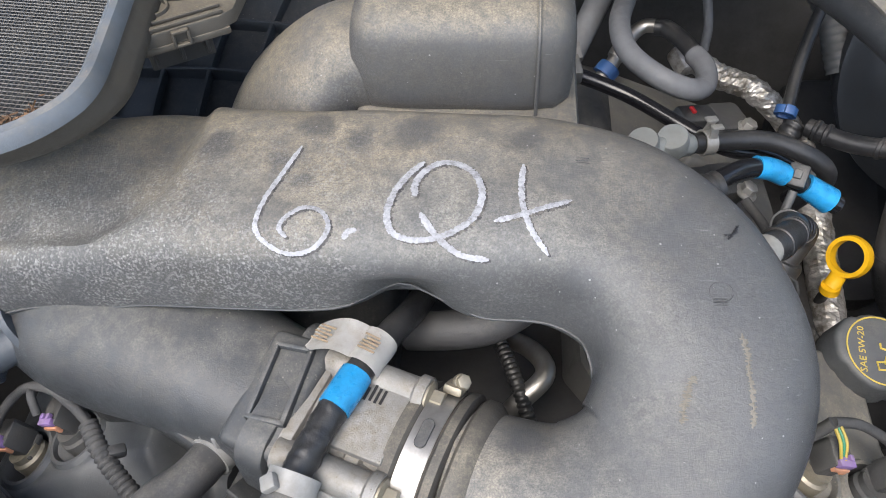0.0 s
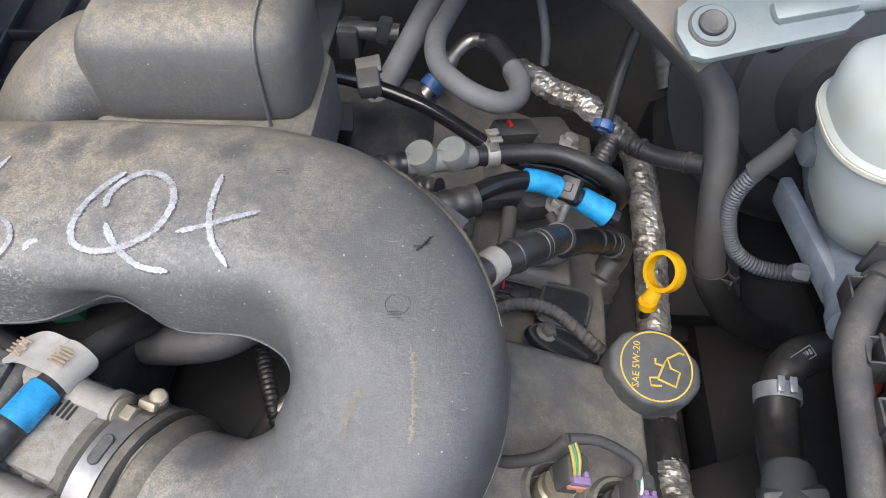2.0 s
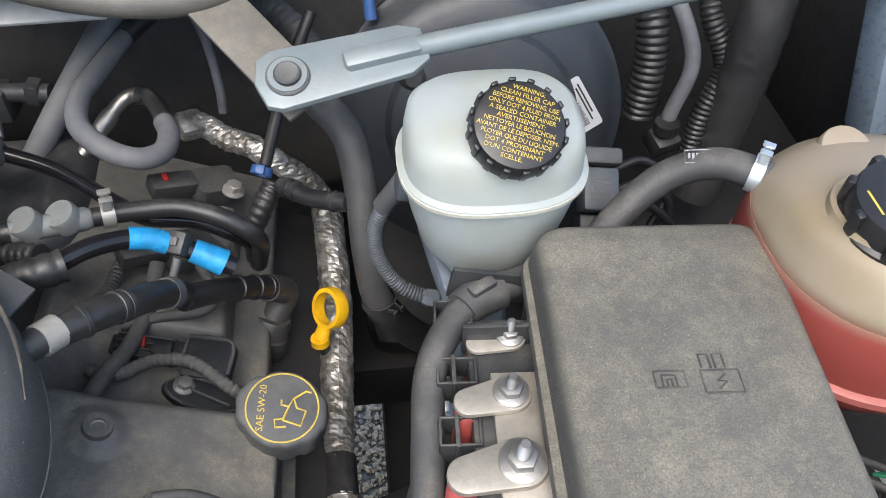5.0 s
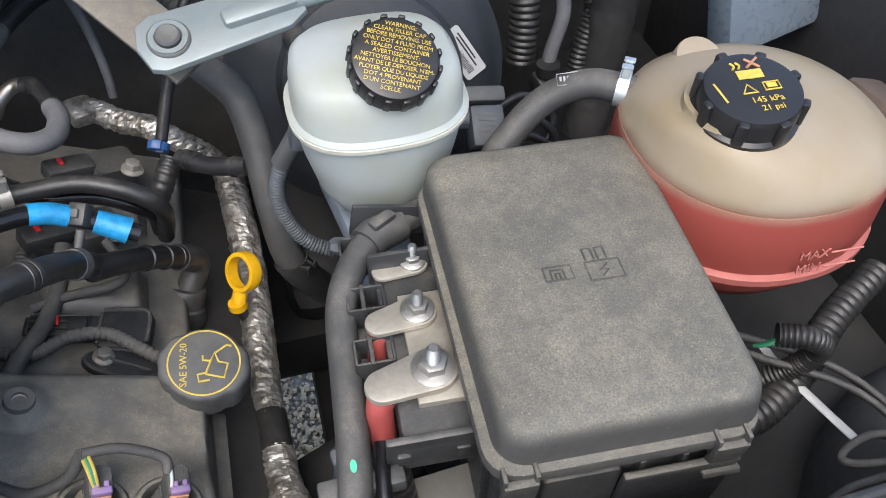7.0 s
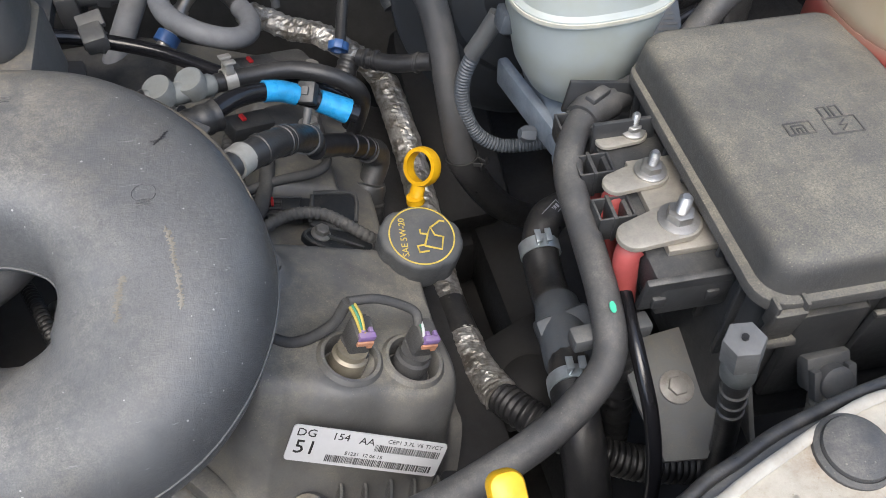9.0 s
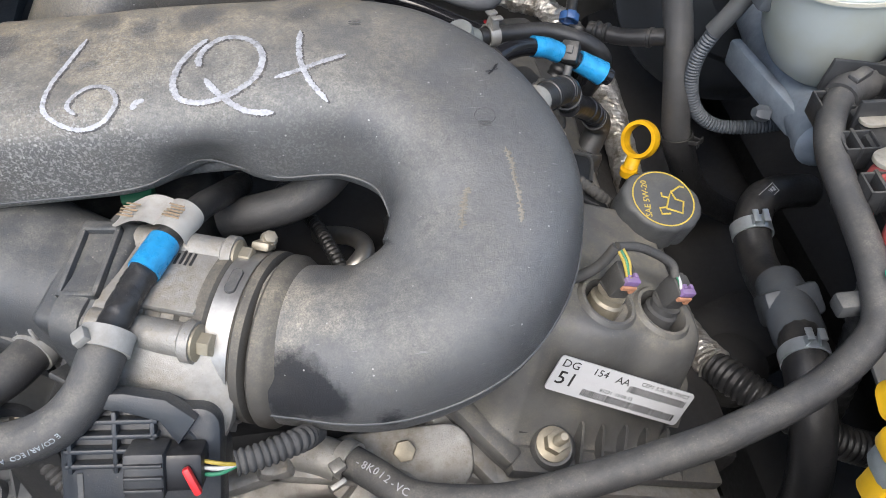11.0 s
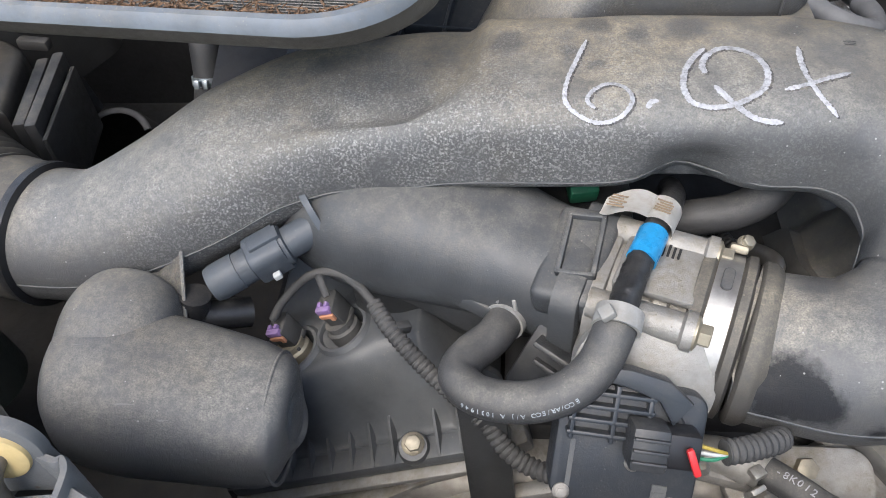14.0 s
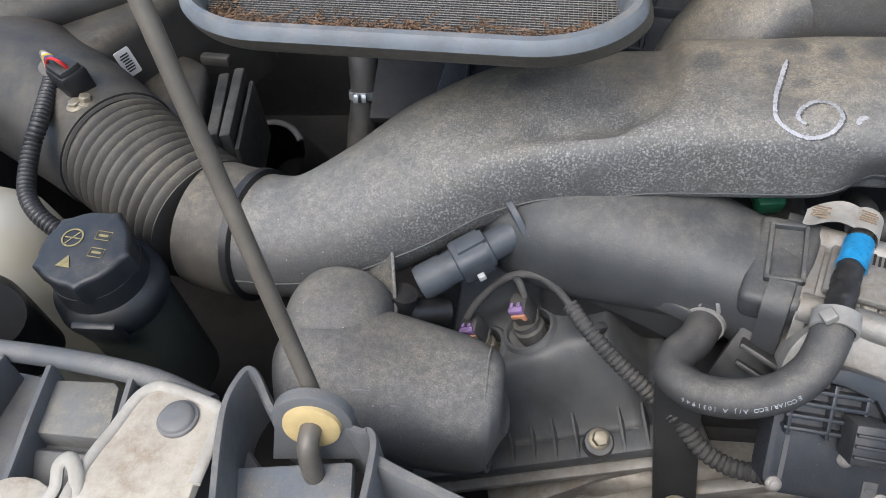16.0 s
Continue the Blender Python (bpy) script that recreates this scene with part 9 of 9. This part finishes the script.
box_thing = thing("coil_box", (-0.44, 0.60, 0.84), "black plastic box with a lid behind the air duct", "box")
part("body", box(pose(-0.44, 0.60, 0.86, 20, 0, 0), (0.15, 0.09, 0.04), 0.006), VOID, box_thing)
part("lid", box(pose(-0.44, 0.592, 0.884, 20, 0, 0), (0.16, 0.1, 0.012), 0.004), FLOOR_DARK, box_thing)


def ribbed_cover():
    th = thing("engine_rear_cover", (-0.2, 0.66, 0.85), "black ribbed plastic cover behind the air duct", "engine cover")
    m = pose(-0.23, 0.62, 0.9, 22, 4, -10)
    part("plate", prism(m, rounded(0.40, 0.34, 0.03), 0.01, 0.003), CAP_BLACK, th)
    for i in range(8):
        x = -0.17 + i * 0.047
        part("rib", ribbon([m @ Vector((x + 0.02, -0.15, 0.02)), m @ Vector((x, -0.05, 0.02)), m @ Vector((x - 0.004, 0.05, 0.02)), m @ Vector((x + 0.008, 0.15, 0.02))], 0.014, 0.005), CAP_BLACK, th)
    for i in range(5):
        y = -0.12 + i * 0.058
        part("rib", ribbon([m @ Vector((-0.18, y - 0.02, 0.02)), m @ Vector((-0.06, y, 0.02)), m @ Vector((0.06, y + 0.006, 0.02)), m @ Vector((0.18, y - 0.004, 0.02))], 0.014, 0.005), CAP_BLACK, th)


ribbed_cover()
solid("rear_manifold", box(pose(-0.06, 0.60, 0.84), (0.3, 0.16, 0.12), 0.03, 3), BLACK, "black rear part of the intake manifold", "intake manifold")


def wing_post():
    th = thing("wing_bracket", (-0.76, 0.69, 0.72), "dark grey upright plastic bracket on the inner wing", "bracket")
    m = pose(-0.79, 0.70, 0.78, 8, 14, 0)
    part("web", box(m, (0.05, 0.02, 0.2), 0.004), GREY_PLASTIC, th)
    part("cap", box(shift(m, 0.004, -0.01, 0.075), (0.07, 0.04, 0.012), 0.004), GREY_PLASTIC, th)
    for x in (-0.02, 0.022):
        part("rib", box(shift(m, x, -0.016, -0.01), (0.008, 0.024, 0.18), 0.003), GREY_PLASTIC, th)


wing_post()
